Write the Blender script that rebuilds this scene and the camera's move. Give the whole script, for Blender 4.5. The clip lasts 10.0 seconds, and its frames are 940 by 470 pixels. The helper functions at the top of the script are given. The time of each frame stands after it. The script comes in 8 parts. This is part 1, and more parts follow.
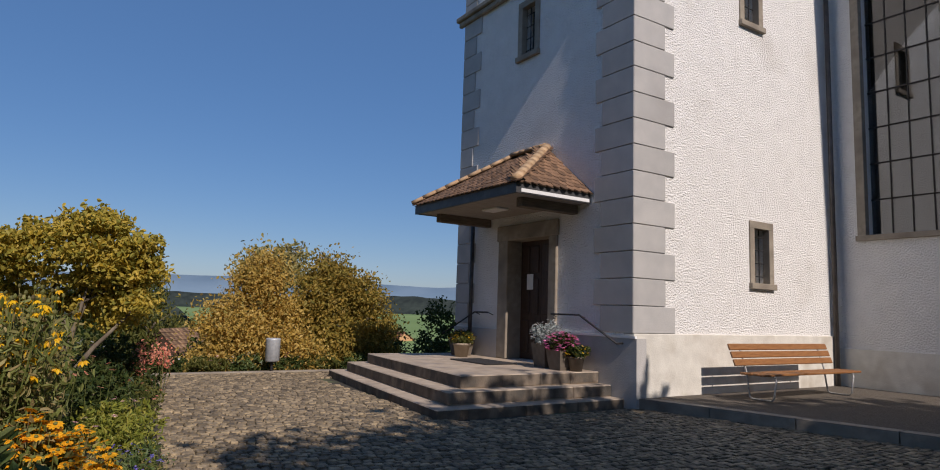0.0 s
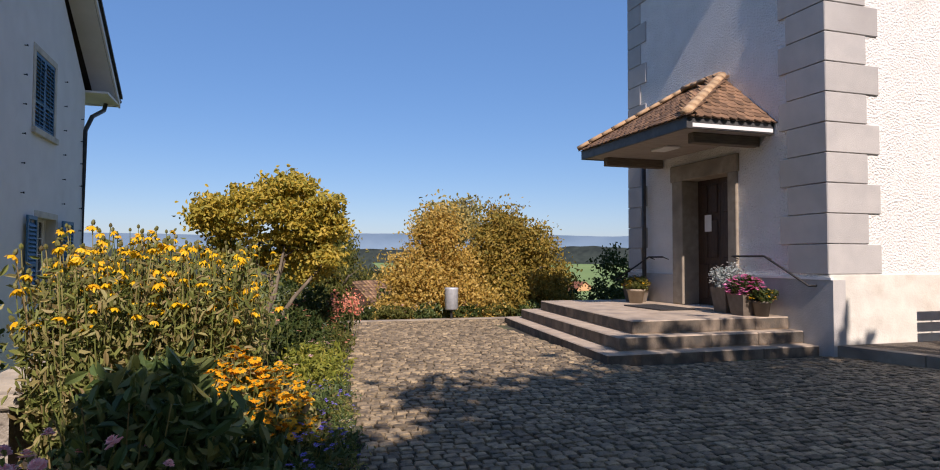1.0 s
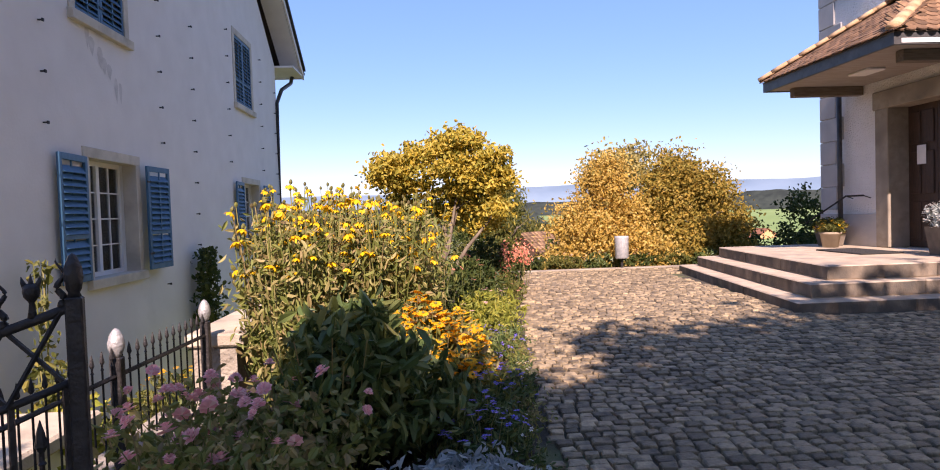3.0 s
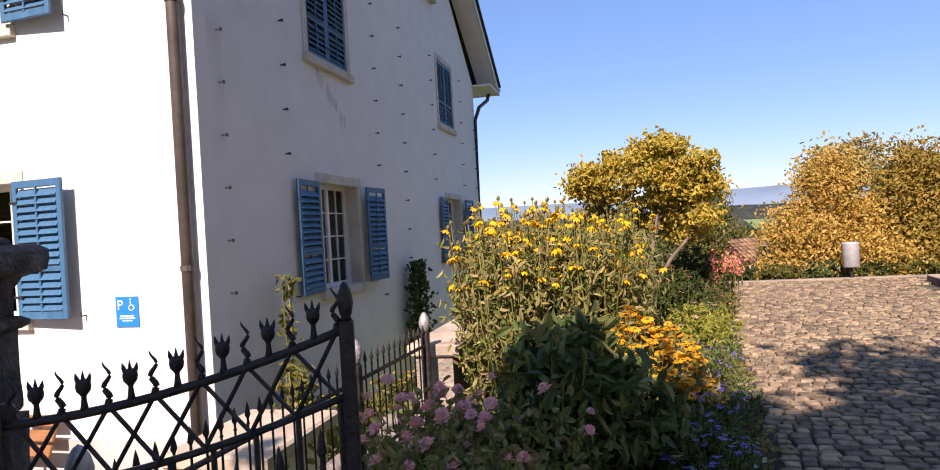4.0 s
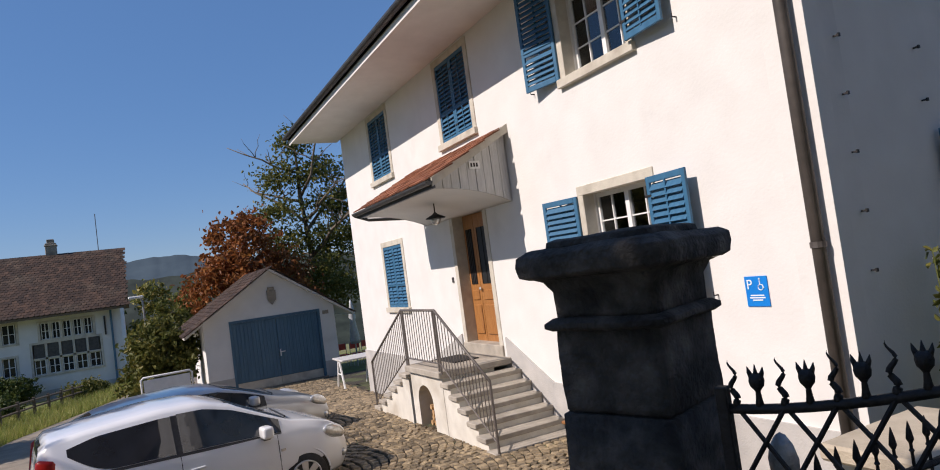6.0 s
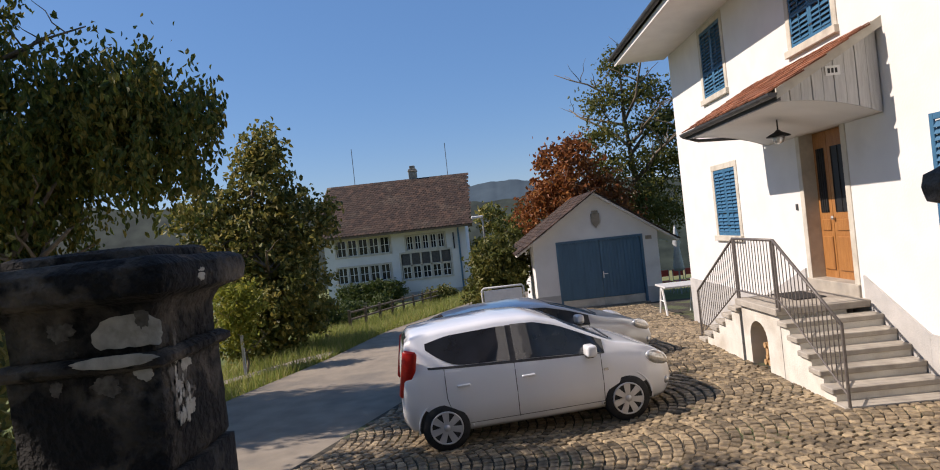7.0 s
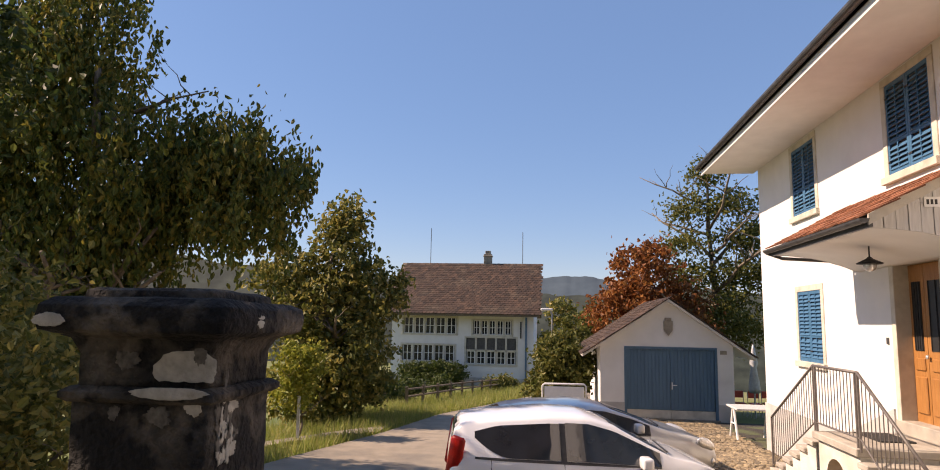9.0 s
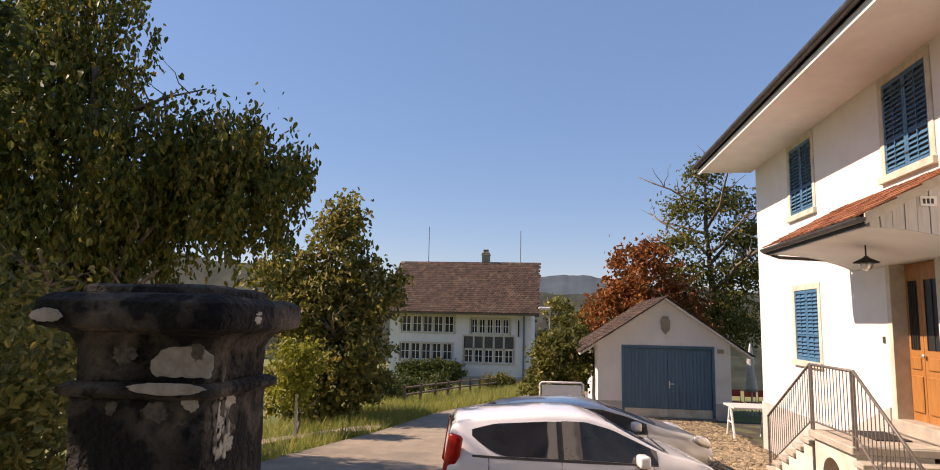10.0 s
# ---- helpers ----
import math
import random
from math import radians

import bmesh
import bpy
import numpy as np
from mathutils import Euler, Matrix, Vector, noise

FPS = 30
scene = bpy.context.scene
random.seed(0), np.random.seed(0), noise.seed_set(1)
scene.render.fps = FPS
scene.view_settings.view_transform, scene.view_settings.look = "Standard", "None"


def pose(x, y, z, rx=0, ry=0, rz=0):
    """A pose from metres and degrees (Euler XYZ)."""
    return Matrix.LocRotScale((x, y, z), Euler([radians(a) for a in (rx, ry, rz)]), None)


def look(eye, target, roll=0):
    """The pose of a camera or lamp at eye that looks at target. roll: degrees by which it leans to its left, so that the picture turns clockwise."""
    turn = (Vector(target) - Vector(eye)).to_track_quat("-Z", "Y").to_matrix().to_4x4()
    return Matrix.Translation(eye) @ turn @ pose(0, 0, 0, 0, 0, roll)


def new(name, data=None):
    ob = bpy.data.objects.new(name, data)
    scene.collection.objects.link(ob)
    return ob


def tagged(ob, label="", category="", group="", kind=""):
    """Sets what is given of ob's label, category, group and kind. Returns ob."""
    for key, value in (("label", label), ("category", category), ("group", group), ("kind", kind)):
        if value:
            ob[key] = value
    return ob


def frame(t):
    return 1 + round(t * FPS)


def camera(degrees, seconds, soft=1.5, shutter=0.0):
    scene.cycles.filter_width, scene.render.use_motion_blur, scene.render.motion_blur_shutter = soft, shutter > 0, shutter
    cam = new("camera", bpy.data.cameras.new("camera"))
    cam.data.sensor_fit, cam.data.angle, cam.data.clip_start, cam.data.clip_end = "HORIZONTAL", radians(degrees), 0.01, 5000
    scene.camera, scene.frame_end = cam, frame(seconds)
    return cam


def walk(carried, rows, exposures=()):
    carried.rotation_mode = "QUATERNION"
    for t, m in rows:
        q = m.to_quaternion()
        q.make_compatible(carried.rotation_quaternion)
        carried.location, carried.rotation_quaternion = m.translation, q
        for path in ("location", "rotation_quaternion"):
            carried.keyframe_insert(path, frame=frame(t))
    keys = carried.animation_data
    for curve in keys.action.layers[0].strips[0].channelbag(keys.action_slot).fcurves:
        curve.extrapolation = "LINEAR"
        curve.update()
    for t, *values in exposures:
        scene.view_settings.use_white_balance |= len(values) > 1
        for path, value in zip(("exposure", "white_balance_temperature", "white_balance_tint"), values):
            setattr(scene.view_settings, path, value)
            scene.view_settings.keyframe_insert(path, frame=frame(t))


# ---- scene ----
cam = camera(71.7, 10.0, soft=1.0)

PATH = [
    (0, (-0.328, 0.646, 1.475), (0.753, 2.312, 1.707), 1.9),
    (0.5, (-0.156, 0.605, 1.431), (0.621, 2.445, 1.531), 1.2),
    (1, (-0.141, 0.613, 1.417), (0.461, 2.518, 1.489), 0.2),
    (1.5, (-0.127, 0.624, 1.39), (0.383, 2.557, 1.338), 0.9),
    (2, (-0.108, 0.593, 1.368), (0.391, 2.527, 1.268), 3.4),
    (2.2, (-0.126, 0.592, 1.361), (0.317, 2.54, 1.265), 1.7),
    (3.3, (-0.194, 0.618, 1.373), (-0.297, 2.615, 1.322), -1.8),
    (3.5, (-0.223, 0.603, 1.384), (-0.486, 2.585, 1.347), -1.9),
    (4, (-0.283, 0.603, 1.416), (-0.76, 2.545, 1.402), -3.3),
    (4.5, (-0.361, 0.597, 1.454), (-1.167, 2.426, 1.52), -3.4),
    (5, (-0.436, 0.587, 1.462), (-1.613, 2.198, 1.592), -3.2),
    (5.2, (-0.468, 0.614, 1.455), (-1.809, 2.091, 1.589), -3.7),
    (6.3, (-0.718, 0.627, 1.428), (-2.611, 1.27, 1.49), -7.8),
    (6.5, (-0.784, 0.619, 1.424), (-2.738, 1.041, 1.455), -7.2),
    (7, (-0.855, 0.65, 1.42), (-2.855, 0.611, 1.405), -6.2),
    (7.5, (-0.859, 0.707, 1.408), (-2.848, 0.495, 1.409), -2.0),
    (8, (-0.859, 0.682, 1.407), (-2.836, 0.4, 1.51), -0.1),
    (8.5, (-0.827, 0.688, 1.402), (-2.799, 0.421, 1.61), 1.5),
    (9, (-0.806, 0.706, 1.398), (-2.773, 0.456, 1.66), 1.1),
    (9.5, (-0.799, 0.711, 1.392), (-2.767, 0.467, 1.65), 1.2),
    (10, (-0.799, 0.711, 1.392), (-2.767, 0.467, 1.65), 1.2),
]
EXPOSURES = [(0, -0.36, 6500, 19), (0.5, -0.18, 6450, 18), (1, 0.2, 6700, 23), (1.5, 0.68, 7050, 28), (2.2, 1.0, 7050, 34), (3.5, 1.02, 7300, 37), (4.0, 0.78, 7200, 34),
             (4.5, 0.22, 6950, 27), (5.2, 0.02, 6950, 26), (6.5, -0.05, 6400, 17), (7.0, 0.18, 6800, 19), (7.5, 0.52, 7350, 23), (8.0, 0.66, 7950, 27), (9.0, 0.62, 8300, 28), (10, 0.58, 8500, 29)]
walk(cam, [(t, look(e, g, r)) for t, e, g, r in PATH], EXPOSURES)

# ---- world, sun, exposure ----
SUN_EL, SUN_AZ = 39.5, 2.0          # the light travels towards +y, a little to +x
world = bpy.data.worlds.new("sky")
scene.world = world
world.use_nodes = True
wn = world.node_tree
sky = wn.nodes.new("ShaderNodeTexSky")
sky.sky_type = 'NISHITA'
sky.sun_disc = False
sky.sun_elevation = radians(SUN_EL)
sky.sun_rotation = radians(180 + SUN_AZ)
sky.air_density, sky.dust_density, sky.ozone_density = 1.0, 0.4, 3.2
wn.nodes["Background"].inputs["Strength"].default_value = 0.108
sat = wn.nodes.new("ShaderNodeHueSaturation")
sat.inputs["Saturation"].default_value = 1.25
wn.links.new(sky.outputs[0], sat.inputs["Color"])
even = wn.nodes.new("ShaderNodeMix")
even.data_type = 'RGBA'
even.inputs[0].default_value = 0.45
even.inputs[7].default_value = (1.3, 2.7, 5.4, 1)
wn.links.new(sat.outputs[0], even.inputs[6])
wn.links.new(even.outputs[2], wn.nodes["Background"].inputs[0])
sun_data = bpy.data.lights.new("sun", 'SUN')
sun_data.energy, sun_data.angle, sun_data.color = 5.0, radians(0.53), (1.0, 0.93, 0.82)
sun = new("sun", sun_data)
sun.matrix_world = look((-math.sin(radians(SUN_AZ)) * 30, -math.cos(radians(SUN_AZ)) * 30, 30 * math.tan(radians(SUN_EL))), (0, 0, 0))


# ---- materials ----
def mat(name, c1, c2, scale=6.0, rough=0.8, bump=0.2, fine=60.0, metal=0.0, stain=None, stain_scale=0.7, stain_at=(0.5, 0.7),
        rand=0.0, island=False, stretch=(1, 1, 1), spec=0.5, detail=6, bump_dist=0.02, coat=0.0):
    m = bpy.data.materials.new(name)
    m.use_nodes = True
    t = m.node_tree
    n, l = t.nodes, t.links
    b = n["Principled BSDF"]
    co = n.new("ShaderNodeTexCoord")
    mp = n.new("ShaderNodeMapping")
    mp.inputs["Scale"].default_value = stretch
    l.new(co.outputs["Object"], mp.inputs[0])
    big = n.new("ShaderNodeTexNoise")
    big.inputs["Scale"].default_value = scale
    big.inputs["Detail"].default_value = detail
    l.new(mp.outputs[0], big.inputs["Vector"])
    ramp = n.new("ShaderNodeValToRGB")
    ramp.color_ramp.elements[0].position, ramp.color_ramp.elements[1].position = 0.32, 0.68
    ramp.color_ramp.elements[0].color, ramp.color_ramp.elements[1].color = (*c1, 1), (*c2, 1)
    l.new(big.outputs["Fac"], ramp.inputs[0])
    col = ramp.outputs[0]
    if stain:
        sn = n.new("ShaderNodeTexNoise")
        sn.inputs["Scale"].default_value, sn.inputs["Detail"].default_value = stain_scale, 8
        l.new(co.outputs["Object"], sn.inputs["Vector"])
        sr = n.new("ShaderNodeMapRange")
        sr.inputs[1].default_value, sr.inputs[2].default_value = stain_at
        l.new(sn.outputs["Fac"], sr.inputs[0])
        mx = n.new("ShaderNodeMix")
        mx.data_type = 'RGBA'
        l.new(sr.outputs[0], mx.inputs[0])
        l.new(col, mx.inputs[6])
        mx.inputs[7].default_value = (*stain, 1)
        col = mx.outputs[2]
    if rand:
        src = n.new("ShaderNodeNewGeometry").outputs["Random Per Island"] if island else n.new("ShaderNodeObjectInfo").outputs["Random"]
        hs = n.new("ShaderNodeHueSaturation")
        mr = n.new("ShaderNodeMapRange")
        mr.inputs[3].default_value, mr.inputs[4].default_value = 1 - rand, 1 + rand
        l.new(src, mr.inputs[0])
        l.new(mr.outputs[0], hs.inputs["Value"])
        l.new(col, hs.inputs["Color"])
        col = hs.outputs[0]
    l.new(col, b.inputs["Base Color"])
    b.inputs["Roughness"].default_value = rough
    b.inputs["Metallic"].default_value = metal
    b.inputs["Specular IOR Level"].default_value = spec
    b.inputs["Coat Weight"].default_value = coat
    if bump:
        fn = n.new("ShaderNodeTexNoise")
        fn.inputs["Scale"].default_value, fn.inputs["Detail"].default_value = fine, 4
        l.new(mp.outputs[0], fn.inputs["Vector"])
        bp = n.new("ShaderNodeBump")
        bp.inputs["Strength"].default_value, bp.inputs["Distance"].default_value = bump, bump_dist
        l.new(fn.outputs["Fac"], bp.inputs["Height"])
        l.new(bp.outputs[0], b.inputs["Normal"])
    return m


def leaf_mat(name, colours, trans=0.35, rough=0.55):
    """Leaves: a colour for each leaf, some light through it."""
    m = bpy.data.materials.new(name)
    m.use_nodes = True
    t = m.node_tree
    n, l = t.nodes, t.links
    b = n["Principled BSDF"]
    out = n["Material Output"]
    g = n.new("ShaderNodeNewGeometry")
    r = n.new("ShaderNodeValToRGB")
    e = r.color_ramp.elements
    e[0].color, e[1].color = (*colours[0], 1), (*colours[-1], 1)
    for i, c in enumerate(colours[1:-1]):
        k = e.new((i + 1) / (len(colours) - 1))
        k.color = (*c, 1)
    l.new(g.outputs["Random Per Island"], r.inputs[0])
    l.new(r.outputs[0], b.inputs["Base Color"])
    b.inputs["Roughness"].default_value = rough
    b.inputs["Specular IOR Level"].default_value = 0.3
    tr = n.new("ShaderNodeBsdfTranslucent")
    l.new(r.outputs[0], tr.inputs[0])
    mix = n.new("ShaderNodeMixShader")
    mix.inputs[0].default_value = trans
    l.new(b.outputs[0], mix.inputs[1])
    l.new(tr.outputs[0], mix.inputs[2])
    l.new(mix.outputs[0], out.inputs[0])
    return m


def glass_mat(name, tint=(0.8, 0.85, 0.9), rough=0.02, dark=0.8):
    """Thin window glass: mirror at its surface, dim and clear behind."""
    m = bpy.data.materials.new(name)
    m.use_nodes = True
    t = m.node_tree
    n, l = t.nodes, t.links
    n.remove(n["Principled BSDF"])
    gl, tp, fr, mix = (n.new(k) for k in ("ShaderNodeBsdfGlossy", "ShaderNodeBsdfTransparent", "ShaderNodeFresnel", "ShaderNodeMixShader"))
    gl.inputs["Roughness"].default_value = rough
    tp.inputs[0].default_value = (tint[0] * dark, tint[1] * dark, tint[2] * dark, 1)
    fr.inputs[0].default_value = 2.0
    l.new(fr.outputs[0], mix.inputs[0])
    l.new(tp.outputs[0], mix.inputs[1])
    l.new(gl.outputs[0], mix.inputs[2])
    l.new(mix.outputs[0], n["Material Output"].inputs[0])
    return m


M_TOWER = mat("rough_white_stucco", (0.85, 0.83, 0.79), (0.91, 0.89, 0.85), 3, 0.95, 1.0, 30, bump_dist=0.06, stain=(0.68, 0.64, 0.58), stain_scale=0.5, stain_at=(0.58, 0.85))
M_HOUSE = mat("white_lime_render", (0.69, 0.675, 0.645), (0.75, 0.735, 0.705), 2, 0.9, 0.25, 30, bump_dist=0.01, stain=(0.56, 0.545, 0.52), stain_scale=0.9, stain_at=(0.62, 0.85))
M_PLINTH = mat("grey_plinth_render", (0.42, 0.41, 0.39), (0.52, 0.50, 0.47), 3, 0.9, 0.3, 50, stain=(0.33, 0.32, 0.30), stain_at=(0.5, 0.8))
M_TPLINTH = mat("cracked_pale_plinth_stone", (0.60, 0.57, 0.50), (0.72, 0.69, 0.61), 4, 0.9, 0.3, 40, stain=(0.45, 0.40, 0.32), stain_scale=1.6, stain_at=(0.5, 0.75))
M_QUOIN = mat("grey_quoin_stone", (0.40, 0.39, 0.375), (0.47, 0.455, 0.43), 3, 0.85, 0.3, 70, rand=0.06, stain=(0.36, 0.345, 0.33), stain_at=(0.55, 0.8))
M_SURR = mat("beige_sandstone_surround", (0.52, 0.48, 0.40), (0.60, 0.56, 0.47), 8, 0.85, 0.25, 80, stain=(0.42, 0.38, 0.31), stain_scale=3)
M_OLDSURR = mat("weathered_brown_sandstone", (0.26, 0.22, 0.17), (0.36, 0.31, 0.24), 8, 0.9, 0.35, 70, stain=(0.18, 0.15, 0.12), stain_scale=2)
M_STEP = mat("worn_sandstone_step", (0.38, 0.30, 0.22), (0.50, 0.41, 0.31), 5, 0.85, 0.3, 90, stain=(0.24, 0.21, 0.18), stain_scale=1.8, stain_at=(0.52, 0.75))
# upright step faces: soil stains and their shade, both put into this darker colour
M_RISER = mat("dirty_shaded_sandstone_riser", (0.09, 0.07, 0.05), (0.24, 0.19, 0.14), 4, 0.9, 0.4, 60, stain=(0.08, 0.07, 0.058), stain_scale=2.5, stain_at=(0.46, 0.62), stretch=(1, 1, 0.5))
M_HSTEP = mat("grey_sandstone_step", (0.32, 0.285, 0.235), (0.46, 0.415, 0.345), 5, 0.85, 0.3, 90, stain=(0.27, 0.25, 0.22), stain_scale=2.2, stain_at=(0.55, 0.8))
M_PILLAR = mat("blackened_mossy_sandstone", (0.032, 0.030, 0.029), (0.165, 0.15, 0.135), 9, 0.95, 1.0, 60, stain=(0.026, 0.024, 0.023), stain_scale=6.0, stain_at=(0.42, 0.68), bump_dist=0.02, detail=12)
M_PILLAR_L = mat("sooty_black_sandstone", (0.010, 0.009, 0.008), (0.19, 0.16, 0.125), 11, 0.95, 1.0, 45, stain=(0.010, 0.009, 0.008), stain_scale=5.5, stain_at=(0.45, 0.52), bump_dist=0.03, detail=12)
M_DAMP = mat("grey_damp_render", (0.52, 0.51, 0.49), (0.64, 0.63, 0.605), 8, 0.9, 0.2, 40)
M_COBBLE = mat("grey_cobble_stone", (0.125, 0.098, 0.066), (0.35, 0.265, 0.155), 14, 0.72, 0.8, 80, rand=0.5, bump_dist=0.015)
M_COBBLE_S = mat("grey_cobble_stone_field", (0.125, 0.098, 0.066), (0.35, 0.265, 0.155), 14, 0.72, 0.8, 80, rand=0.5, island=True, bump_dist=0.015)
M_BED = mat("dirty_joint_sand", (0.035, 0.030, 0.023), (0.075, 0.064, 0.045), 12, 1.0, 0.6, 90, stain=(0.10, 0.115, 0.05), stain_scale=1.4, stain_at=(0.5, 0.62))
M_ASPH = mat("pale_old_asphalt", (0.24, 0.205, 0.16), (0.33, 0.28, 0.215), 2.5, 0.95, 0.5, 160, stain=(0.12, 0.115, 0.105), stain_scale=0.5)
M_GRAVEL = mat("trodden_gravel", (0.07, 0.06, 0.048), (0.18, 0.15, 0.115), 45, 1.0, 0.9, 120)
M_SOIL = mat("dark_garden_soil", (0.04, 0.03, 0.022), (0.09, 0.07, 0.05), 14, 1.0, 0.9, 60)
M_GRASS = mat("meadow_grass", (0.075, 0.11, 0.025), (0.16, 0.18, 0.05), 0.6, 1.0, 0.8, 20, stain=(0.20, 0.19, 0.08), stain_scale=0.12)
M_BLUE = mat("faded_blue_paint", (0.026, 0.115, 0.215), (0.038, 0.145, 0.26), 12, 0.55, 0.15, 40, stain=(0.075, 0.19, 0.33), stain_scale=5, stain_at=(0.62, 0.9), stretch=(1, 1, 0.2))
M_GBLUE = mat("dark_blue_board_paint", (0.045, 0.12, 0.19), (0.06, 0.15, 0.23), 6, 0.5, 0.2, 30, stretch=(1, 1, 0.15))
M_WHITE = mat("white_gloss_paint", (0.74, 0.74, 0.72), (0.80, 0.80, 0.78), 10, 0.45, 0.05, 40)
M_SOFFIT = mat("white_soffit_boards", (0.70, 0.68, 0.64), (0.77, 0.75, 0.71), 3, 0.7, 0.1, 40)
M_PSOFFIT = mat("aged_grey_brown_soffit", (0.27, 0.235, 0.20), (0.36, 0.32, 0.275), 5, 0.85, 0.2, 40, stretch=(0.6, 4, 4))
M_GUTTER = mat("dark_zinc_gutter", (0.06, 0.06, 0.062), (0.10, 0.10, 0.10), 8, 0.5, 0.1, 40, metal=0.4)
M_PIPE = mat("weathered_copper_pipe", (0.075, 0.066, 0.06), (0.125, 0.108, 0.098), 5, 0.55, 0.1, 40, metal=0.3)
M_IRON = mat("black_wrought_iron", (0.018, 0.017, 0.018), (0.04, 0.036, 0.035), 25, 0.55, 0.35, 60, metal=0.3)
M_RAIL = mat("brown_grey_painted_steel", (0.11, 0.095, 0.085), (0.16, 0.14, 0.125), 20, 0.5, 0.1, 60, metal=0.2)
M_SILVER = mat("silvered_iron", (0.30, 0.30, 0.30), (0.5, 0.5, 0.49), 25, 0.5, 0.3, 60, metal=0.5)
M_TILE = mat("lichened_clay_tile", (0.11, 0.062, 0.038), (0.25, 0.145, 0.08), 8, 0.9, 0.6, 50, rand=0.4, stain=(0.40, 0.28, 0.13), stain_scale=5, stain_at=(0.55, 0.75))
M_TILE_S = mat("old_clay_tile_field", (0.032, 0.018, 0.012), (0.070, 0.038, 0.023), 2.5, 0.9, 0.5, 40, rand=0.45, island=True, stain=(0.075, 0.052, 0.034), stain_scale=0.8, stain_at=(0.5, 0.75))
M_REDTILE = mat("red_clay_tile", (0.20, 0.07, 0.035), (0.30, 0.115, 0.055), 8, 0.85, 0.4, 50, rand=0.3, stain=(0.13, 0.07, 0.045), stain_scale=6)
M_HIP = mat("pale_mortared_ridge_tile", (0.32, 0.19, 0.10), (0.52, 0.36, 0.21), 8, 0.9, 0.5, 40, rand=0.2)
M_DOORWOOD = mat("varnished_oak", (0.30, 0.125, 0.035), (0.42, 0.19, 0.06), 6, 0.4, 0.15, 40, stretch=(6, 6, 0.6))
M_DARKWOOD = mat("dark_church_door_wood", (0.04, 0.022, 0.013), (0.075, 0.04, 0.024), 8, 0.5, 0.3, 30, stretch=(6, 6, 0.6))
M_SLATWOOD = mat("orange_bench_wood", (0.22, 0.09, 0.027), (0.32, 0.145, 0.048), 8, 0.5, 0.2, 40, stretch=(0.6, 6, 6))
M_GREYWOOD = mat("weathered_grey_boards", (0.50, 0.49, 0.47), (0.62, 0.61, 0.585), 8, 0.85, 0.4, 40, stretch=(5, 5, 0.4))
M_BEAM = mat("old_brown_beam", (0.12, 0.09, 0.065), (0.19, 0.15, 0.11), 8, 0.85, 0.3, 40, stretch=(0.6, 5, 5))
M_ROOM = mat("dim_room_wall", (0.26, 0.245, 0.225), (0.34, 0.32, 0.30), 3, 0.9, 0)
M_CURTAIN = mat("white_net_curtain", (0.66, 0.66, 0.65), (0.8, 0.8, 0.79), 20, 0.9, 0.3, 30, stretch=(8, 1, 0.5))
M_GLASS = glass_mat("window_glass")
M_DARKPANE = mat("dark_old_window_pane", (0.012, 0.014, 0.016), (0.03, 0.033, 0.036), 3, 0.06, 0, spec=0.4)
M_BARK = mat("grey_brown_bark", (0.11, 0.085, 0.06), (0.22, 0.18, 0.13), 10, 0.95, 0.8, 30, stretch=(1, 1, 0.3))
M_CARWHITE = mat("white_car_paint", (0.84, 0.85, 0.86), (0.87, 0.875, 0.88), 2, 0.25, 0, coat=0.8)
M_CARSILVER = mat("silver_car_paint", (0.48, 0.50, 0.52), (0.52, 0.54, 0.56), 2, 0.3, 0, metal=0.45, coat=0.8)
M_RUBBER = mat("black_rubber", (0.012, 0.012, 0.012), (0.025, 0.025, 0.025), 20, 0.7, 0.1, 60)
M_RIM = mat("silver_wheel_cover", (0.6, 0.6, 0.6), (0.68, 0.68, 0.68), 10, 0.35, 0, metal=0.45)
M_TAIL = mat("red_tail_lamp", (0.36, 0.012, 0.008), (0.45, 0.02, 0.012), 30, 0.3, 0, spec=0.3)
M_LICHEN = mat("pale_grey_lichen", (0.38, 0.35, 0.29), (0.58, 0.55, 0.47), 28, 0.95, 0.5, 60)
M_LICHEN_D = mat("brownish_lichen_stain", (0.085, 0.075, 0.060), (0.20, 0.18, 0.15), 50, 0.95, 0.5, 60)
M_LAMP = mat("clear_headlamp", (0.55, 0.55, 0.53), (0.75, 0.75, 0.73), 30, 0.12, 0, metal=0.5, coat=0.8)
M_SIGN = mat("blue_sign_enamel", (0.0, 0.19, 0.62), (0.0, 0.21, 0.66), 5, 0.4, 0)
M_PAPER = mat("white_paper", (0.75, 0.75, 0.73), (0.8, 0.8, 0.78), 10, 0.8, 0)
M_MAT = mat("dark_door_mat", (0.02, 0.02, 0.02), (0.045, 0.042, 0.04), 60, 1.0, 0.8, 120)
M_POT = mat("beige_planter", (0.30, 0.24, 0.17), (0.38, 0.31, 0.23), 8, 0.8, 0.2, 60)
M_POTD = mat("brown_planter", (0.10, 0.08, 0.06), (0.16, 0.13, 0.10), 8, 0.7, 0.2, 60)
M_BIN = mat("galvanised_bin", (0.42, 0.44, 0.46), (0.55, 0.57, 0.58), 12, 0.55, 0.1, 40, metal=0.4)
M_CAP = mat("buff_stone_coping", (0.42, 0.36, 0.27), (0.54, 0.47, 0.36), 5, 0.9, 0.4, 60, stain=(0.28, 0.24, 0.19), stain_scale=2)
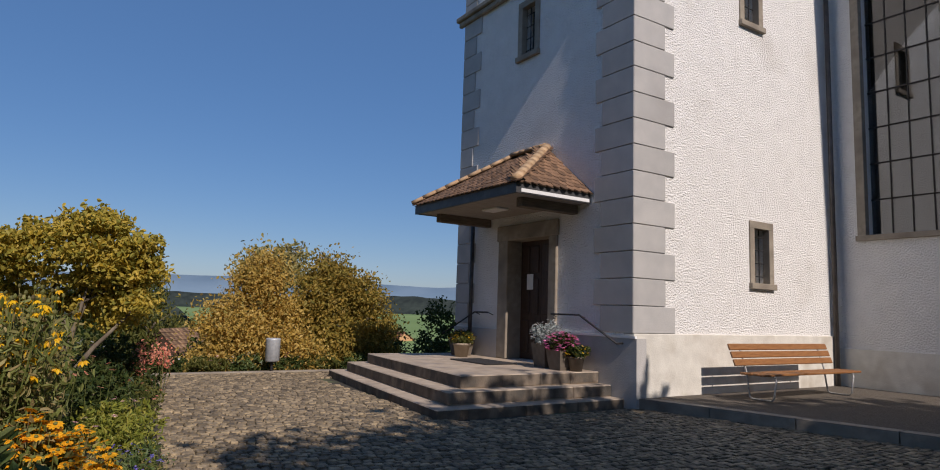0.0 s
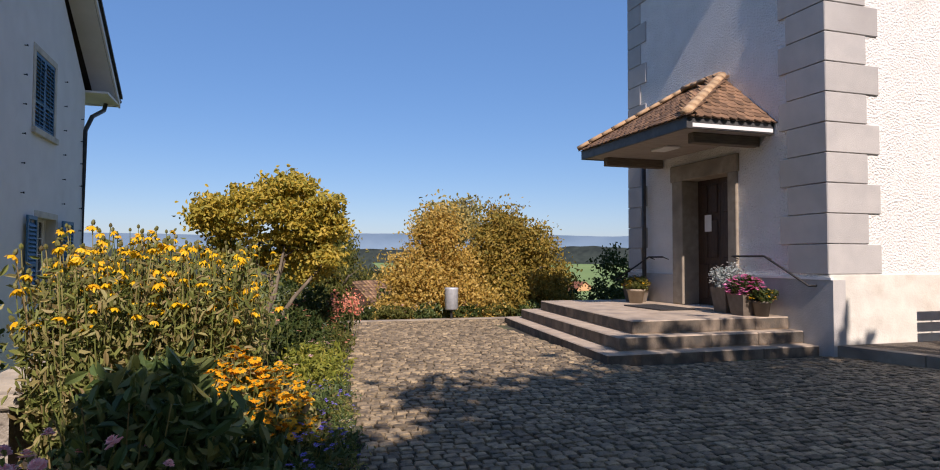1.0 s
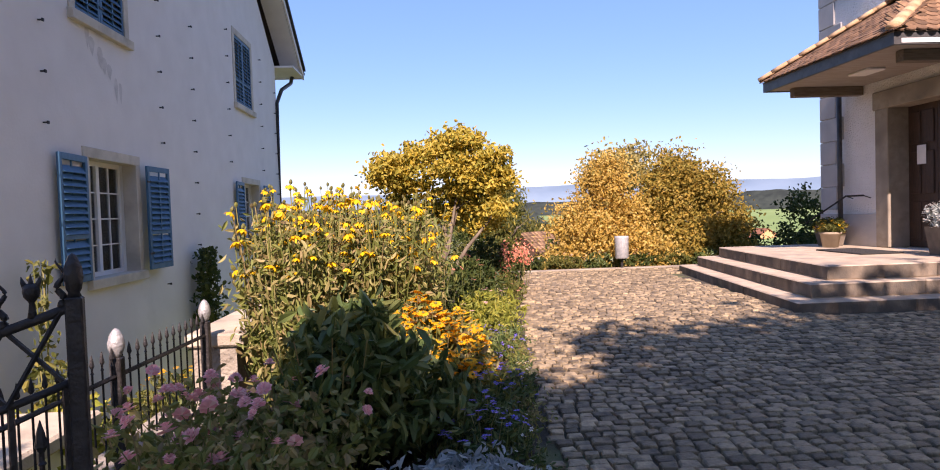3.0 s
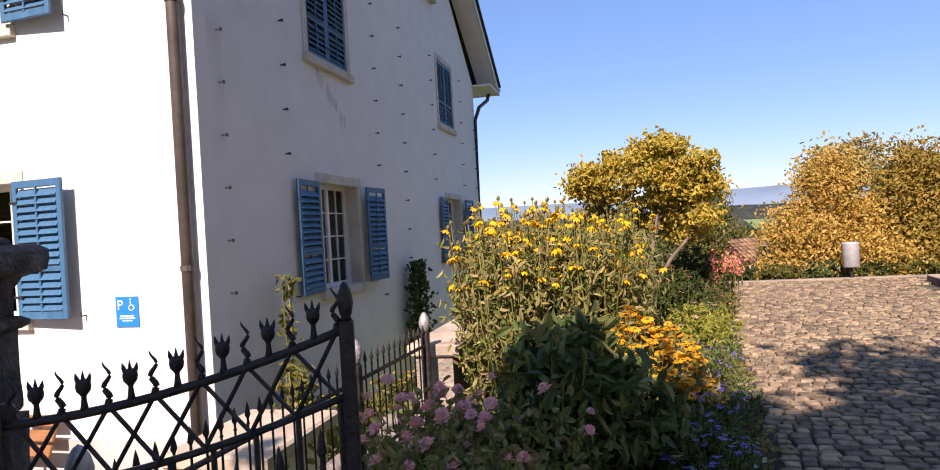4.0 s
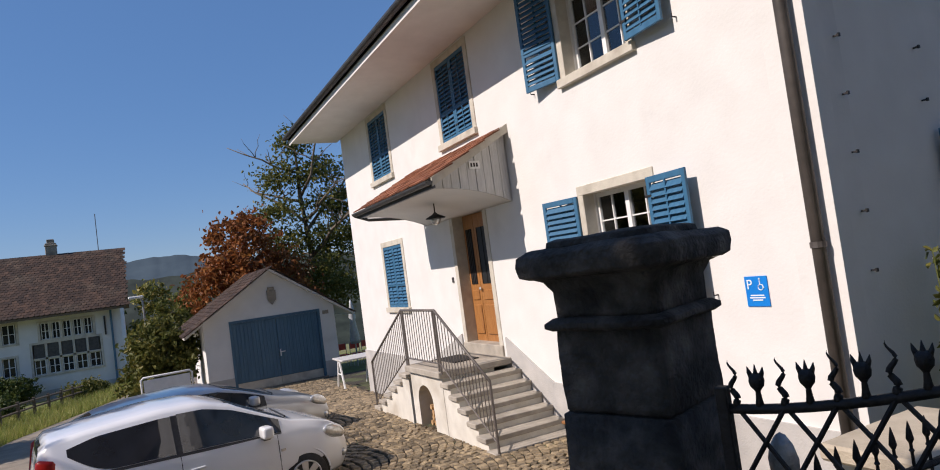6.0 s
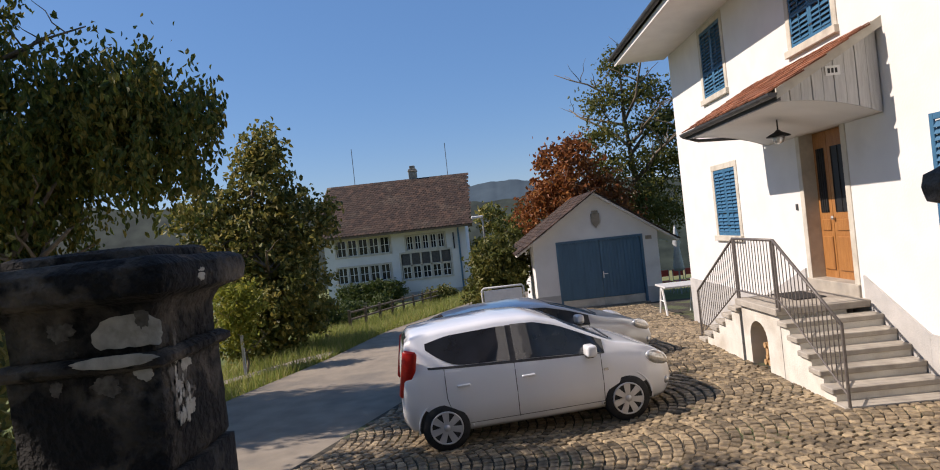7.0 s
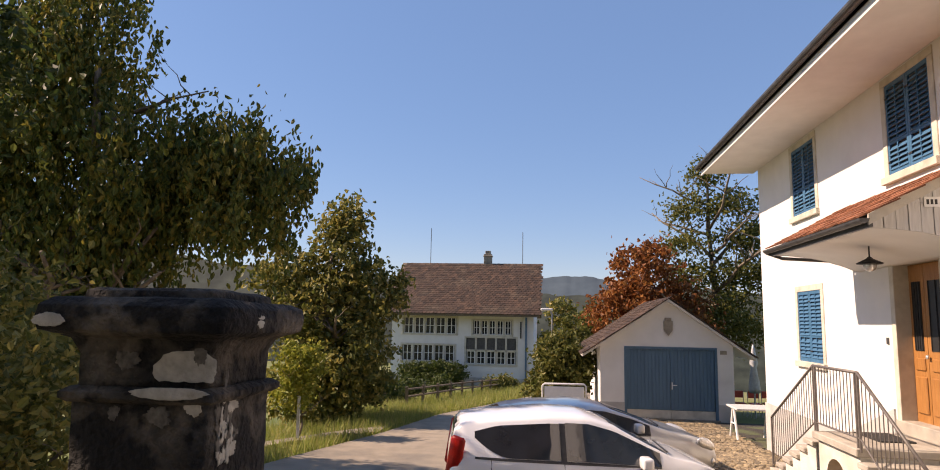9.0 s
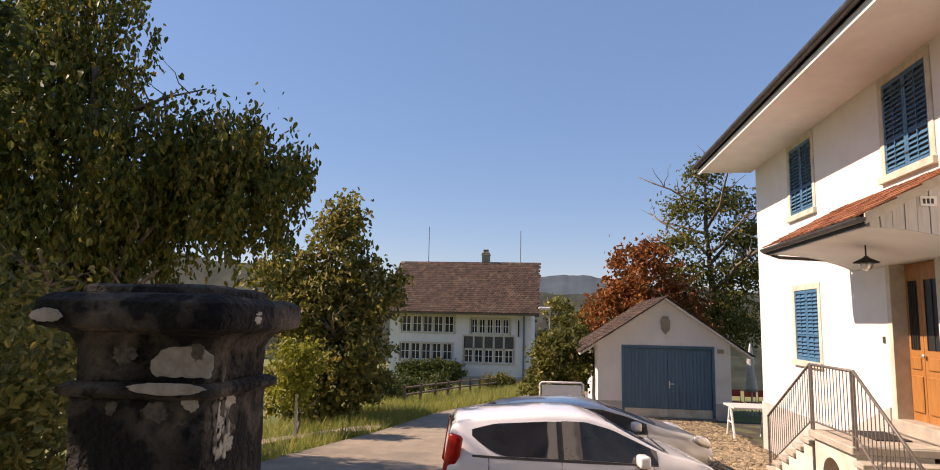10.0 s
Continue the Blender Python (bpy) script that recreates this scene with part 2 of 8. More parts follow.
M_RUBBLE = mat("old_rubble_wall", (0.24, 0.21, 0.17), (0.36, 0.32, 0.26), 7, 0.95, 0.8, 25, stain=(0.17, 0.15, 0.12), stain_scale=1.5, bump_dist=0.04)
M_FOREST = mat("far_forest", (0.010, 0.018, 0.014), (0.035, 0.048, 0.036), 0.15, 1.0, 0)
# the air's haze over the far hills is put into these two blue colours
M_HILL = mat("haze_painted_far_hills", (0.13, 0.205, 0.275), (0.185, 0.265, 0.335), 0.004, 1.0, 0)
M_HILLW = mat("haze_tinted_wooded_hill", (0.03, 0.055, 0.075), (0.05, 0.08, 0.10), 0.02, 1.0, 0)
M_FIELD = mat("far_green_field", (0.12, 0.20, 0.05), (0.20, 0.28, 0.09), 0.01, 1.0, 0)
M_ORANGE = mat("orange_far_render", (0.55, 0.30, 0.14), (0.62, 0.35, 0.17), 2, 0.9, 0)
M_BLACK = mat("black_plastic", (0.012, 0.012, 0.012), (0.02, 0.02, 0.02), 20, 0.5, 0)
M_REDCH = mat("red_chair_plastic", (0.5, 0.06, 0.04), (0.58, 0.08, 0.05), 20, 0.5, 0)
M_LOG = mat("split_firewood", (0.38, 0.22, 0.10), (0.55, 0.36, 0.18), 10, 0.9, 0.3, 30)

L_GOLD = leaf_mat("golden_autumn_leaves", [(0.40, 0.28, 0.06), (0.60, 0.41, 0.09), (0.68, 0.50, 0.16), (0.52, 0.33, 0.07), (0.32, 0.27, 0.07)], 0.42)
L_BROWNGREEN = leaf_mat("brown_green_leaves", [(0.22, 0.17, 0.03), (0.38, 0.25, 0.045), (0.27, 0.23, 0.045), (0.46, 0.31, 0.065), (0.16, 0.16, 0.035)])
L_MAGN = leaf_mat("yellow_magnolia_leaves", [(0.60, 0.42, 0.05), (0.36, 0.33, 0.06), (0.72, 0.53, 0.10), (0.26, 0.26, 0.05), (0.56, 0.40, 0.05)], 0.42)
L_GREEN = leaf_mat("dark_green_leaves", [(0.03, 0.06, 0.015), (0.06, 0.09, 0.02), (0.10, 0.12, 0.03), (0.045, 0.07, 0.02)])
L_PALE = leaf_mat("pale_olive_leaves", [(0.30, 0.26, 0.09), (0.40, 0.34, 0.13), (0.24, 0.22, 0.07), (0.46, 0.36, 0.12)])
L_MAPLE = leaf_mat("olive_green_maple_leaves", [(0.09, 0.11, 0.025), (0.22, 0.21, 0.05), (0.36, 0.29, 0.08), (0.14, 0.15, 0.04), (0.07, 0.09, 0.025)])
L_BIRCH = leaf_mat("birch_leaves", [(0.07, 0.10, 0.022), (0.10, 0.14, 0.03), (0.17, 0.18, 0.035), (0.26, 0.21, 0.04), (0.05, 0.075, 0.018)], 0.3)
L_OLIVE = leaf_mat("olive_leaves", [(0.10, 0.12, 0.025), (0.16, 0.16, 0.04), (0.07, 0.09, 0.02), (0.26, 0.22, 0.05)])
L_COPPER = leaf_mat("copper_leaves", [(0.22, 0.075, 0.025), (0.34, 0.12, 0.035), (0.16, 0.06, 0.02), (0.42, 0.18, 0.05)])
L_LIME = leaf_mat("yellow_green_leaves", [(0.30, 0.30, 0.04), (0.20, 0.24, 0.04), (0.42, 0.38, 0.07)])
L_STEM = leaf_mat("flower_stems_and_leaves", [(0.16, 0.19, 0.045), (0.26, 0.28, 0.08), (0.11, 0.14, 0.03), (0.40, 0.35, 0.14), (0.30, 0.22, 0.10)])
L_PEONY = leaf_mat("peony_leaves", [(0.05, 0.085, 0.025), (0.08, 0.125, 0.038), (0.11, 0.15, 0.045), (0.20, 0.19, 0.05)], 0.2, 0.4)
L_YELLOW = leaf_mat("yellow_petals", [(0.82, 0.47, 0.008), (0.88, 0.56, 0.015), (0.76, 0.38, 0.008)], 0.3)
L_ORANGE = leaf_mat("orange_yellow_petals", [(0.85, 0.40, 0.01), (0.9, 0.5, 0.02), (0.75, 0.30, 0.01)], 0.3)
L_PINK = leaf_mat("pink_petals", [(0.87, 0.42, 0.42), (0.92, 0.58, 0.54), (0.82, 0.33, 0.36), (0.92, 0.70, 0.63)], 0.3)
L_HOTPINK = leaf_mat("hot_pink_petals", [(0.8, 0.16, 0.42), (0.88, 0.32, 0.55), (0.75, 0.10, 0.35)], 0.3)
L_SALMON = leaf_mat("salmon_red_petals", [(0.85, 0.26, 0.16), (0.9, 0.42, 0.28), (0.78, 0.20, 0.13)], 0.3)
L_BLUEFL = leaf_mat("blue_violet_petals", [(0.12, 0.10, 0.55), (0.20, 0.16, 0.65), (0.30, 0.22, 0.6)], 0.3)
L_WHITEFL = leaf_mat("white_petals", [(0.75, 0.73, 0.70), (0.8, 0.78, 0.74), (0.7, 0.66, 0.6)], 0.3)
L_GREYLEAF = leaf_mat("silvery_lavender_leaves", [(0.30, 0.35, 0.33), (0.42, 0.46, 0.45), (0.22, 0.27, 0.25)], 0.15)
L_CONE = leaf_mat("green_brown_flower_cones", [(0.16, 0.17, 0.04), (0.09, 0.07, 0.03), (0.22, 0.2, 0.05)], 0.1)
L_GRASS = leaf_mat("grass_blades", [(0.20, 0.26, 0.045), (0.28, 0.32, 0.07), (0.42, 0.37, 0.14), (0.13, 0.19, 0.035)], 0.35)


# ---- mesh helpers ----
def thing(name, m, label, category, group="", kind=""):
    """An empty that carries the parts of one thing."""
    ob = new(name)
    ob.empty_display_size = 0.1
    ob.matrix_world = m
    return tagged(ob, label, category, group, kind)


def from_bm(name, bm, material, smooth=False):
    me = bpy.data.meshes.new(name)
    bmesh.ops.recalc_face_normals(bm, faces=bm.faces)
    for f in bm.faces:
        f.smooth = smooth
    bm.to_mesh(me)
    bm.free()
    me.materials.append(material)
    return me


def part(name, bm, material, parent=None, label="", smooth=False):
    ob = new(name, bm if isinstance(bm, bpy.types.Mesh) else from_bm(name, bm, material, smooth))
    ob.parent = parent
    if label:
        tagged(ob, label)
    return ob


def piece(name, me, parent, m):
    """One more object on a mesh that alike pieces share."""
    ob = bpy.data.objects.new(name, me)
    scene.collection.objects.link(ob)
    ob.parent = parent
    ob.matrix_local = m
    return ob


def box(bm, x0, x1, y0, y1, z0, z1, bevel=0.0):
    v = [bm.verts.new((x, y, z)) for z in (z0, z1) for y in (y0, y1) for x in (x0, x1)]
    fs = [bm.faces.new([v[i] for i in q]) for q in ((0, 2, 3, 1), (4, 5, 7, 6), (0, 1, 5, 4), (2, 6, 7, 3), (0, 4, 6, 2), (1, 3, 7, 5))]
    if bevel:
        bmesh.ops.bevel(bm, geom=list({e for f in fs for e in f.edges}), offset=bevel, segments=1, affect='EDGES')
    return v


def boxes(*bs, bevel=0.0):
    bm = bmesh.new()
    for b in bs:
        box(bm, *b, bevel=bevel)
    return bm


def prism(bm, poly, depth, plane="xz", start=0.0):
    """A polygon of two coordinates, made thick along the third."""
    def at(a, b, c):
        return {"xz": (a, c, b), "xy": (a, b, c), "yz": (c, a, b)}[plane]
    a = [bm.verts.new(at(p, q, start)) for p, q in poly]
    b = [bm.verts.new(at(p, q, start + depth)) for p, q in poly]
    bm.faces.new(a)
    bm.faces.new(b[::-1])
    for i in range(len(poly)):
        j = (i + 1) % len(poly)
        bm.faces.new((a[i], b[i], b[j], a[j]))
    return bm


def sweep(bm, pts, radii, n=8, closed=True):
    """A round tube through points."""
    pts = [Vector(p) for p in pts]
    if not hasattr(radii, "__len__"):
        radii = [radii] * len(pts)
    rings = []
    for i, p in enumerate(pts):
        d = (pts[min(i + 1, len(pts) - 1)] - pts[max(i - 1, 0)]).normalized()
        q = d.to_track_quat("Z", "Y")
        rings.append([bm.verts.new(p + q @ Vector((math.cos(a) * radii[i], math.sin(a) * radii[i], 0))) for a in (2 * math.pi * k / n for k in range(n))])
    for a, b in zip(rings, rings[1:]):
        for k in range(n):
            bm.faces.new((a[k], a[(k + 1) % n], b[(k + 1) % n], b[k]))
    if closed and n > 2:
        bm.faces.new(rings[0][::-1])
        bm.faces.new(rings[-1])
    return bm


def lathe(bm, profile, n=16, centre=(0, 0, 0)):
    """A turned shape: (radius, height) pairs round the z axis."""
    cx, cy, cz = centre
    return sweep(bm, [(cx, cy, cz + z) for r, z in profile], [max(r, 0.0005) for r, z in profile], n)


def quads(name, verts, faces, material, parent=None, smooth=False):
    me = bpy.data.meshes.new(name)
    me.from_pydata([tuple(v) for v in verts], [], [tuple(f) for f in faces])
    me.materials.append(material)
    if smooth:
        me.polygons.foreach_set("use_smooth", [True] * len(me.polygons))
    ob = new(name, me)
    ob.parent = parent
    return ob


def leaves(name, centres, size, material, parent, aspect=0.55, droop=0.0, vary=0.35, seed=1):
    """Many small folded leaves, each of two faces about its midrib."""
    rng = np.random.default_rng(seed)
    c = np.asarray(centres, dtype=float)
    k = len(c)
    u = rng.normal(size=(k, 3))
    u[:, 2] -= droop
    u /= np.linalg.norm(u, axis=1)[:, None]
    w = rng.normal(size=(k, 3))
    w -= (w * u).sum(1)[:, None] * u
    w /= np.linalg.norm(w, axis=1)[:, None]
    nrm = np.cross(u, w)
    s = (size * (1 + vary * rng.uniform(-1, 1, k)))[:, None]
    side, up = w * s * aspect * 0.5, nrm * s
    v = np.stack([c - u * s * 0.5, c - u * s * 0.2 + side * 0.95 + up * 0.12, c + u * s * 0.18 + side * 0.85 + up * 0.1, c + u * s * 0.5 - up * 0.1,
                  c + u * s * 0.18 - side * 0.85 + up * 0.1, c - u * s * 0.2 - side * 0.95 + up * 0.12], 1).reshape(-1, 3)
    i = np.arange(k)[:, None] * 6
    f = np.concatenate([i + [0, 1, 2, 3], i + [0, 3, 4, 5]], 0)
    return quads(name, v, f, material, parent)


def crown_points(blobs, count, clump=0.35, per=28, seed=1, shell=0.55, stretch=(0.55, 0.55, 0.4)):
    """Places for leaves: clumps spread through ellipsoids (x, y, z, rx, ry, rz), thicker towards the outside."""
    rng = np.random.default_rng(seed)
    out = []
    vol = np.array([b[3] * b[4] * b[5] for b in blobs]) ** 0.8
    for b, share in zip(blobs, vol / vol.sum()):
        n = max(1, int(count * share / per))
        d = rng.normal(size=(n, 3))
        d /= np.linalg.norm(d, axis=1)[:, None]
        r = shell + (1 - shell) * rng.uniform(0, 1, n) ** 0.7
        r[rng.uniform(0, 1, n) < 0.15] *= 0.6
        cl = np.array(b[:3]) + d * r[:, None] * np.array(b[3:])
        sz = clump * rng.uniform(0.5, 1.4, n)
        for q, s in zip(cl, sz):
            out.append(q + rng.normal(size=(per, 3)) * s * np.array(stretch))
    return np.concatenate(out)


def limbs(bm, base, top, r, forks, seed, spread=0.9, depth=2, n=7):
    """A tapered, slightly crooked trunk with limbs."""
    rng = random.Random(seed)
    base, top = Vector(base), Vector(top)
    pts = [base.lerp(top, t) + Vector((rng.uniform(-1, 1), rng.uniform(-1, 1), 0)) * (0.05 * (top - base).length * (0 < t < 1)) for t in (0, 0.25, 0.5, 0.75, 1)]
    sweep(bm, pts, [r * (1 - 0.75 * t) for t in (0, 0.25, 0.5, 0.75, 1)], n)
    if depth:
        for i in range(forks):
            t = rng.uniform(0.3, 0.95)
            p = base.lerp(top, t)
            a = rng.uniform(0, 6.28)
            ln = (top - base).length * rng.uniform(0.25, 0.42)
            q = p + Vector((math.cos(a) * spread, math.sin(a) * spread, rng.uniform(0.3, 0.9))).normalized() * ln
            limbs(bm, p, q, r * (1 - 0.75 * t) * 0.7, max(2, forks - 2), seed * 7 + i, spread, depth - 1, 5)
    return bm


def tree(name, base, top, r, blobs, count, leaf, leafmat, label, seed=1, clump=0.4, per=28, droop=0.0, forks=6, shell=0.55, aspect=0.55, category="tree", stretch=(0.55, 0.55, 0.4)):
    t = thing(name, Matrix.Translation(base), label, category)
    b = Vector(base)
    part("trunk", limbs(bmesh.new(), (0, 0, -0.3), Vector(top) - b, r, forks, seed), M_BARK, t, smooth=True)
    pts = crown_points(blobs, count, clump, per, seed, shell, stretch) - np.array(base)
    leaves("crown", pts, leaf, leafmat, t, aspect, droop, seed=seed)
    return t


def holed(bm, u0, u1, z0, z1, holes, thick):
    """A wall in its own frame (x to the right, y into the wall, z up) with openings (u0, u1, z0, z1) that go through it."""
    us = sorted({u0, u1, *[h[0] for h in holes], *[h[1] for h in holes]})
    zs = sorted({z0, z1, *[h[2] for h in holes], *[h[3] for h in holes]})
    solid = {}
    for i in range(len(us) - 1):
        for j in range(len(zs) - 1):
            cu, cz = (us[i] + us[i + 1]) / 2, (zs[j] + zs[j + 1]) / 2
            solid[i, j] = not any(h[0] < cu < h[1] and h[2] < cz < h[3] for h in holes)
    vs = {}
    def v(i, j, k):
        if (i, j, k) not in vs:
            vs[i, j, k] = bm.verts.new((us[i], thick * k, zs[j]))
        return vs[i, j, k]
    for (i, j), s in solid.items():
        if not s:
            continue
        bm.faces.new((v(i, j, 0), v(i + 1, j, 0), v(i + 1, j + 1, 0), v(i, j + 1, 0)))
        bm.faces.new((v(i, j, 1), v(i, j + 1, 1), v(i + 1, j + 1, 1), v(i + 1, j, 1)))
        for di, dj, a, b in ((-1, 0, (0, 0), (0, 1)), (1, 0, (1, 1), (1, 0)), (0, -1, (1, 0), (0, 0)), (0, 1, (0, 1), (1, 1))):
            if not solid.get((i + di, j + dj), False):
                bm.faces.new((v(i + a[0], j + a[1], 0), v(i + b[0], j + b[1], 0), v(i + b[0], j + b[1], 1), v(i + a[0], j + a[1], 1)))
    return bm


def world_of(ob):
    m = ob.matrix_basis.copy()
    while ob.parent:
        ob = ob.parent
        m = ob.matrix_basis @ m
    return m


def put_at(ob, m):
    """Stand a part at a place in the world."""
    ob.matrix_basis = world_of(ob.parent).inverted() @ m if ob.parent else m
    return ob


# ---- ground ----
def smooth01(t):
    t = min(1.0, max(0.0, t))
    return t * t * (3 - 2 * t)


def west_z(x, y):
    z = float(np.interp(x, [-900, -160, -70, -45, -30, -22.3, -12, -4], [-30, -14, -5.0, -2.8, -1.95, -1.58, -1.34, -1.25]))
    z += 0.27 * smooth01((y - 1.6) / 2.6) * smooth01((x + 16.5) / 3.0)
    if y < -4.5:
        z -= 0.05 * min(40.0, -4.5 - y)
    return z


def ground_z(x, y):
    z = 0.0 if x > -2.3 else west_z(x, y)
    if y > 14.9:
        z -= min(17.0, 0.25 + (y - 14.9) * 0.24) * (1.0 if x > -2.3 else smooth01((y - 17) / 30))
    if y < -14 and x > -2.3:
        z -= min(6.0, (-14 - y) * 0.1)
    return z


def spread(a, b, step, far):
    """Even lines from a to b, then wider and wider ones out to far."""
    line = list(np.arange(a, b + 1e-6, step))
    d, p = step, b
    while p < far:
        d *= 1.35
        p += d
        line.append(p)
    d, p = step, a
    while p > -far:
        d *= 1.35
        p -= d
        line.insert(0, p)
    return line


gx = sorted(set([round(v, 3) for v in spread(-36, 16, 0.75, 4200)] + [-2.31, -2.29]))
gy = sorted(set([round(v, 3) for v in spread(-12, 30, 0.75, 4200)] + [14.89, 14.93]))
gv = [(x, y, ground_z(x, y) - 0.07) for y in gy for x in gx]
gf = [(j * len(gx) + i, j * len(gx) + i + 1, (j + 1) * len(gx) + i + 1, (j + 1) * len(gx) + i) for j in range(len(gy) - 1) for i in range(len(gx) - 1)]
ground = quads("ground", gv, gf, M_GRASS, smooth=True)
tagged(ground, "rough green meadow grass sloping away to the valley", "ground", kind="structure")


def draped(name, material, left, right, lift, label, category, across=6, zf=ground_z):
    """A strip of ground cover between two lines of points, laid on the slope."""
    v, f = [], []
    for (a, b) in zip(left, right):
        for k in range(across + 1):
            t = k / across
            x, y = a[0] + (b[0] - a[0]) * t, a[1] + (b[1] - a[1]) * t
            v.append((x, y, zf(x, y) + lift))
    for j in range(len(left) - 1):
        for k in range(across):
            i = j * (across + 1) + k
            f.append((i, i + 1, i + across + 2, i + across + 1))
    return tagged(quads(name, v, f, material, smooth=True), label, category, kind="structure")


def line_pts(pts, n):
    """Points at even steps along a bent line."""
    pts = [Vector((*p, 0)) for p in pts]
    d = [0]
    for a, b in zip(pts, pts[1:]):
        d.append(d[-1] + (b - a).length)
    out = []
    for s in np.linspace(0, d[-1], n):
        out.append((float(np.interp(s, d, [p.x for p in pts])), float(np.interp(s, d, [p.y for p in pts]))))
    return out


road_l = line_pts([(-3.5, -9.5), (-9, -7.0), (-13.0, -4.75), (-17.4, -3.6), (-21.6, -2.9), (-28.0, -1.3), (-33, -0.2), (-46, 1.6), (-70, 3.0)], 90)
road_r = line_pts([(-2.6, -5.0), (-7.0, -2.7), (-12.0, -0.9), (-17.0, 0.6), (-21.5, 1.2), (-27.0, 1.9), (-33, 3.0), (-46, 5.0), (-70, 6.5)], 90)
draped("road", M_ASPH, road_l, road_r, 0.0, "pale worn asphalt lane leading downhill", "road", 10, west_z)
draped("verge_path", M_ASPH, line_pts([(-12.0, -7.5), (-15.9, -5.9), (-18.8, -3.75)], 20), line_pts([(-11.8, -7.1), (-15.6, -5.45), (-17.6, -3.7)], 20), 0.015, "narrow pale path beside the grass verge", "path", 3, west_z)
fore_l = line_pts([(-2.6, -5.0), (-7.0, -2.7), (-12.0, -0.9), (-17.0, 0.6), (-22.3, 1.3)], 60)
fore_r = line_pts([(-2.6, 9.5), (-7.0, 6.5), (-12.0, 6.5), (-17.0, 6.6), (-22.3, 9.5)], 60)
draped("forecourt", M_BED, fore_l, fore_r, 0.012, "sandy joints of the cobbled forecourt", "pavement", 20, west_z)
draped("yard_bed", M_BED, [(0.18, 2.0), (0.41, 5.0), (0.71, 8.0), (1.17, 12.0), (1.58, 14.9)], [(10.5, 2.0), (9.3, 5.0), (8.3, 8.0), (9.5, 12.0), (9.5, 14.9)], 0.0, "sandy joints of the cobbled churchyard", "pavement", 10)
draped("yard_near", M_BED, [(-2.45, -8.0), (-2.45, -1.0), (-2.1, 2.2)], [(11.0, -8.0), (10.9, -1.0), (10.5, 2.2)], -0.004, "shaded paving behind the path", "pavement", 4)
draped("flower_bed", M_SOIL, [(-1.75, 2.2), (-1.75, 5.0), (-1.8, 8.0), (-1.9, 12.0), (-1.9, 14.9)], [(0.18, 2.2), (0.40, 5.0), (0.70, 8.0), (1.15, 12.0), (1.55, 14.9)], 0.03, "dark soil of the flower bed", "soil", 6)

# kerb between bed and yard
kerb = tagged(new("bed_edging"), "thin weathered stone edging along the flower bed", "edging", kind="structure")
for (a, b) in (((0.2, 2.2), (0.42, 5.0)), ((0.42, 5.0), (0.72, 8.0)), ((0.72, 8.0), (1.18, 12.0)), ((1.18, 12.0), (1.59, 14.9))):
    n = 3
    for k in range(n):
        p, q = [(a[0] + (b[0] - a[0]) * t, a[1] + (b[1] - a[1]) * t) for t in (k / n + 0.004, (k + 1) / n - 0.004)]
        bm = bmesh.new()
        prism(bm, [(p[0] - 0.035, p[1]), (p[0] + 0.035, p[1]), (q[0] + 0.035, q[1]), (q[0] - 0.035, q[1])], 0.12, "xy", -0.108)
        part("edging_stone", bm, M_BED, kerb)
low = tagged(part("low_wall", boxes((1.4, 9.6, 14.86, 15.08, -0.3, 0.045), bevel=0.012), M_OLDSURR), "low stone edge at the end of the yard", "kerb", kind="structure")

# ---- church tower and nave ----
tower = thing("church_tower", Matrix.Translation((10.8, 10.8, 0)), "white stucco church tower with grey corner stones and plinth", "tower")
T_LIT = Matrix.Translation((0, 8.1, 0))
T_DOOR = pose(7.72, 0, 0, 0, 0, -90)     # to the right is -y
put_at(part("wall", holed(bmesh.new(), 7.74, 14.4, 1.2, 15.0, [(11.0, 11.5, 2.17, 3.25), (10.8, 11.3, 7.35, 8.45)], 0.5), M_TOWER, tower), T_LIT)
put_at(part("wall", holed(bmesh.new(), -13.5, -8.12, 0.0, 15.0, [(-11.55, -10.18, 0.53, 2.98), (-11.25, -10.8, 6.85, 7.95)], 0.5), M_TOWER, tower), T_DOOR)
put_at(part("wall", boxes((8.2, 14.4, 13.0, 13.5, 0, 15)), M_TOWER, tower), Matrix())
put_at(part("plinth", boxes((7.7, 14.4, 8.06, 8.3, -0.3, 1.2), bevel=0.01), M_TPLINTH, tower, "pale cracked stone plinth"), Matrix())
for a, b in ((-10.0, -8.0), (-13.55, -11.85)):
    put_at(part("plinth", boxes((a, b, -0.03, 0.2, -0.3, 1.12)), M_PLINTH, tower, "grey painted plinth"), T_DOOR)
put_at(part("plinth_band", boxes((-10.0, -8.02, -0.05, 0.0, 1.12, 1.16)), M_WHITE, tower, "thin white band"), T_DOOR)
put_at(part("cornice", boxes((-13.75, -7.9, -0.16, 0.0, 7.93, 8.05), (-13.7, -7.95, -0.10, 0.0, 7.8, 7.93), bevel=0.02), M_OLDSURR, tower, "dark string course"), pose(7.72, 0, 0.55, 0, 0, -90))
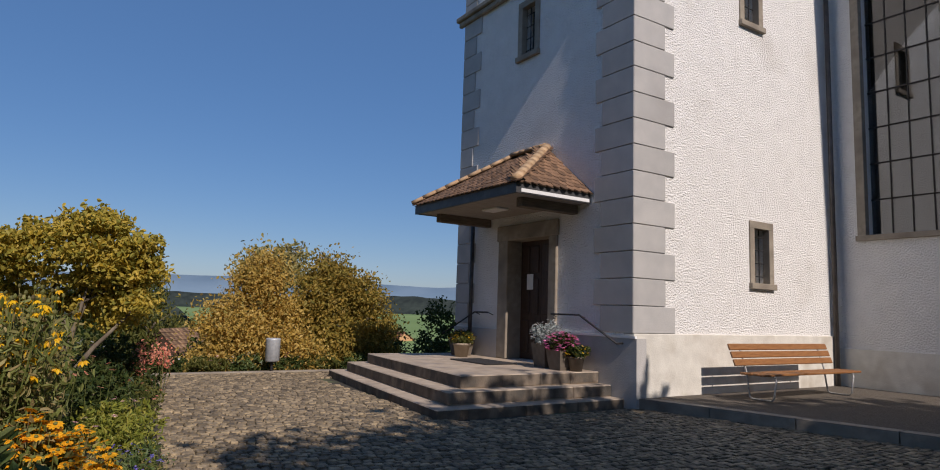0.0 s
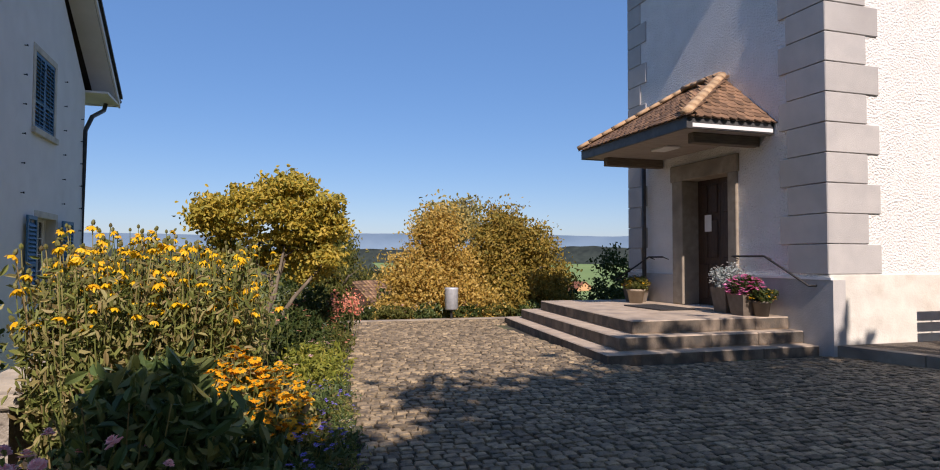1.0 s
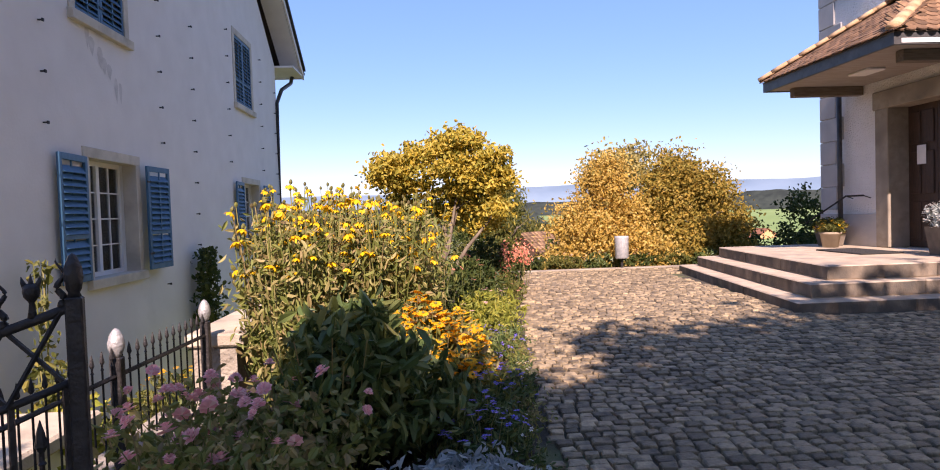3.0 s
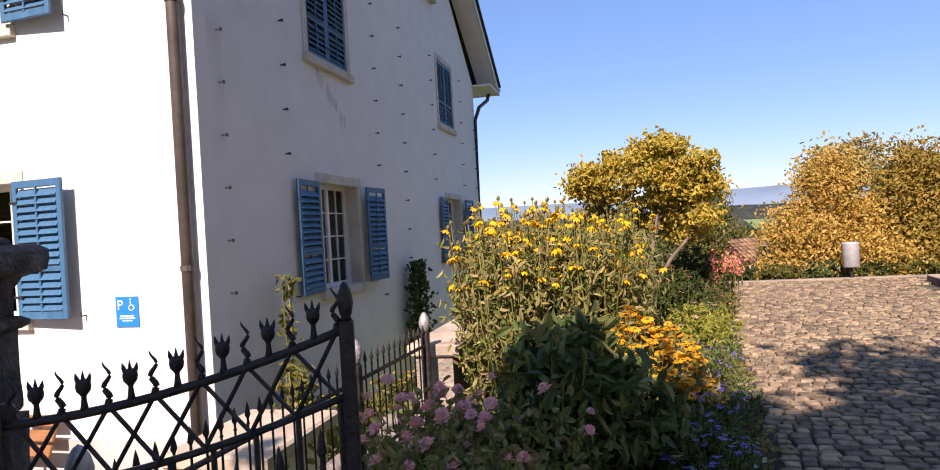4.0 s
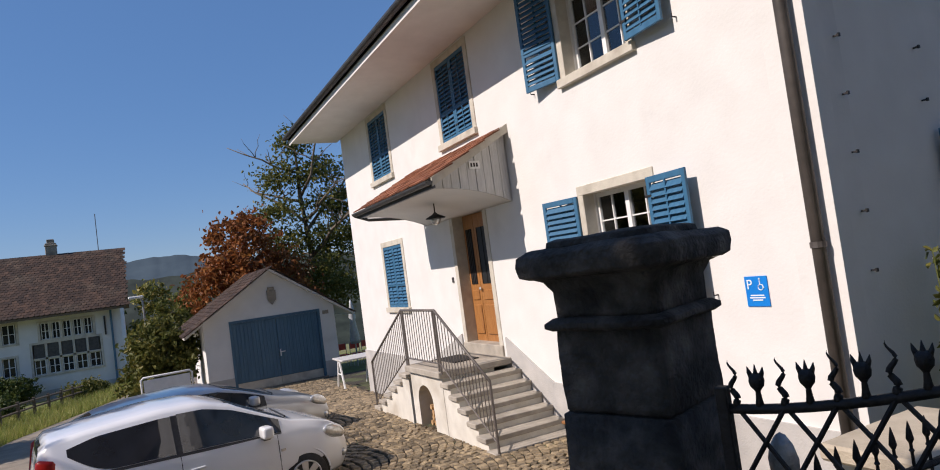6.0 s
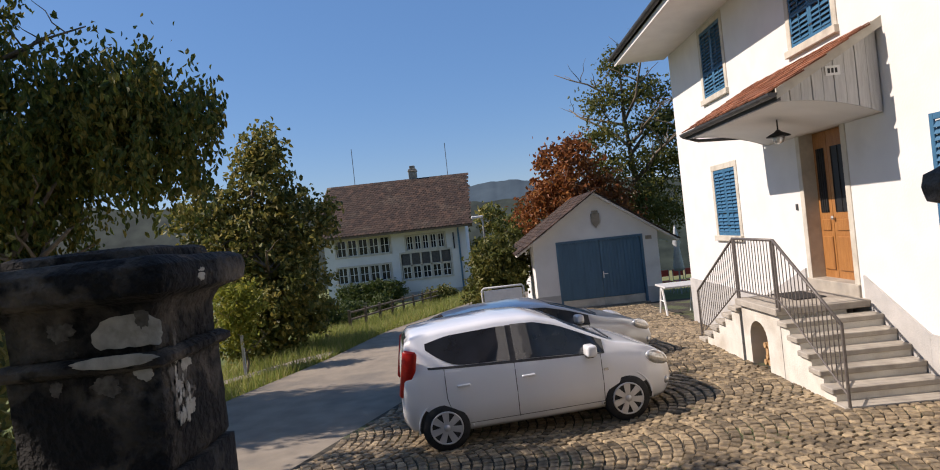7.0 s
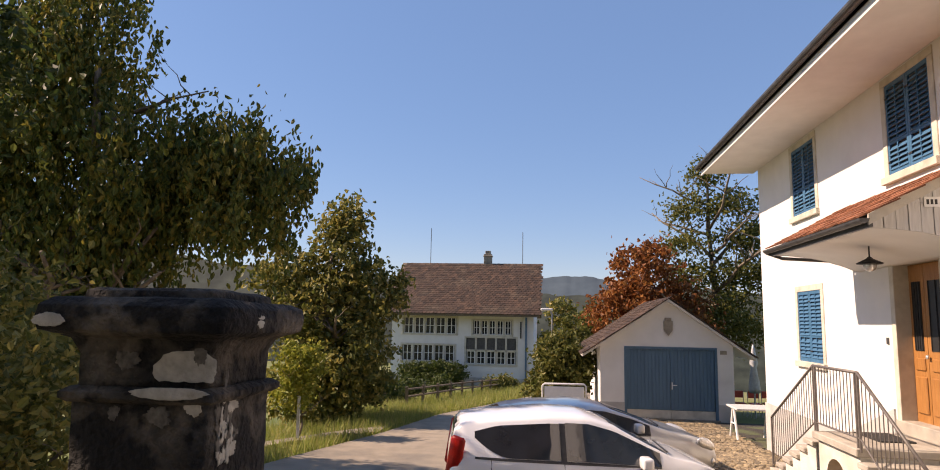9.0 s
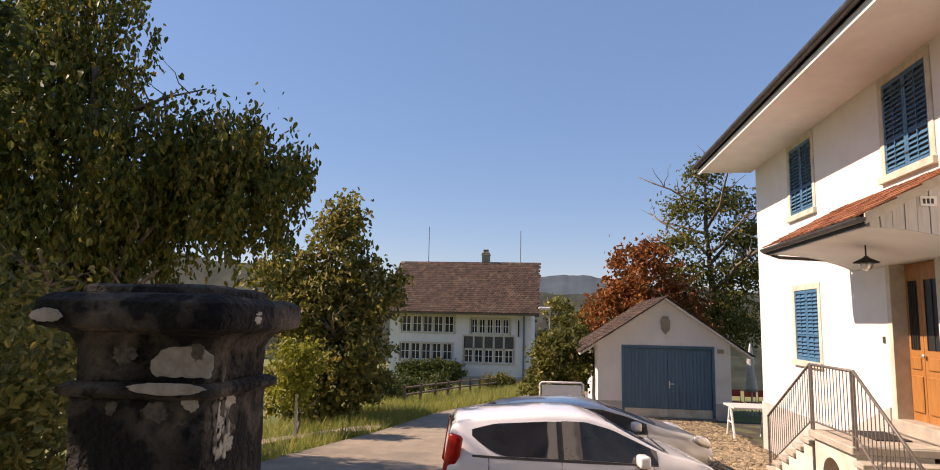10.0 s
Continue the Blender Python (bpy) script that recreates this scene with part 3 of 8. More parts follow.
# corner stones, long and short in turn
qz, i = 1.2, 0
while qz < 14:
    h = 0.45
    lo, sh = (1.02, 0.76) if i % 2 == 0 else (0.78, 0.92)
    q = bmesh.new()
    box(q, 7.69, 7.69 + lo, 8.07, 8.35, qz + 0.006, qz + h - 0.006, bevel=0.008)
    put_at(part("corner_stone", q, M_QUOIN, tower), Matrix())
    q = bmesh.new()
    box(q, 7.685, 7.9, 8.075, 8.075 + sh, qz + 0.006, qz + h - 0.006, bevel=0.008)
    put_at(part("corner_stone", q, M_QUOIN, tower), Matrix())
    q = bmesh.new()
    box(q, 7.69, 7.9, 13.52 - (0.72 if i % 2 else 0.5), 13.53, qz + 0.006, qz + h - 0.006, bevel=0.008)
    put_at(part("corner_stone", q, M_QUOIN, tower), Matrix())
    qz += h
    i += 1


def stone_frame(w, h, b, proud=0.03, deep=0.12, sill=True):
    """A stone surround of an opening of width w and height h, its border b wide."""
    e = 0.012
    bm = boxes((-w / 2 - b, -w / 2 + e, -proud, deep, 0, h - e), (w / 2 - e, w / 2 + b, -proud, deep, 0, h - e), (-w / 2 - b, w / 2 + b, -proud, deep, h - e, h + b), bevel=0.006)
    if sill:
        box(bm, -w / 2 - b - 0.02, w / 2 + b + 0.02, -proud - 0.05, deep, -0.1, e, bevel=0.006)
    return bm


def barred_window(w, h, m):
    win = put_at(part("window", stone_frame(w, h, 0.13), M_OLDSURR, tower, "small barred window in a brown sandstone surround"), m)
    part("pane", boxes((-w / 2, w / 2, 0.28, 0.285, 0, h)), M_GLASS, win)
    for k in range(2):
        part("bar", sweep(bmesh.new(), [(-w / 6 + k * w / 3, 0.1, 0), (-w / 6 + k * w / 3, 0.1, h)], 0.012, 6), M_IRON, win)
    for k in range(4):
        part("bar", sweep(bmesh.new(), [(-w / 2, 0.1, h * (k + 0.6) / 4.2), (w / 2, 0.1, h * (k + 0.6) / 4.2)], 0.01, 6), M_IRON, win)


barred_window(0.5, 1.08, T_LIT @ Matrix.Translation((11.25, 0, 2.17)))
barred_window(0.5, 1.1, T_LIT @ Matrix.Translation((11.05, 0, 7.35)))
barred_window(0.45, 1.1, T_DOOR @ Matrix.Translation((-11.02, 0, 6.85)))

# portal
portal = put_at(part("door_frame", boxes((-11.85, -11.52, -0.05, 0.35, 0.53, 2.96), (-10.21, -9.98, -0.05, 0.35, 0.53, 2.96), (-11.9, -9.95, -0.06, 0.35, 2.955, 3.27), bevel=0.015), M_OLDSURR, tower, "brown sandstone door surround"), T_DOOR)
cdoor = put_at(part("door", boxes((-11.55, -10.87, 0.33, 0.38, 0.54, 2.98), (-10.86, -10.18, 0.33, 0.38, 0.54, 2.98)), M_DARKWOOD, tower, "dark wooden double church door"), T_DOOR)
for u in (-11.47, -11.17, -10.78, -10.48):
    for z, hh in ((0.66, 0.66), (1.45, 0.72), (2.3, 0.55)):
        part("panel", boxes((u, u + 0.24, 0.305, 0.335, z, z + hh), bevel=0.012), M_DARKWOOD, cdoor)
for u, z in ((-11.28, 1.95), (-10.5, 2.15)):
    put_at(tagged(part("notice", boxes((u, u + 0.2, 0.294, 0.298, z, z + 0.32)), M_PAPER), "white paper notice pinned on the church door", "notice"), T_DOOR)

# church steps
def dirty_shaded_sides(ob, m2):
    """The upright faces of a stone in a darker surface: dirt, with shade put into its colour."""
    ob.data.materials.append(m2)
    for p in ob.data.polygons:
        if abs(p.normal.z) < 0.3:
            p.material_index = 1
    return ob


steps = thing("church_steps", Matrix.Translation((6, 10.5, 0)), "three broad worn sandstone steps before the church door", "steps")
for x0, y0, y1, z0, z1 in ((4.17, 8.24, 13.9, -0.1, 0.155), (4.51, 8.53, 13.6, 0.156, 0.34), (4.90, 8.82, 13.3, 0.341, 0.53)):
    def front(y):
        return x0 + 0.12 * (y - y0)
    n = 3
    for j in range(n):
        ya, yb = y0 + (y1 - y0) * j / n + 0.003, y0 + (y1 - y0) * (j + 1) / n - 0.003
        bm = prism(bmesh.new(), [(front(ya), ya), (x0 + 1.5, ya), (x0 + 1.5, yb), (front(yb), yb)], z1 - z0, "xy", z0)
        bmesh.ops.bevel(bm, geom=bm.edges[:], offset=0.014, segments=1, affect='EDGES')
        dirty_shaded_sides(put_at(part("step_stone", bm, M_STEP, steps), Matrix()), M_RISER)
    xs = (x0 + 1.5, (x0 + 1.5 + 7.68) / 2, 7.68)
    for xa, xb in zip(xs, xs[1:]):
        bm = boxes((xa + 0.003, xb - 0.003, y0 + 0.002, y1 - 0.002, z0, z1 - 0.002), bevel=0.014)
        dirty_shaded_sides(put_at(part("step_stone", bm, M_STEP, steps), Matrix()), M_RISER)

# porch roof over the church door
porch = thing("church_porch", Matrix.Translation((7.7, 10.8, 3.5)), "tiled hipped porch roof on brown beams over the church door", "porch roof")
EX, EY0, EY1, EZ = 6.05, 9.12, 12.62, 3.62
put_at(part("soffit", boxes((EX + 0.08, 7.7, EY0 + 0.08, EY1 - 0.08, EZ - 0.16, EZ - 0.1)), M_PSOFFIT, porch), Matrix())
put_at(part("fascia", boxes((EX, EX + 0.05, EY0, EY1, EZ - 0.17, EZ + 0.0), (EX + 0.05, 7.7, EY0, EY0 + 0.05, EZ - 0.17, EZ), (EX + 0.05, 7.7, EY1 - 0.05, EY1, EZ - 0.17, EZ)), M_GUTTER, porch, "dark gutter board"), Matrix())
put_at(part("trim", boxes((EX + 0.1, 7.68, EY0 - 0.012, EY0 - 0.002, EZ - 0.15, EZ - 0.09)), M_WHITE, porch), Matrix())
for y in (EY0 + 0.3, EY1 - 0.45):
    put_at(part("beam", boxes((EX + 0.35, 7.7, y, y + 0.16, EZ - 0.33, EZ - 0.16), bevel=0.012), M_BEAM, porch), Matrix())
put_at(part("porch_lamp", boxes((6.7, 7.0, 10.6, 11.1, EZ - 0.2, EZ - 0.16), bevel=0.01), M_SOFFIT, porch), Matrix())
AP0, AP1 = Vector((7.7, 10.35, 4.68)), Vector((7.7, 11.4, 4.68))
bm = bmesh.new()
c = [bm.verts.new(p) for p in ((EX - 0.02, EY0 - 0.02, EZ), (EX - 0.02, EY1 + 0.02, EZ), (7.7, EY1 + 0.02, EZ), (7.7, EY0 - 0.02, EZ), AP0, AP1)]
for f in ((0, 3, 4), (0, 4, 5, 1), (1, 5, 2), (0, 1, 2, 3)):
    bm.faces.new([c[k] for k in f])
put_at(part("roof_deck", bm, M_BEAM, porch), Matrix())


def tile_mesh(name, w, l, t, material, round_end=True):
    """A flat clay tile with a rounded tail, x across, y up the slope, z out."""
    bm = bmesh.new()
    tail = [(-w / 2, 0.18 * l), (-w / 4, 0.04 * l), (0, 0), (w / 4, 0.04 * l), (w / 2, 0.18 * l)] if round_end else [(-w / 2, 0), (w / 2, 0)]
    prism(bm, tail + [(w / 2, l), (-w / 2, l)], t, "xy")
    return from_bm(name, bm, material)


def tile_face(parent, me, o, e, left, right, w, row, lift=0.012, tilt=3.5, name="tile", limit=10 ** 6, joined=None, seed=1):
    """Rows of tiles on a roof face: o a corner of the eave, e the eave's other end; left and right give the face's two slanting edges' tops."""
    rng = random.Random(seed)
    o, e, left, right = Vector(o), Vector(e), Vector(left), Vector(right)
    u = (e - o).normalized()
    up = (left - o)
    v = (up - u * up.dot(u)).normalized()
    nrm = u.cross(v)
    if nrm.z < 0:
        nrm = -nrm
    height = up.dot(v)
    base = Matrix((u, v, nrm)).transposed().to_4x4()
    tl, tr, width = (left - o).dot(u), (right - o).dot(u), (e - o).length
    rows = max(1, int(height / row))
    out = []
    for r in range(rows):
        s = r * row / height
        a, b = tl * s, width + (tr - width) * s
        x = a + (w / 2 if r % 2 else 0)
        while x < b + 0.3 * w:
            jig = Matrix.Translation((x + rng.uniform(-0.006, 0.006), r * row - 0.03 + rng.uniform(-0.008, 0.008), lift + rng.uniform(0, 0.006)))
            out.append(Matrix.Translation(o) @ base @ jig @ pose(0, 0, 0, -tilt + rng.uniform(-1, 1), rng.uniform(-1.5, 1.5), rng.uniform(-1.5, 1.5)))
            x += w
    inv = world_of(parent).inverted()
    made = 0
    if joined is None:
        for m in out[:limit]:
            piece(name, me, parent, inv @ m)
    else:
        v0 = np.array([q.co for q in me.vertices])
        fs = [tuple(p.vertices) for p in me.polygons]
        V, F = [], []
        for k, m in enumerate(out):
            mm = np.array(inv @ m)
            V.append(v0 @ mm[:3, :3].T + mm[:3, 3])
            F += [tuple(i + k * len(v0) for i in f) for f in fs]
        ob = quads("tiles", np.concatenate(V), F, joined, parent)
        tagged(ob, kind="stuff")
    return len(out)


CT = tile_mesh("tile", 0.155, 0.30, 0.018, M_TILE)
tile_face(porch, CT, (7.7, EY0 - 0.04, EZ), (EX - 0.04, EY0 - 0.04, EZ), AP0, AP0, 0.16, 0.135, seed=3)
tile_face(porch, CT, (EX - 0.04, EY0 - 0.04, EZ), (EX - 0.04, EY1 + 0.04, EZ), AP0, AP1, 0.16, 0.135, seed=4)
ridge_me = bmesh.new()
prism(ridge_me, [(0.1 * math.cos(a), 0.085 * math.sin(a)) for a in np.linspace(0, math.pi, 8)], 0.3, "xz")
ridge_me = from_bm("ridge_tile", ridge_me, M_HIP, True)


def ridge_run(parent, a, b, step=0.26, lift=0.01):
    a, b = Vector(a), Vector(b)
    d = (b - a).normalized()
    q = d.to_track_quat("Y", "Z").to_matrix().to_4x4()
    n = int((b - a).length / step)
    inv = world_of(parent).inverted()
    for k in range(n + 1):
        piece("ridge_tile", ridge_me, parent, inv @ Matrix.Translation(a + d * min(k * step, (b - a).length - 0.29) + Vector((0, 0, lift + 0.006 * (k % 2)))) @ q)


ridge_run(porch, (EX - 0.04, EY0 - 0.04, EZ + 0.02), AP0 + Vector((0, 0, 0.02)))
ridge_run(porch, (EX - 0.04, EY1 + 0.04, EZ + 0.02), AP1 + Vector((0, 0, 0.02)))
ridge_run(porch, AP0 + Vector((-0.03, 0, 0.03)), AP1 + Vector((-0.03, 0, 0.03)))

# drainpipe at the far side of the porch, handrails
def pipe(name, pts, r, material, label, category="drainpipe", kind=""):
    return tagged(part(name, sweep(bmesh.new(), pts, r, 10), material, None, "", True), label, category, kind=kind)


pipe("drainpipe", [(7.6, 12.75, 3.45), (7.6, 12.75, 0.4)], 0.045, M_GUTTER, "dark drainpipe beside the church door")
pipe("drainpipe", [(13.72, 8.0, 9.0), (13.72, 8.0, 0.15)], 0.05, M_PIPE, "grey drainpipe in the corner of tower and nave")
for pts in ([(7.55, 9.95, 1.47), (7.55, 9.2, 1.47), (7.55, 8.3, 1.03), (7.69, 8.3, 1.03)], [(7.55, 12.0, 1.46), (7.55, 12.5, 1.46), (7.3, 13.4, 0.95)]):
    hr = thing("handrail", Matrix.Translation(pts[0]), "thin black iron handrail on the tower wall", "handrail", "handrails by the church door")
    o = Vector(pts[0])
    part("rail", sweep(bmesh.new(), [Vector(p) - o for p in pts], 0.017, 8), M_IRON, hr, smooth=True)
    for p in pts[:2]:
        part("bracket", sweep(bmesh.new(), [Vector(p) - o, Vector((7.69, p[1], p[2] - 0.05)) - o], 0.01, 6), M_IRON, hr)

# nave: it stands out beside the tower
nave = thing("church_nave", Matrix.Translation((17, 3, 0)), "tall pale church nave with dark windows", "church")
N_W = pose(13.95, 0, 0, 0, 0, -90)
put_at(part("wall", holed(bmesh.new(), -8.1, 9.0, 0, 12.4, [(-7.45, -5.9, 3.3, 9.5), (-3.5, -1.9, 3.3, 9.5), (0.6, 2.2, 3.3, 9.5)], 0.6), M_TOWER, nave), N_W)
put_at(part("plinth", boxes((-8.06, 9.0, -0.04, 0.2, -0.3, 0.95)), M_TPLINTH, nave), N_W)
put_at(part("wall", boxes((14.56, 24, -9.0, -8.4, 0, 12.4), (14.56, 24, 14.0, 14.6, 0, 12.4), (23.4, 24, -8.4, 14.0, 0, 12.4), (14.56, 23.4, 8.15, 8.65, 0, 12.4)), M_TOWER, nave), Matrix())
for u in (-6.67, -2.7, 1.4):
    wdw = put_at(part("window", stone_frame(1.55, 6.2, 0.16), M_OLDSURR, nave), N_W @ Matrix.Translation((u, 0, 3.3)))
    part("pane", boxes((-0.78, 0.78, 0.3, 0.31, 0, 6.2)), M_GLASS, wdw)
    for k in range(1, 8):
        part("glazing_bar", boxes((-0.78, 0.78, 0.28, 0.3, k * 0.78, k * 0.78 + 0.03)), M_IRON, wdw)
    for k in range(1, 4):
        part("glazing_bar", boxes((-0.78 + k * 0.39, -0.76 + k * 0.39, 0.28, 0.3, 0, 6.2)), M_IRON, wdw)
bm = bmesh.new()
prism(bm, [(13.25, 12.2), (13.25, 12.4), (19, 19), (24.7, 12.4), (24.7, 12.2)], 18.5, "xz", -9.4)
put_at(part("roof", bm, M_TILE_S, nave), Matrix())
bm = bmesh.new()
prism(bm, [(7.3, 15.0), (11, 24), (14.8, 15.0)], 6.2, "xz", 7.7)
put_at(part("roof", bm, M_TILE_S, tower), Matrix())

# gravel platform with the bench
plat = tagged(part("gravel_platform", prism(bmesh.new(), [(7.9, 8.1), (13.95, 8.1), (13.95, 0.0), (9.9, 0.0)], 0.3, "xy", -0.13), M_GRAVEL), "raised gravel strip along the church wall", "platform", kind="structure")
kb = tagged(new("platform_kerb"), "dark worn stone kerb of the gravel platform", "kerb", kind="structure")
for k in range(7):
    a, b = Vector((7.74, 8.05, 0)).lerp(Vector((9.75, 0, 0)), k / 7 + 0.001), Vector((7.74, 8.05, 0)).lerp(Vector((9.75, 0, 0)), (k + 1) / 7 - 0.001)
    part("kerb_stone", prism(bmesh.new(), [(a.x, a.y), (a.x + 0.22, a.y + 0.02), (b.x + 0.22, b.y + 0.02), (b.x, b.y)], 0.32, "xy", -0.14), M_OLDSURR, kb)


def bench(m, label, material, length=2.4):
    b = thing("bench", m, label, "bench")
    for k in range(3):
        bm = boxes((-length / 2, length / 2, -0.055, 0.055, -0.018, 0.018), bevel=0.008)
        part("back_slat", bm, material, b).matrix_local = pose(0, 0.30 + 0.05 * k, 0.60 + 0.125 * k, 68, 0, 0)
    for k in range(4):
        bm = boxes((-length / 2, length / 2, -0.05, 0.05, -0.018, 0.018), bevel=0.008)
        part("seat_slat", bm, material, b).matrix_local = pose(0, -0.2 + 0.115 * k, 0.435, 0, 0, 0)
    for x in (-length / 2 + 0.3, length / 2 - 0.3):
        pts = [(x, 0.42, 0.9), (x, 0.28, 0.46), (x, 0.22, 0.05), (x, 0.17, 0.02), (x, -0.17, 0.02), (x, -0.21, 0.06), (x, -0.26, 0.36), (x, -0.24, 0.41), (x, -0.18, 0.415), (x, 0.27, 0.415)]
        part("leg", sweep(bmesh.new(), pts, 0.016, 8), M_SILVER, b, "bent steel tube leg", True)
    return b


bench(pose(10.85, 7.1, 0.17, 0, 0, 0), "park bench with orange wooden slats on bent steel legs", M_SLATWOOD, 3.0)

# ---- the white house ----
A, B = -3.99, 5.72
XW, YN = -17.2, 17.4
house = thing("house", Matrix.Translation((-10.6, 11.5, -1.0)), "white rendered two-storey house with blue shutters and wide eaves", "house")
H_LIT = Matrix.Translation((0, B, 0))
H_GAB = pose(A, B, 0, 0, 0, 90.6) @ Matrix.Translation((-B, 0, 0))      # a touch out of square
OW = 1.18                                   # width of a window opening
lit_open = [(-6.67, 0.80, 1.34), (-6.67, 3.64, 1.40)]
lit_shut = [(-14.36, 0.72, 1.40), (-14.36, 3.64, 1.42), (-10.45, 3.64, 1.42)]
gab_open = [(8.66, 0.755, 1.38), (14.75, 0.77, 1.38)]
gab_shut = [(8.53, 3.69, 1.40), (14.47, 3.71, 1.40), (13.2, 6.3, 1.3)]
DOOR = (-11.22, -9.9, 0.02, 2.36)
holes = [(u - OW / 2, u + OW / 2, z, z + h) for u, z, h in lit_open + lit_shut] + [DOOR]
put_at(part("wall", holed(bmesh.new(), XW, A - 0.002, -1.6, 5.22, holes, 0.42), M_HOUSE, house), H_LIT)
bm = holed(bmesh.new(), B + 0.002, YN, -1.6, 5.22, [(u - OW / 2, u + OW / 2, z, z + h) for u, z, h in gab_open + gab_shut[:2]], 0.42)
put_at(part("wall", bm, M_HOUSE, house), H_GAB)
bm = prism(bmesh.new(), [(B + 0.002, 5.22), (YN, 5.22), (11.56, 9.75)], 0.42, "xz")
put_at(part("gable", bm, M_HOUSE, house), H_GAB)
bm = prism(bmesh.new(), [(B + 0.421, -1.6), (YN - 0.421, -1.6), (YN - 0.421, 5.5), (11.56, 9.75), (B + 0.421, 5.5)], -0.42, "yz", XW + 0.42)
put_at(part("wall", bm, M_HOUSE, house), Matrix.Translation((-0.001, 0, 0)))
put_at(part("wall", boxes((XW + 0.43, A - 0.43, YN - 0.42, YN - 0.001, -1.6, 5.22)), M_HOUSE, house), Matrix())
put_at(part("room", boxes((XW + 0.5, A - 0.5, B + 2.4, B + 2.5, -1.5, 5.2), (XW + 0.5, A - 0.5, B + 0.45, YN - 0.5, 3.0, 3.1), (A - 2.6, A - 2.5, B + 2.6, YN - 0.6, -1.5, 5.2)), M_ROOM, house, "dim rooms behind the windows"), Matrix())
for a, b in ((XW - 0.02, -12.9), (-8.5, A + 0.02)):
    put_at(part("plinth", boxes((a, b, -0.03, 0.1, -1.6, -0.36)), M_PLINTH, house), H_LIT)
# the plinth climbs beside the steps
put_at(part("plinth", prism(bmesh.new(), [(-9.72, -1.6), (-8.502, -1.6), (-8.502, -0.36), (-9.72, 0.24)], 0.1, "xz", -0.03), M_PLINTH, house), H_LIT)
put_at(part("plinth", prism(bmesh.new(), [(-12.898, -1.6), (-11.3, -1.6), (-11.3, 0.24), (-12.898, -0.36)], 0.1, "xz", -0.03), M_PLINTH, house), H_LIT)
# roof with white soffit
EO, VO = 1.27, 0.36
slope = 0.665
bm = bmesh.new()
yc, zr = 11.56, 5.28 + slope * (11.56 - (B - EO))
ye0, ye1 = B - EO, YN + EO
prism(bm, [(ye0, 5.28), (yc, zr), (ye1, 5.28), (ye1, 5.38), (yc, zr + 0.12), (ye0, 5.38)], (A + VO) - (XW - VO), "yz", XW - VO)
put_at(part("roof", bm, M_TILE_S, house, "dark old tiled roof"), Matrix())
for a, b in ((ye0 + 0.04, B - 0.001), (YN + 0.001, ye1 - 0.04)):
    put_at(part("soffit", boxes((XW - VO + 0.02, A + VO - 0.02, a, b, 5.2, 5.25)), M_SOFFIT, house, "white boarded soffit"), Matrix())
for y in (ye0, ye1):
    s = -1 if y == ye0 else 1
    put_at(part("fascia", boxes((XW - VO, A + VO, min(y, y - s * 0.035), max(y, y - s * 0.035), 5.16, 5.36)), M_SOFFIT, house), Matrix())
    g = bmesh.new()
    prism(g, [(y + s * (0.085 + 0.075 * math.cos(a)), 5.36 + 0.075 * math.sin(a)) for a in np.linspace(math.pi, 2 * math.pi, 9)], (A + VO) - (XW - VO), "yz", XW - VO)
    put_at(part("gutter", g, M_GUTTER, house), Matrix())
# verge boards and verge tiles on the gable
for s in (1, -1):
    ya = ye0 if s == 1 else ye1
    bm = prism(bmesh.new(), [(ya, 5.14), (yc, zr - 0.10), (yc, zr + 0.13), (ya, 5.38)], 0.04, "yz", A + VO - 0.04)
    put_at(part("verge_board", bm, M_SOFFIT, house), Matrix())
    bm = prism(bmesh.new(), [(ya - s * 0.05, 5.38), (yc, zr + 0.13), (yc, zr + 0.2), (ya - s * 0.05, 5.45)], 0.16, "yz", A + VO - 0.12)
    put_at(part("verge_tiles", bm, M_GUTTER, house), Matrix())
    bm = prism(bmesh.new(), [(ya + s * 0.1, 5.18), (yc, zr - 0.16), (yc, zr - 0.11), (ya + s * 0.1, 5.23)], VO + 0.12, "yz", A - 0.168)
    put_at(part("verge_soffit", bm, M_SOFFIT, house), Matrix())
# drainpipes
put_at(part("drainpipe", sweep(bmesh.new(), [(A - 0.135, B - EO - 0.02, 5.26), (A - 0.135, B - EO + 0.1, 5.1), (A - 0.135, B - 0.1, 4.75), (A - 0.135, B - 0.085, 4.5), (A - 0.135, B - 0.085, -1.1)], 0.055, 12), M_PIPE, house, "weathered copper downpipe at the corner", True), Matrix())
for z in (3.6, 1.2, -0.4):
    put_at(part("pipe_clip", sweep(bmesh.new(), [(A - 0.135, B - 0.085, z), (A - 0.135, B - 0.085, z + 0.05)], 0.065, 12), M_PIPE, house), Matrix())
put_at(part("drainpipe", sweep(bmesh.new(), [(A + 0.08, ye1 - 0.1, 5.3), (A + 0.06, ye1 - 0.3, 5.0), (A - 0.04, YN + 0.3, 4.7), (A - 0.09, YN - 0.06, 4.3), (A - 0.09, YN - 0.06, -1)], 0.05, 10), M_GUTTER, house, "", True), Matrix())

slat_me = from_bm("slat", boxes((-0.5, 0.5, -0.033, 0.033, -0.004, 0.004)), M_BLUE)


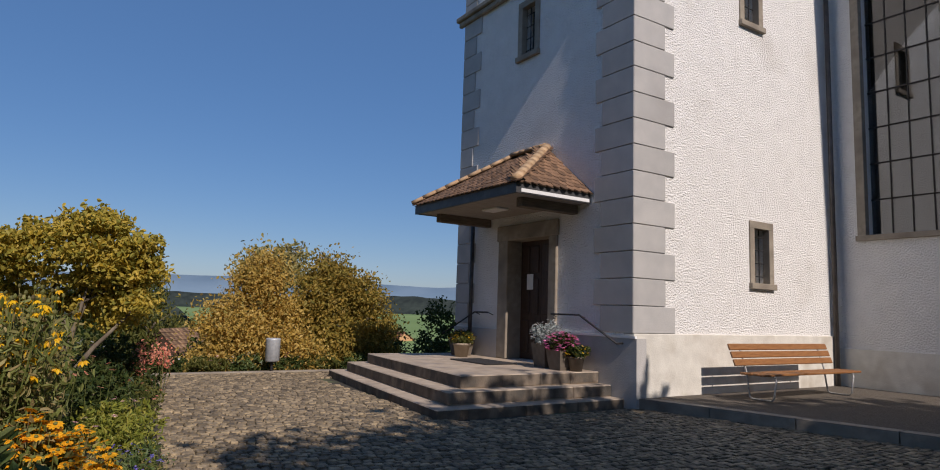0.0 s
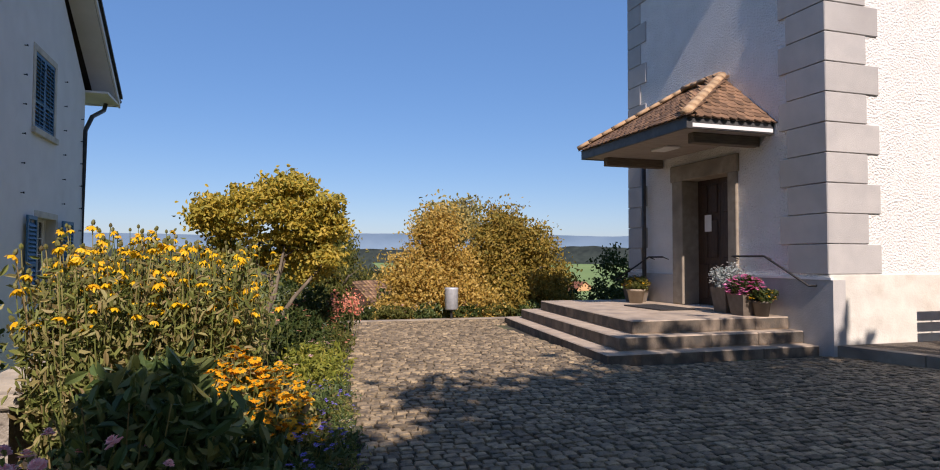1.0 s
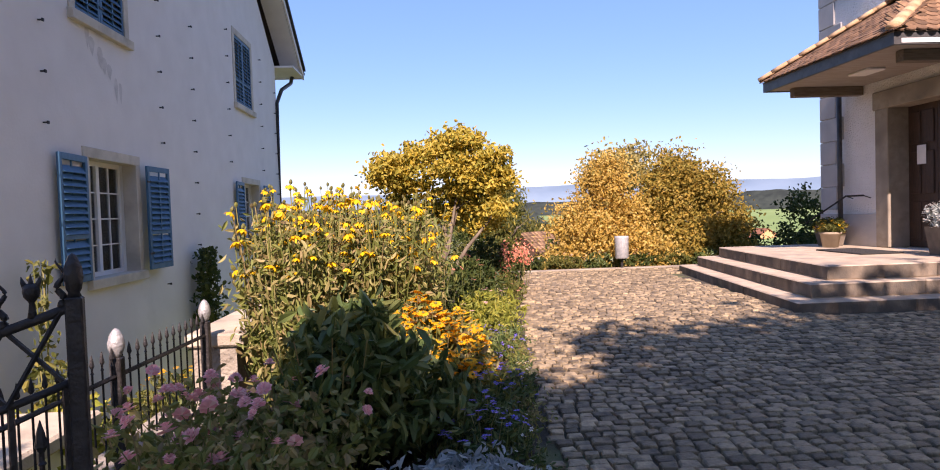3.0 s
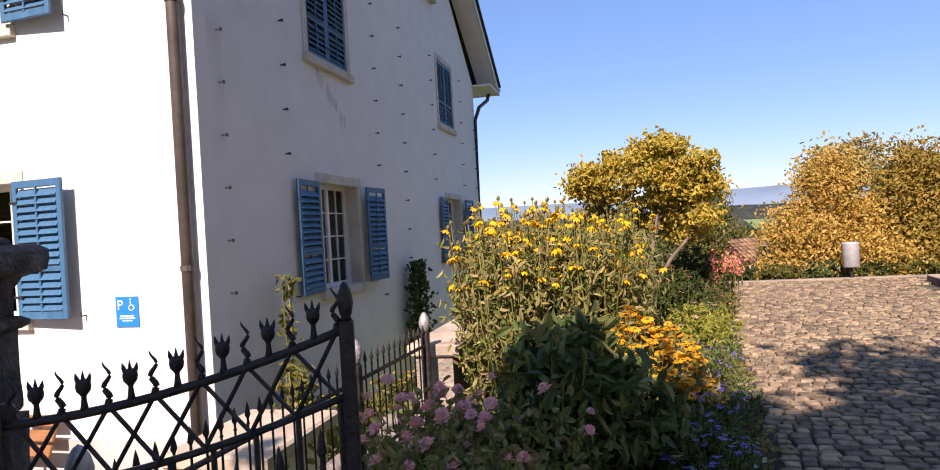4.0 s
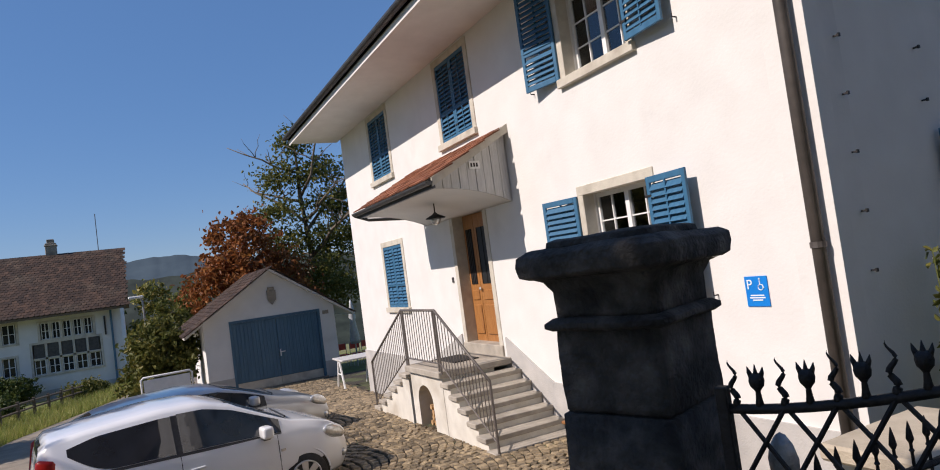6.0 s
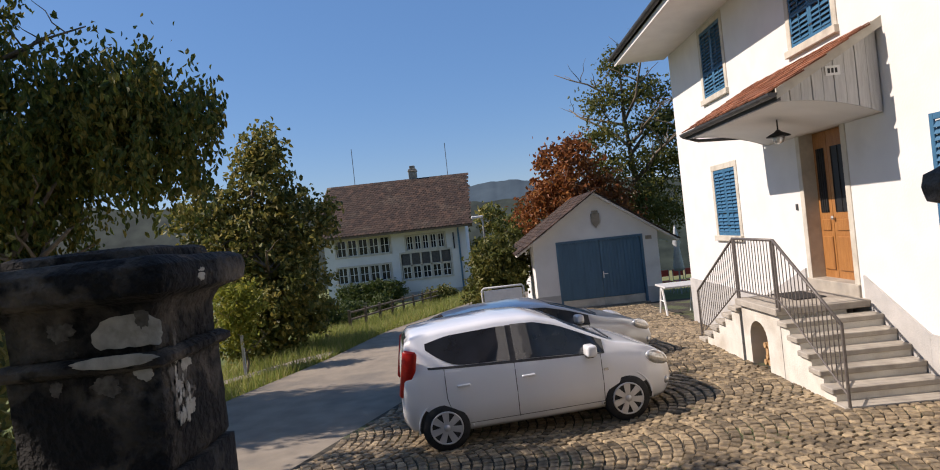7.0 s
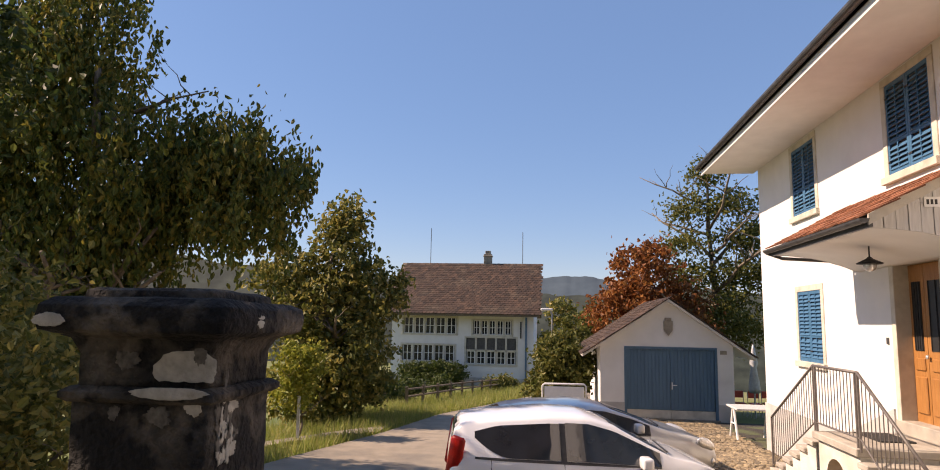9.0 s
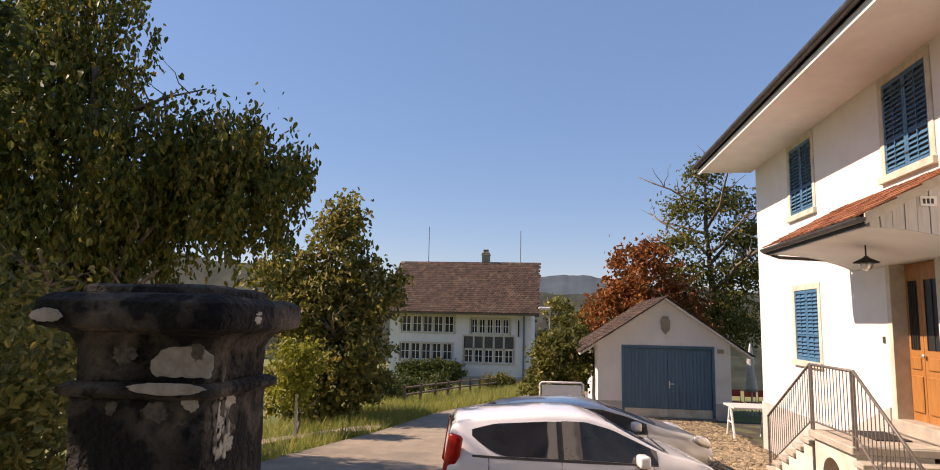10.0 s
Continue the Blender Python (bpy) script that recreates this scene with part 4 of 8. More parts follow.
def shutter(parent, w, h, m, tilt=55):
    """One louvred leaf, hinged at x = 0, its face at y = 0; slats are pieces."""
    st, t = 0.055, 0.034
    bm = boxes((0, st, -t, 0, 0, h), (w - st, w, -t, 0, 0, h), (st, w - st, -t, 0, 0, 0.075), (st, w - st, -t, 0, h - 0.07, h), (st, w - st, -t, 0, h * 0.34, h * 0.34 + 0.05), bevel=0.004)
    s = part("shutter", bm, M_BLUE, parent)
    put_at(s, m)
    step = 0.072
    z = 0.12
    while z < h - 0.09:
        if abs(z - h * 0.34 - 0.025) > 0.05:
            piece("slat", slat_me, s, pose(w / 2, -t / 2, z, tilt, 0, 0) @ Matrix.Diagonal((w - 2 * st, 1.4, 1, 1)))
        z += step
    part("tilt_rod", boxes((w / 2 - 0.011, w / 2 + 0.011, -t - 0.006, -t + 0.010, 0.06, h * 0.34 + 0.004), (w / 2 - 0.011, w / 2 + 0.011, -t - 0.006, -t + 0.010, h * 0.34 + 0.046, h - 0.06)), M_BLUE, s)
    for z in (0.2, h - 0.22):
        part("hinge", boxes((-0.03, 0.07, -t - 0.008, -t, z, z + 0.025)), M_IRON, s)
    return s


def house_window(m, w, h, parent, shut, open_deg=(172, 172), curtain=True):
    """A casement window in a stone surround; shutters closed, or folded back by so many degrees."""
    win = put_at(part("window", stone_frame(w, h, 0.11, 0.018, 0.16), M_SURR, parent), m)
    if shut:
        back = part("dark_reveal", boxes((-w / 2 + 0.002, w / 2 - 0.002, 0.2, 0.21, 0.002, h - 0.002)), M_ROOM, win)
        shutter(parent, w / 2 - 0.004, h - 0.02, m @ pose(-w / 2 + 0.001, 0.03, 0.01))
        shutter(parent, w / 2 - 0.004, h - 0.02, m @ pose(0.003, 0.03, 0.01))
        return win
    y0 = 0.2
    fr = boxes((-w / 2, -w / 2 + 0.05, y0, y0 + 0.05, 0, h), (w / 2 - 0.05, w / 2, y0, y0 + 0.05, 0, h), (-w / 2 + 0.05, w / 2 - 0.05, y0, y0 + 0.05, 0, 0.06), (-w / 2 + 0.05, w / 2 - 0.05, y0, y0 + 0.05, h - 0.06, h), (-0.035, 0.035, y0 - 0.012, y0 + 0.05, 0.06, h - 0.06))
    part("casement_frame", fr, M_WHITE, win, "white casement frame")
    for s in (-1, 1):
        part("glazing_bar", boxes((s * w / 4 - 0.009 + s * 0.004, s * w / 4 + 0.009 + s * 0.004, y0 + 0.005, y0 + 0.04, 0.06, h - 0.06)), M_WHITE, win)
        for k in (1, 2, 3):
            z = 0.06 + (h - 0.12) * k / 4
            part("glazing_bar", boxes((0.036, w / 2 - 0.051, y0 + 0.008, y0 + 0.036, z - 0.008, z + 0.008) if s > 0 else (-w / 2 + 0.051, -0.036, y0 + 0.008, y0 + 0.036, z - 0.008, z + 0.008)), M_WHITE, win)
        pn = part("pane", boxes((s * w / 4 - w / 4 + 0.03, s * w / 4 + w / 4 - 0.03, y0 + 0.02, y0 + 0.024, 0.05, h - 0.05)), M_GLASS, win)
        pn.visible_shadow = False
    if curtain and not shut:
        bm = bmesh.new()
        for s in (-1, 1):
            xs = np.linspace(s * w / 2, s * w * 0.02, 18)
            a = [bm.verts.new((x, y0 + 0.10 + 0.02 * math.sin(k * 1.7), 0.05)) for k, x in enumerate(xs)]
            b = [bm.verts.new((x, y0 + 0.10 + 0.02 * math.sin(k * 1.7), h)) for k, x in enumerate(xs)]
            for k in range(17):
                bm.faces.new((a[k], a[k + 1], b[k + 1], b[k]))
        part("curtain", bm, M_CURTAIN, win, "", True)
    sw = w / 2 + 0.02
    if shut:
        shutter(parent, w / 2 - 0.004, h - 0.02, m @ pose(-w / 2 + 0.001, 0.03, 0.01))
        shutter(parent, w / 2 - 0.004, h - 0.02, m @ pose(0.003, 0.03, 0.01))
    else:
        a, b = open_deg
        shutter(parent, sw, h - 0.02, m @ pose(-w / 2 - 0.09, -0.05, 0.01, 0, 0, -a) @ Matrix.Diagonal((1, 1, 1, 1)), -55)
        shutter(parent, sw, h - 0.02, m @ pose(w / 2 + 0.09, -0.05 - 0.034, 0.01, 0, 0, 180 - (180 - b) - 180 + (180 - b) * 0), 55)
    for s in (-1, 1):
        hook = sweep(bmesh.new(), [(s * (w + 0.16), 0, 0.02), (s * (w + 0.16), -0.06, 0.02), (s * (w + 0.16), -0.06, 0.055)], 0.008, 6)
        put_at(part("shutter_hook", hook, M_IRON, parent), m)
    return win


for u, z, h in lit_open:
    house_window(H_LIT @ Matrix.Translation((u, 0, z)), OW, h, house, False, (168, 176))
for u, z, h in lit_shut:
    house_window(H_LIT @ Matrix.Translation((u, 0, z)), OW, h, house, True)
for u, z, h in gab_open:
    house_window(H_GAB @ Matrix.Translation((u, 0, z)), OW, h, house, False, (177, 176))
for u, z, h in gab_shut:
    house_window(H_GAB @ Matrix.Translation((u, 0 if z < 6 else -0.06, z)), OW if z < 6 else 0.9, h, house, True)

# damp streaks in the gable's render
drng = random.Random(12)
for k in range(7):
    bm = bmesh.new()
    y0, zt = 8.2 + 0.13 * k + drng.uniform(-0.04, 0.04), 3.62 - 0.09 * k + drng.uniform(-0.05, 0.05)
    ln, w = drng.uniform(0.18, 0.34), drng.uniform(0.05, 0.085)
    bm.faces.new([bm.verts.new((y0 + dy * w, -0.003, zt - dz * ln)) for dy, dz in ((-0.2, 0), (0.5, 0.05), (0.9, 0.3), (0.5, 0.7), (0.15, 1.0), (-0.4, 0.75), (-0.9, 0.4), (-0.7, 0.1))])
    put_at(part("damp_patch", bm, M_DAMP, house, "grey damp stain on the white render"), H_GAB)

# house door with its deep stone jambs
u0, u1, z0, z1 = DOOR
put_at(part("door_frame", boxes((u0 - 0.02, u0 + 0.1, -0.015, 0.44, z0, z1), (u1 - 0.06, u1 + 0.06, -0.015, 0.44, z0, z1), (u0 - 0.02, u1 + 0.06, -0.015, 0.44, z1 - 0.02, z1 + 0.13), bevel=0.006), M_SURR, house), H_LIT)
hd = put_at(part("front_door", boxes((u0 + 0.1, u0 + 0.48, 0.36, 0.41, z0 + 0.08, z1 - 0.03), (u0 + 0.49, u1 - 0.06, 0.36, 0.41, z0 + 0.08, z1 - 0.03)), M_DOORWOOD, house, "orange varnished oak double front door"), H_LIT @ Matrix.Translation((0, -0.16, 0)))
for (a, b) in ((u0 + 0.15, u0 + 0.43), (u0 + 0.56, u1 - 0.14)):
    part("panel", boxes((a, b, 0.335, 0.362, z0 + 0.2, z0 + 0.72), bevel=0.014), M_DOORWOOD, hd)
    part("panel", boxes((a + 0.02, b - 0.02, 0.34, 0.362, z0 + 0.80, z0 + 0.98), bevel=0.012), M_DOORWOOD, hd)
    part("door_pane", boxes((a + 0.03, b - 0.03, 0.352, 0.358, z0 + 1.08, z1 - 0.28)), M_BLACK, hd, "dark glass behind an iron grille")
    n = 4
    for k in range(n):
        x = a + 0.05 + (b - a - 0.1) * k / (n - 1)
        part("grille_bar", sweep(bmesh.new(), [(x, 0.345, z0 + 1.08), (x, 0.345, z1 - 0.28)], 0.006, 6), M_IRON, hd)
part("door_knob", lathe(bmesh.new(), [(0.0, 0), (0.03, 0.005), (0.03, 0.02), (0.0, 0.035)], 12, (u0 + 0.53, 0, 0)), M_SILVER, hd).matrix_local = Matrix.Translation((0, 0.33, z0 + 1.0)) @ pose(0, 0, 0, 90, 0, 0) @ Matrix.Translation((0, 0, 0))
put_at(part("threshold", boxes((u0 - 0.02, u1 + 0.06, -0.04, 0.44, z0 - 0.1, z0 + 0.08), bevel=0.01), M_HSTEP, house), H_LIT)
put_at(tagged(part("doorbell", boxes((-11.42, -11.36, -0.02, -0.001, 1.17, 1.27), bevel=0.004), M_GUTTER), "small grey doorbell plate on the house wall", "doorbell"), H_LIT)

# porch roof over the house door
hp = thing("house_porch", Matrix.Translation((-10.55, B, 2.7)), "small tiled porch roof with white arched ceiling and grey boarded cheek", "porch roof")
PX0, PX1, PY = -12.35, -8.85, 4.40
bm = bmesh.new()
prism(bm, [(B - 0.002, 3.36), (PY, 2.64), (PY, 2.70), (B - 0.002, 3.42)], PX1 - PX0, "yz", PX0)
put_at(part("roof_deck", bm, M_WHITE, hp), Matrix())
bm = bmesh.new()
cove = [(y, 2.585 - 0.27 * ((y - PY) / (B - PY)) ** 2.2) for y in np.linspace(PY + 0.03, B - 0.002, 18)]
prism(bm, [(y, z) for y, z in cove] + [(y, z + 0.025) for y, z in cove[::-1]], PX1 - PX0 - 0.27, "yz", PX0 + 0.13)
put_at(part("arched_ceiling", bm, M_HOUSE, hp, "white plastered arched ceiling", True), Matrix())
for x in (PX0 + 0.10, PX1 - 0.13):
    n = 9
    for k in range(n):
        ya, yb = PY + 0.06 + (B - PY - 0.07) * k / n, PY + 0.06 + (B - PY - 0.07) * (k + 1) / n - 0.008
        def top(y):
            return 2.63 + (y - PY) * 0.545
        def low(y):
            s = (y - PY) / (B - PY)
            return 2.58 - 0.27 * s ** 2.2
        bm = prism(bmesh.new(), [(ya, low(ya)), (yb, low(yb)), (yb, top(yb)), (ya, top(ya))], 0.025, "yz", x + (0.006 if k % 2 else 0))
        put_at(part("board", bm, M_GREYWOOD, hp), Matrix())
put_at(part("barge_board", prism(bmesh.new(), [(PY - 0.02, 2.60), (B - 0.002, 3.34), (B - 0.002, 3.47), (PY - 0.02, 2.73)], 0.03, "yz", PX1 - 0.018), M_SURR, hp), Matrix())
g = prism(bmesh.new(), [(PY - 0.07 + 0.06 * math.cos(a), 2.68 + 0.06 * math.sin(a)) for a in np.linspace(math.pi, 2 * math.pi, 8)], PX1 - PX0 + 0.04, "yz", PX0 - 0.02)
put_at(part("gutter", g, M_GUTTER, hp), Matrix())
put_at(part("fascia", boxes((PX0, PX1, PY - 0.01, PY + 0.03, 2.58, 2.70)), M_GUTTER, hp), Matrix())
put_at(part("gutter_spout", sweep(bmesh.new(), [(PX0 - 0.02, PY - 0.07, 2.64), (PX0 - 0.05, PY + 0.2, 2.55), (PX0 - 0.05, B - 0.05, 2.5), (PX0 - 0.05, B - 0.05, 2.4)], 0.03, 8), M_GUTTER, hp, "", True), Matrix())
RT = tile_mesh("tile", 0.165, 0.30, 0.02, M_REDTILE)
tile_face(hp, RT, (PX0, PY - 0.06, 2.70), (PX1, PY - 0.06, 2.70), (PX0, B, 3.45), (PX1, B, 3.45), 0.17, 0.16, seed=8)
# house number as plain bars on a small plate
plate = tagged(part("house_number_plate", boxes((PX1 - 0.098, PX1 - 0.092, 5.05, 5.23, 2.83, 2.95)), M_PAPER), "small white enamel plate with dark bars on the porch cheek", "plate")
for k in range(3):
    part("bar", boxes((PX1 - 0.0915, PX1 - 0.0905, 5.075 + 0.045 * k, 5.105 + 0.045 * k, 2.86, 2.92)), M_BLACK, plate)
# lantern under the porch
lan = thing("porch_lantern", Matrix.Translation((-10.35, 5.05, 2.58)), "black hanging lantern with a round glass under the porch", "lamp")
part("chain", sweep(bmesh.new(), [(0, 0, 0), (0, 0, -0.22)], 0.01, 6), M_IRON, lan)
part("shade", lathe(bmesh.new(), [(0.02, -0.2), (0.05, -0.23), (0.17, -0.29), (0.165, -0.3), (0.04, -0.25)], 18), M_IRON, lan, "", True)
part("globe", lathe(bmesh.new(), [(0.0, -0.41), (0.06, -0.385), (0.085, -0.33), (0.08, -0.28)], 16), M_LAMP, lan, "", True)

# ---- stairs before the house door ----
stoop = thing("stoop", Matrix.Translation((-10.6, 5.0, -1.0)), "double-sided stone stoop with an arched niche and weathered steps", "stairs")
SY, LX0, LX1, LZ = 4.42, -11.0, -9.6, -0.07
arch = [(-10.4 + 0.30 * math.cos(a), -0.62 + 0.27 * math.sin(a)) for a in np.linspace(0, math.pi, 12)]
bm = bmesh.new()
prism(bm, [(LX0 + 0.06, -1.3), (-10.7, -1.3)] + arch[::-1] + [(-10.1, -1.3), (LX1 - 0.06, -1.3), (LX1 - 0.06, LZ - 0.1), (LX0 + 0.06, LZ - 0.1)], 0.9, "xz", SY + 0.07)
put_at(part("base", bm, M_TPLINTH, stoop, "pale rendered base with an arched niche"), Matrix())
put_at(part("niche_back", boxes((-10.76, -10.04, SY + 0.98, B - 0.04, -1.3, -0.2)), M_ROOM, stoop), Matrix())
put_at(part("landing", boxes((LX0, LX1, SY, B - 0.03, LZ - 0.1, LZ), bevel=0.012), M_HSTEP, stoop), Matrix())
NR = 7
for s, x0, run in ((1, LX1, 0.25), (-1, LX0, 0.32)):
    for k in range(1, NR):
        z = LZ - k * 0.152
        xa, xb = x0 + s * (k - 1) * run, x0 + s * k * run
        lo, hi = min(xa, xb), max(xa, xb)
        put_at(part("step", boxes((lo - (0.02 if s < 0 else 0.0), hi + (0.02 if s > 0 else 0.0), SY, B - 0.035, z - 0.07, z), bevel=0.01), M_HSTEP, stoop), Matrix())
        put_at(part("riser", boxes((lo, hi, SY + 0.05, B - 0.04, -1.3, z - 0.071)), M_TPLINTH, stoop), Matrix())
rail = thing("stair_railing", Matrix.Translation((-10.5, SY + 0.06, LZ)), "brown steel railing with thin upright bars on the stoop", "railing")
RH = 0.92
ry = SY + 0.06
xr, xl = LX1 + 6 * 0.25, LX0 - 6 * 0.32
segs = [((LX0, LZ), (LX1, LZ)), ((LX1, LZ), (xr, LZ - 0.91)), ((LX0, LZ), (xl, LZ - 1.0))]
for (xa, za), (xb, zb) in segs:
    put_at(part("top_rail", sweep(bmesh.new(), [(xa, ry, za + RH), (xb, ry, zb + RH)], 0.02, 8), M_RAIL, rail, "", True), Matrix())
    put_at(part("bottom_rail", sweep(bmesh.new(), [(xa, ry, za + 0.12), (xb, ry, zb + 0.12)], 0.012, 6), M_RAIL, rail), Matrix())
    n = int(abs(xb - xa) / 0.095)
    for k in range(1, n):
        t = k / n
        x, z = xa + (xb - xa) * t, za + (zb - za) * t
        put_at(part("bar", sweep(bmesh.new(), [(x, ry, z + 0.12), (x, ry, z + RH)], 0.007, 5), M_RAIL, rail), Matrix())
for x, z in ((LX0, LZ), (LX1, LZ), (xr, LZ - 0.91), (xl, LZ - 1.0), (LX0 + 0.06, LZ), (LX1 - 0.07, LZ)):
    put_at(part("post", sweep(bmesh.new(), [(x, ry, z - 0.04), (x, ry, z + RH)], 0.019, 8), M_RAIL, rail), Matrix())
tagged(put_at(part("door_mat", boxes((-10.9, -10.15, 4.95, 5.4, LZ, LZ + 0.02), bevel=0.006), M_MAT), Matrix()), "black rubber door mat on the stoop", "door mat")
for k in range(14):
    x, z = -10.58 + 0.10 * (k % 4) + 0.03 * (k // 4 % 2), -1.0 + 0.085 * (k // 4)
    lg = part("firewood_log", sweep(bmesh.new(), [(0, 0, 0), (0, 0.35, 0.0)], 0.045, 6), M_LOG)
    lg.matrix_world = Matrix.Translation((x, SY + 0.2 + 0.02 * (k % 3), z))
    tagged(lg, "split log of firewood stacked in the stoop niche", "firewood", "firewood in the niche")

# parking sign
sg = tagged(put_at(part("parking_sign", boxes((-4.985, -4.735, -0.012, -0.002, 0.70, 0.985), bevel=0.003), M_SIGN), H_LIT), "blue parking sign with white P and wheelchair on the house wall", "sign")


def letters(text, size, m, material, parent, name="lettering", depth=0.0015):
    cu = bpy.data.curves.new(name, 'FONT')
    cu.body, cu.size, cu.extrude = text, size, depth
    tmp = bpy.data.objects.new(name, cu)
    scene.collection.objects.link(tmp)
    me = bpy.data.meshes.new_from_object(tmp.evaluated_get(bpy.context.evaluated_depsgraph_get()))
    bpy.data.objects.remove(tmp)
    me.materials.clear()
    me.materials.append(material)
    ob = part(name, me, material, parent)
    return put_at(ob, m)


letters("P", 0.13, H_LIT @ pose(-4.965, -0.0135, 0.865, 90, 0, 0), M_PAPER, sg, "letter")
whl = bmesh.new()
sweep(whl, [(-4.81 + 0.027 * math.cos(a), -0.014, 0.882 + 0.027 * math.sin(a)) for a in np.linspace(2.2, 6.6, 14)], 0.004, 5)
sweep(whl, [(-4.815, -0.014, 0.945), (-4.815, -0.014, 0.905), (-4.79, -0.014, 0.903), (-4.778, -0.014, 0.872)], 0.006, 5)
sweep(whl, [(-4.815, -0.014, 0.953), (-4.815, -0.014, 0.966)], 0.008, 6)
put_at(part("wheelchair_mark", whl, M_PAPER, sg), H_LIT)
for k, w in enumerate((0.15, 0.17, 0.11)):
    put_at(part("text_bar", boxes((-4.86 - w / 2, -4.86 + w / 2, -0.0135, -0.012, 0.80 - 0.022 * k, 0.811 - 0.022 * k)), M_PAPER, sg), H_LIT)

# wire holders on the gable wall
peg = boxes((-0.009, 0.009, -0.045, 0, -0.008, 0.008), (-0.016, 0.016, -0.058, -0.042, -0.016, 0.016), bevel=0.003)
peg_me = from_bm("wire_holder", peg, M_IRON)
for u, za, zb in ((6.07, 0.95, 5.1), (7.27, 2.4, 5.1), (10.11, 0.5, 5.1), (11.4, 0.5, 5.1), (13.3, 2.5, 5.1), (15.75, 2.5, 5.1), (17.1, 1.5, 4.8)):
    z = za
    while z < zb:
        ob = new("wire_holder", peg_me)
        ob.matrix_world = H_GAB @ Matrix.Translation((u, 0, z))
        tagged(ob, "small dark metal trellis-wire holder on the white gable wall", "wall hook", "wire holders on the gable")
        z += 0.502


# ---- gate: two stone pillars, iron leaf, fence ----
def pillar(x, y, turn, top, label, shaft=0.36, over=1.0, stone=None):
    p = thing("gate_pillar", pose(x, y, 0, 0, 0, turn), label, "pillar", "gate pillars")
    def block(name, prof, rough=1.0):
        bm = bmesh.new()
        rings = []
        for r, z in prof:
            rings.append([bm.verts.new((sx * r, sy * r, z)) for sx, sy in ((-1, -1), (1, -1), (1, 1), (-1, 1))])
        for a, b in zip(rings, rings[1:]):
            for k in range(4):
                bm.faces.new((a[k], a[(k + 1) % 4], b[(k + 1) % 4], b[k]))
        bm.faces.new(rings[0][::-1])
        bm.faces.new(rings[-1])
        bmesh.ops.subdivide_edges(bm, edges=bm.edges[:], cuts=4, use_grid_fill=True)
        for v in bm.verts:
            d = noise.noise_vector(v.co * 6 + Vector((x * 3, y * 5, 0))) * 0.007 + noise.noise_vector(v.co * 24 + Vector((y, x, 0))) * 0.004
            wear = max(0.0, abs(v.co.x) + abs(v.co.y) - 1.8 * max(abs(v.co.x), abs(v.co.y)))
            d -= Vector((v.co.x, v.co.y, 0)) * wear * 0.35
            v.co += d * rough
        part(name, bm, stone or M_PILLAR, p, "", True)
    s, T = shaft / 2, top
    block("base_block", [(s + 0.012, -0.7), (s + 0.012, 0.2), (s + 0.010, T - 0.52)])
    block("shaft_block", [(s - 0.006, T - 0.515), (s, T - 0.505), (s, T - 0.40), (s, T - 0.262)])
    block("band", [(s + 0.008, T - 0.261), (s + 0.024, T - 0.25), (s + 0.024, T - 0.235), (s + 0.004, T - 0.222)], 0.6)
    block("neck", [(s - 0.008, T - 0.221), (s - 0.006, T - 0.14), (s + 0.012, T - 0.105), (s + 0.034 * over, T - 0.096)], 0.7)
    block("capital", [(s + 0.045 * over, T - 0.095), (s + 0.068 * over, T - 0.085), (s + 0.074 * over, T - 0.05), (s + 0.07 * over, T - 0.022), (s + 0.045 * over, T - 0.004), (s + 0.0, T)])
    block("cap_slab", [(s - 0.004, T + 0.0), (s - 0.008, T + 0.018), (s - 0.03, T + 0.026)], 0.7)
    return p


pillar(-2.25, 2.0, 20, 1.455, "blackened sandstone gate pillar with a moulded cap", 0.36, 0.95)
TP = 1.44
lp = pillar(-2.531, -0.315, 0, TP, "blackened sandstone gate pillar with pale lichen patches", 0.362, 1.0, M_PILLAR_L)


def lichen(parent, face, u, z, w, h, out, seed, flat=True, ragged=1.0, crust=None):
    """A crusty pale patch of uneven outline on a pillar's face."""
    rg = random.Random(seed)
    n = 60
    ph = [rg.uniform(0, 6.28) for _ in range(6)]
    bm = bmesh.new()
    rings = []
    for f, lift in ((1.0, 0.0), (0.95, 0.0022), (0.5, 0.003)):
        ring = []
        for k in range(n):
            a = 2 * math.pi * k / n
            r = 1 + ragged * (0.07 * math.sin(2 * a + ph[0]) + 0.07 * math.sin(3 * a + ph[1]) + 0.06 * math.sin(7 * a + ph[2]) + 0.05 * math.sin(13 * a + ph[3]) + 0.03 * math.sin(23 * a + ph[5]))
            cu, cz = 0.5 * w * r * math.cos(a) * f, 0.5 * h * r * math.sin(a) * f
            if flat:
                cz = max(cz, -0.22 * h + 0.012 * h * math.sin(9 * a + ph[4]))
            q = (out + lift, u + cu, z + cz) if face == "x" else (u + cu, out + lift, z + cz)
            ring.append(bm.verts.new(q))
        rings.append(ring)
    for a, b in zip(rings, rings[1:]):
        for k in range(n):
            bm.faces.new((a[k], a[(k + 1) % n], b[(k + 1) % n], b[k]))
    bm.faces.new(rings[-1])
    part("lichen", bm, crust or M_LICHEN, parent)


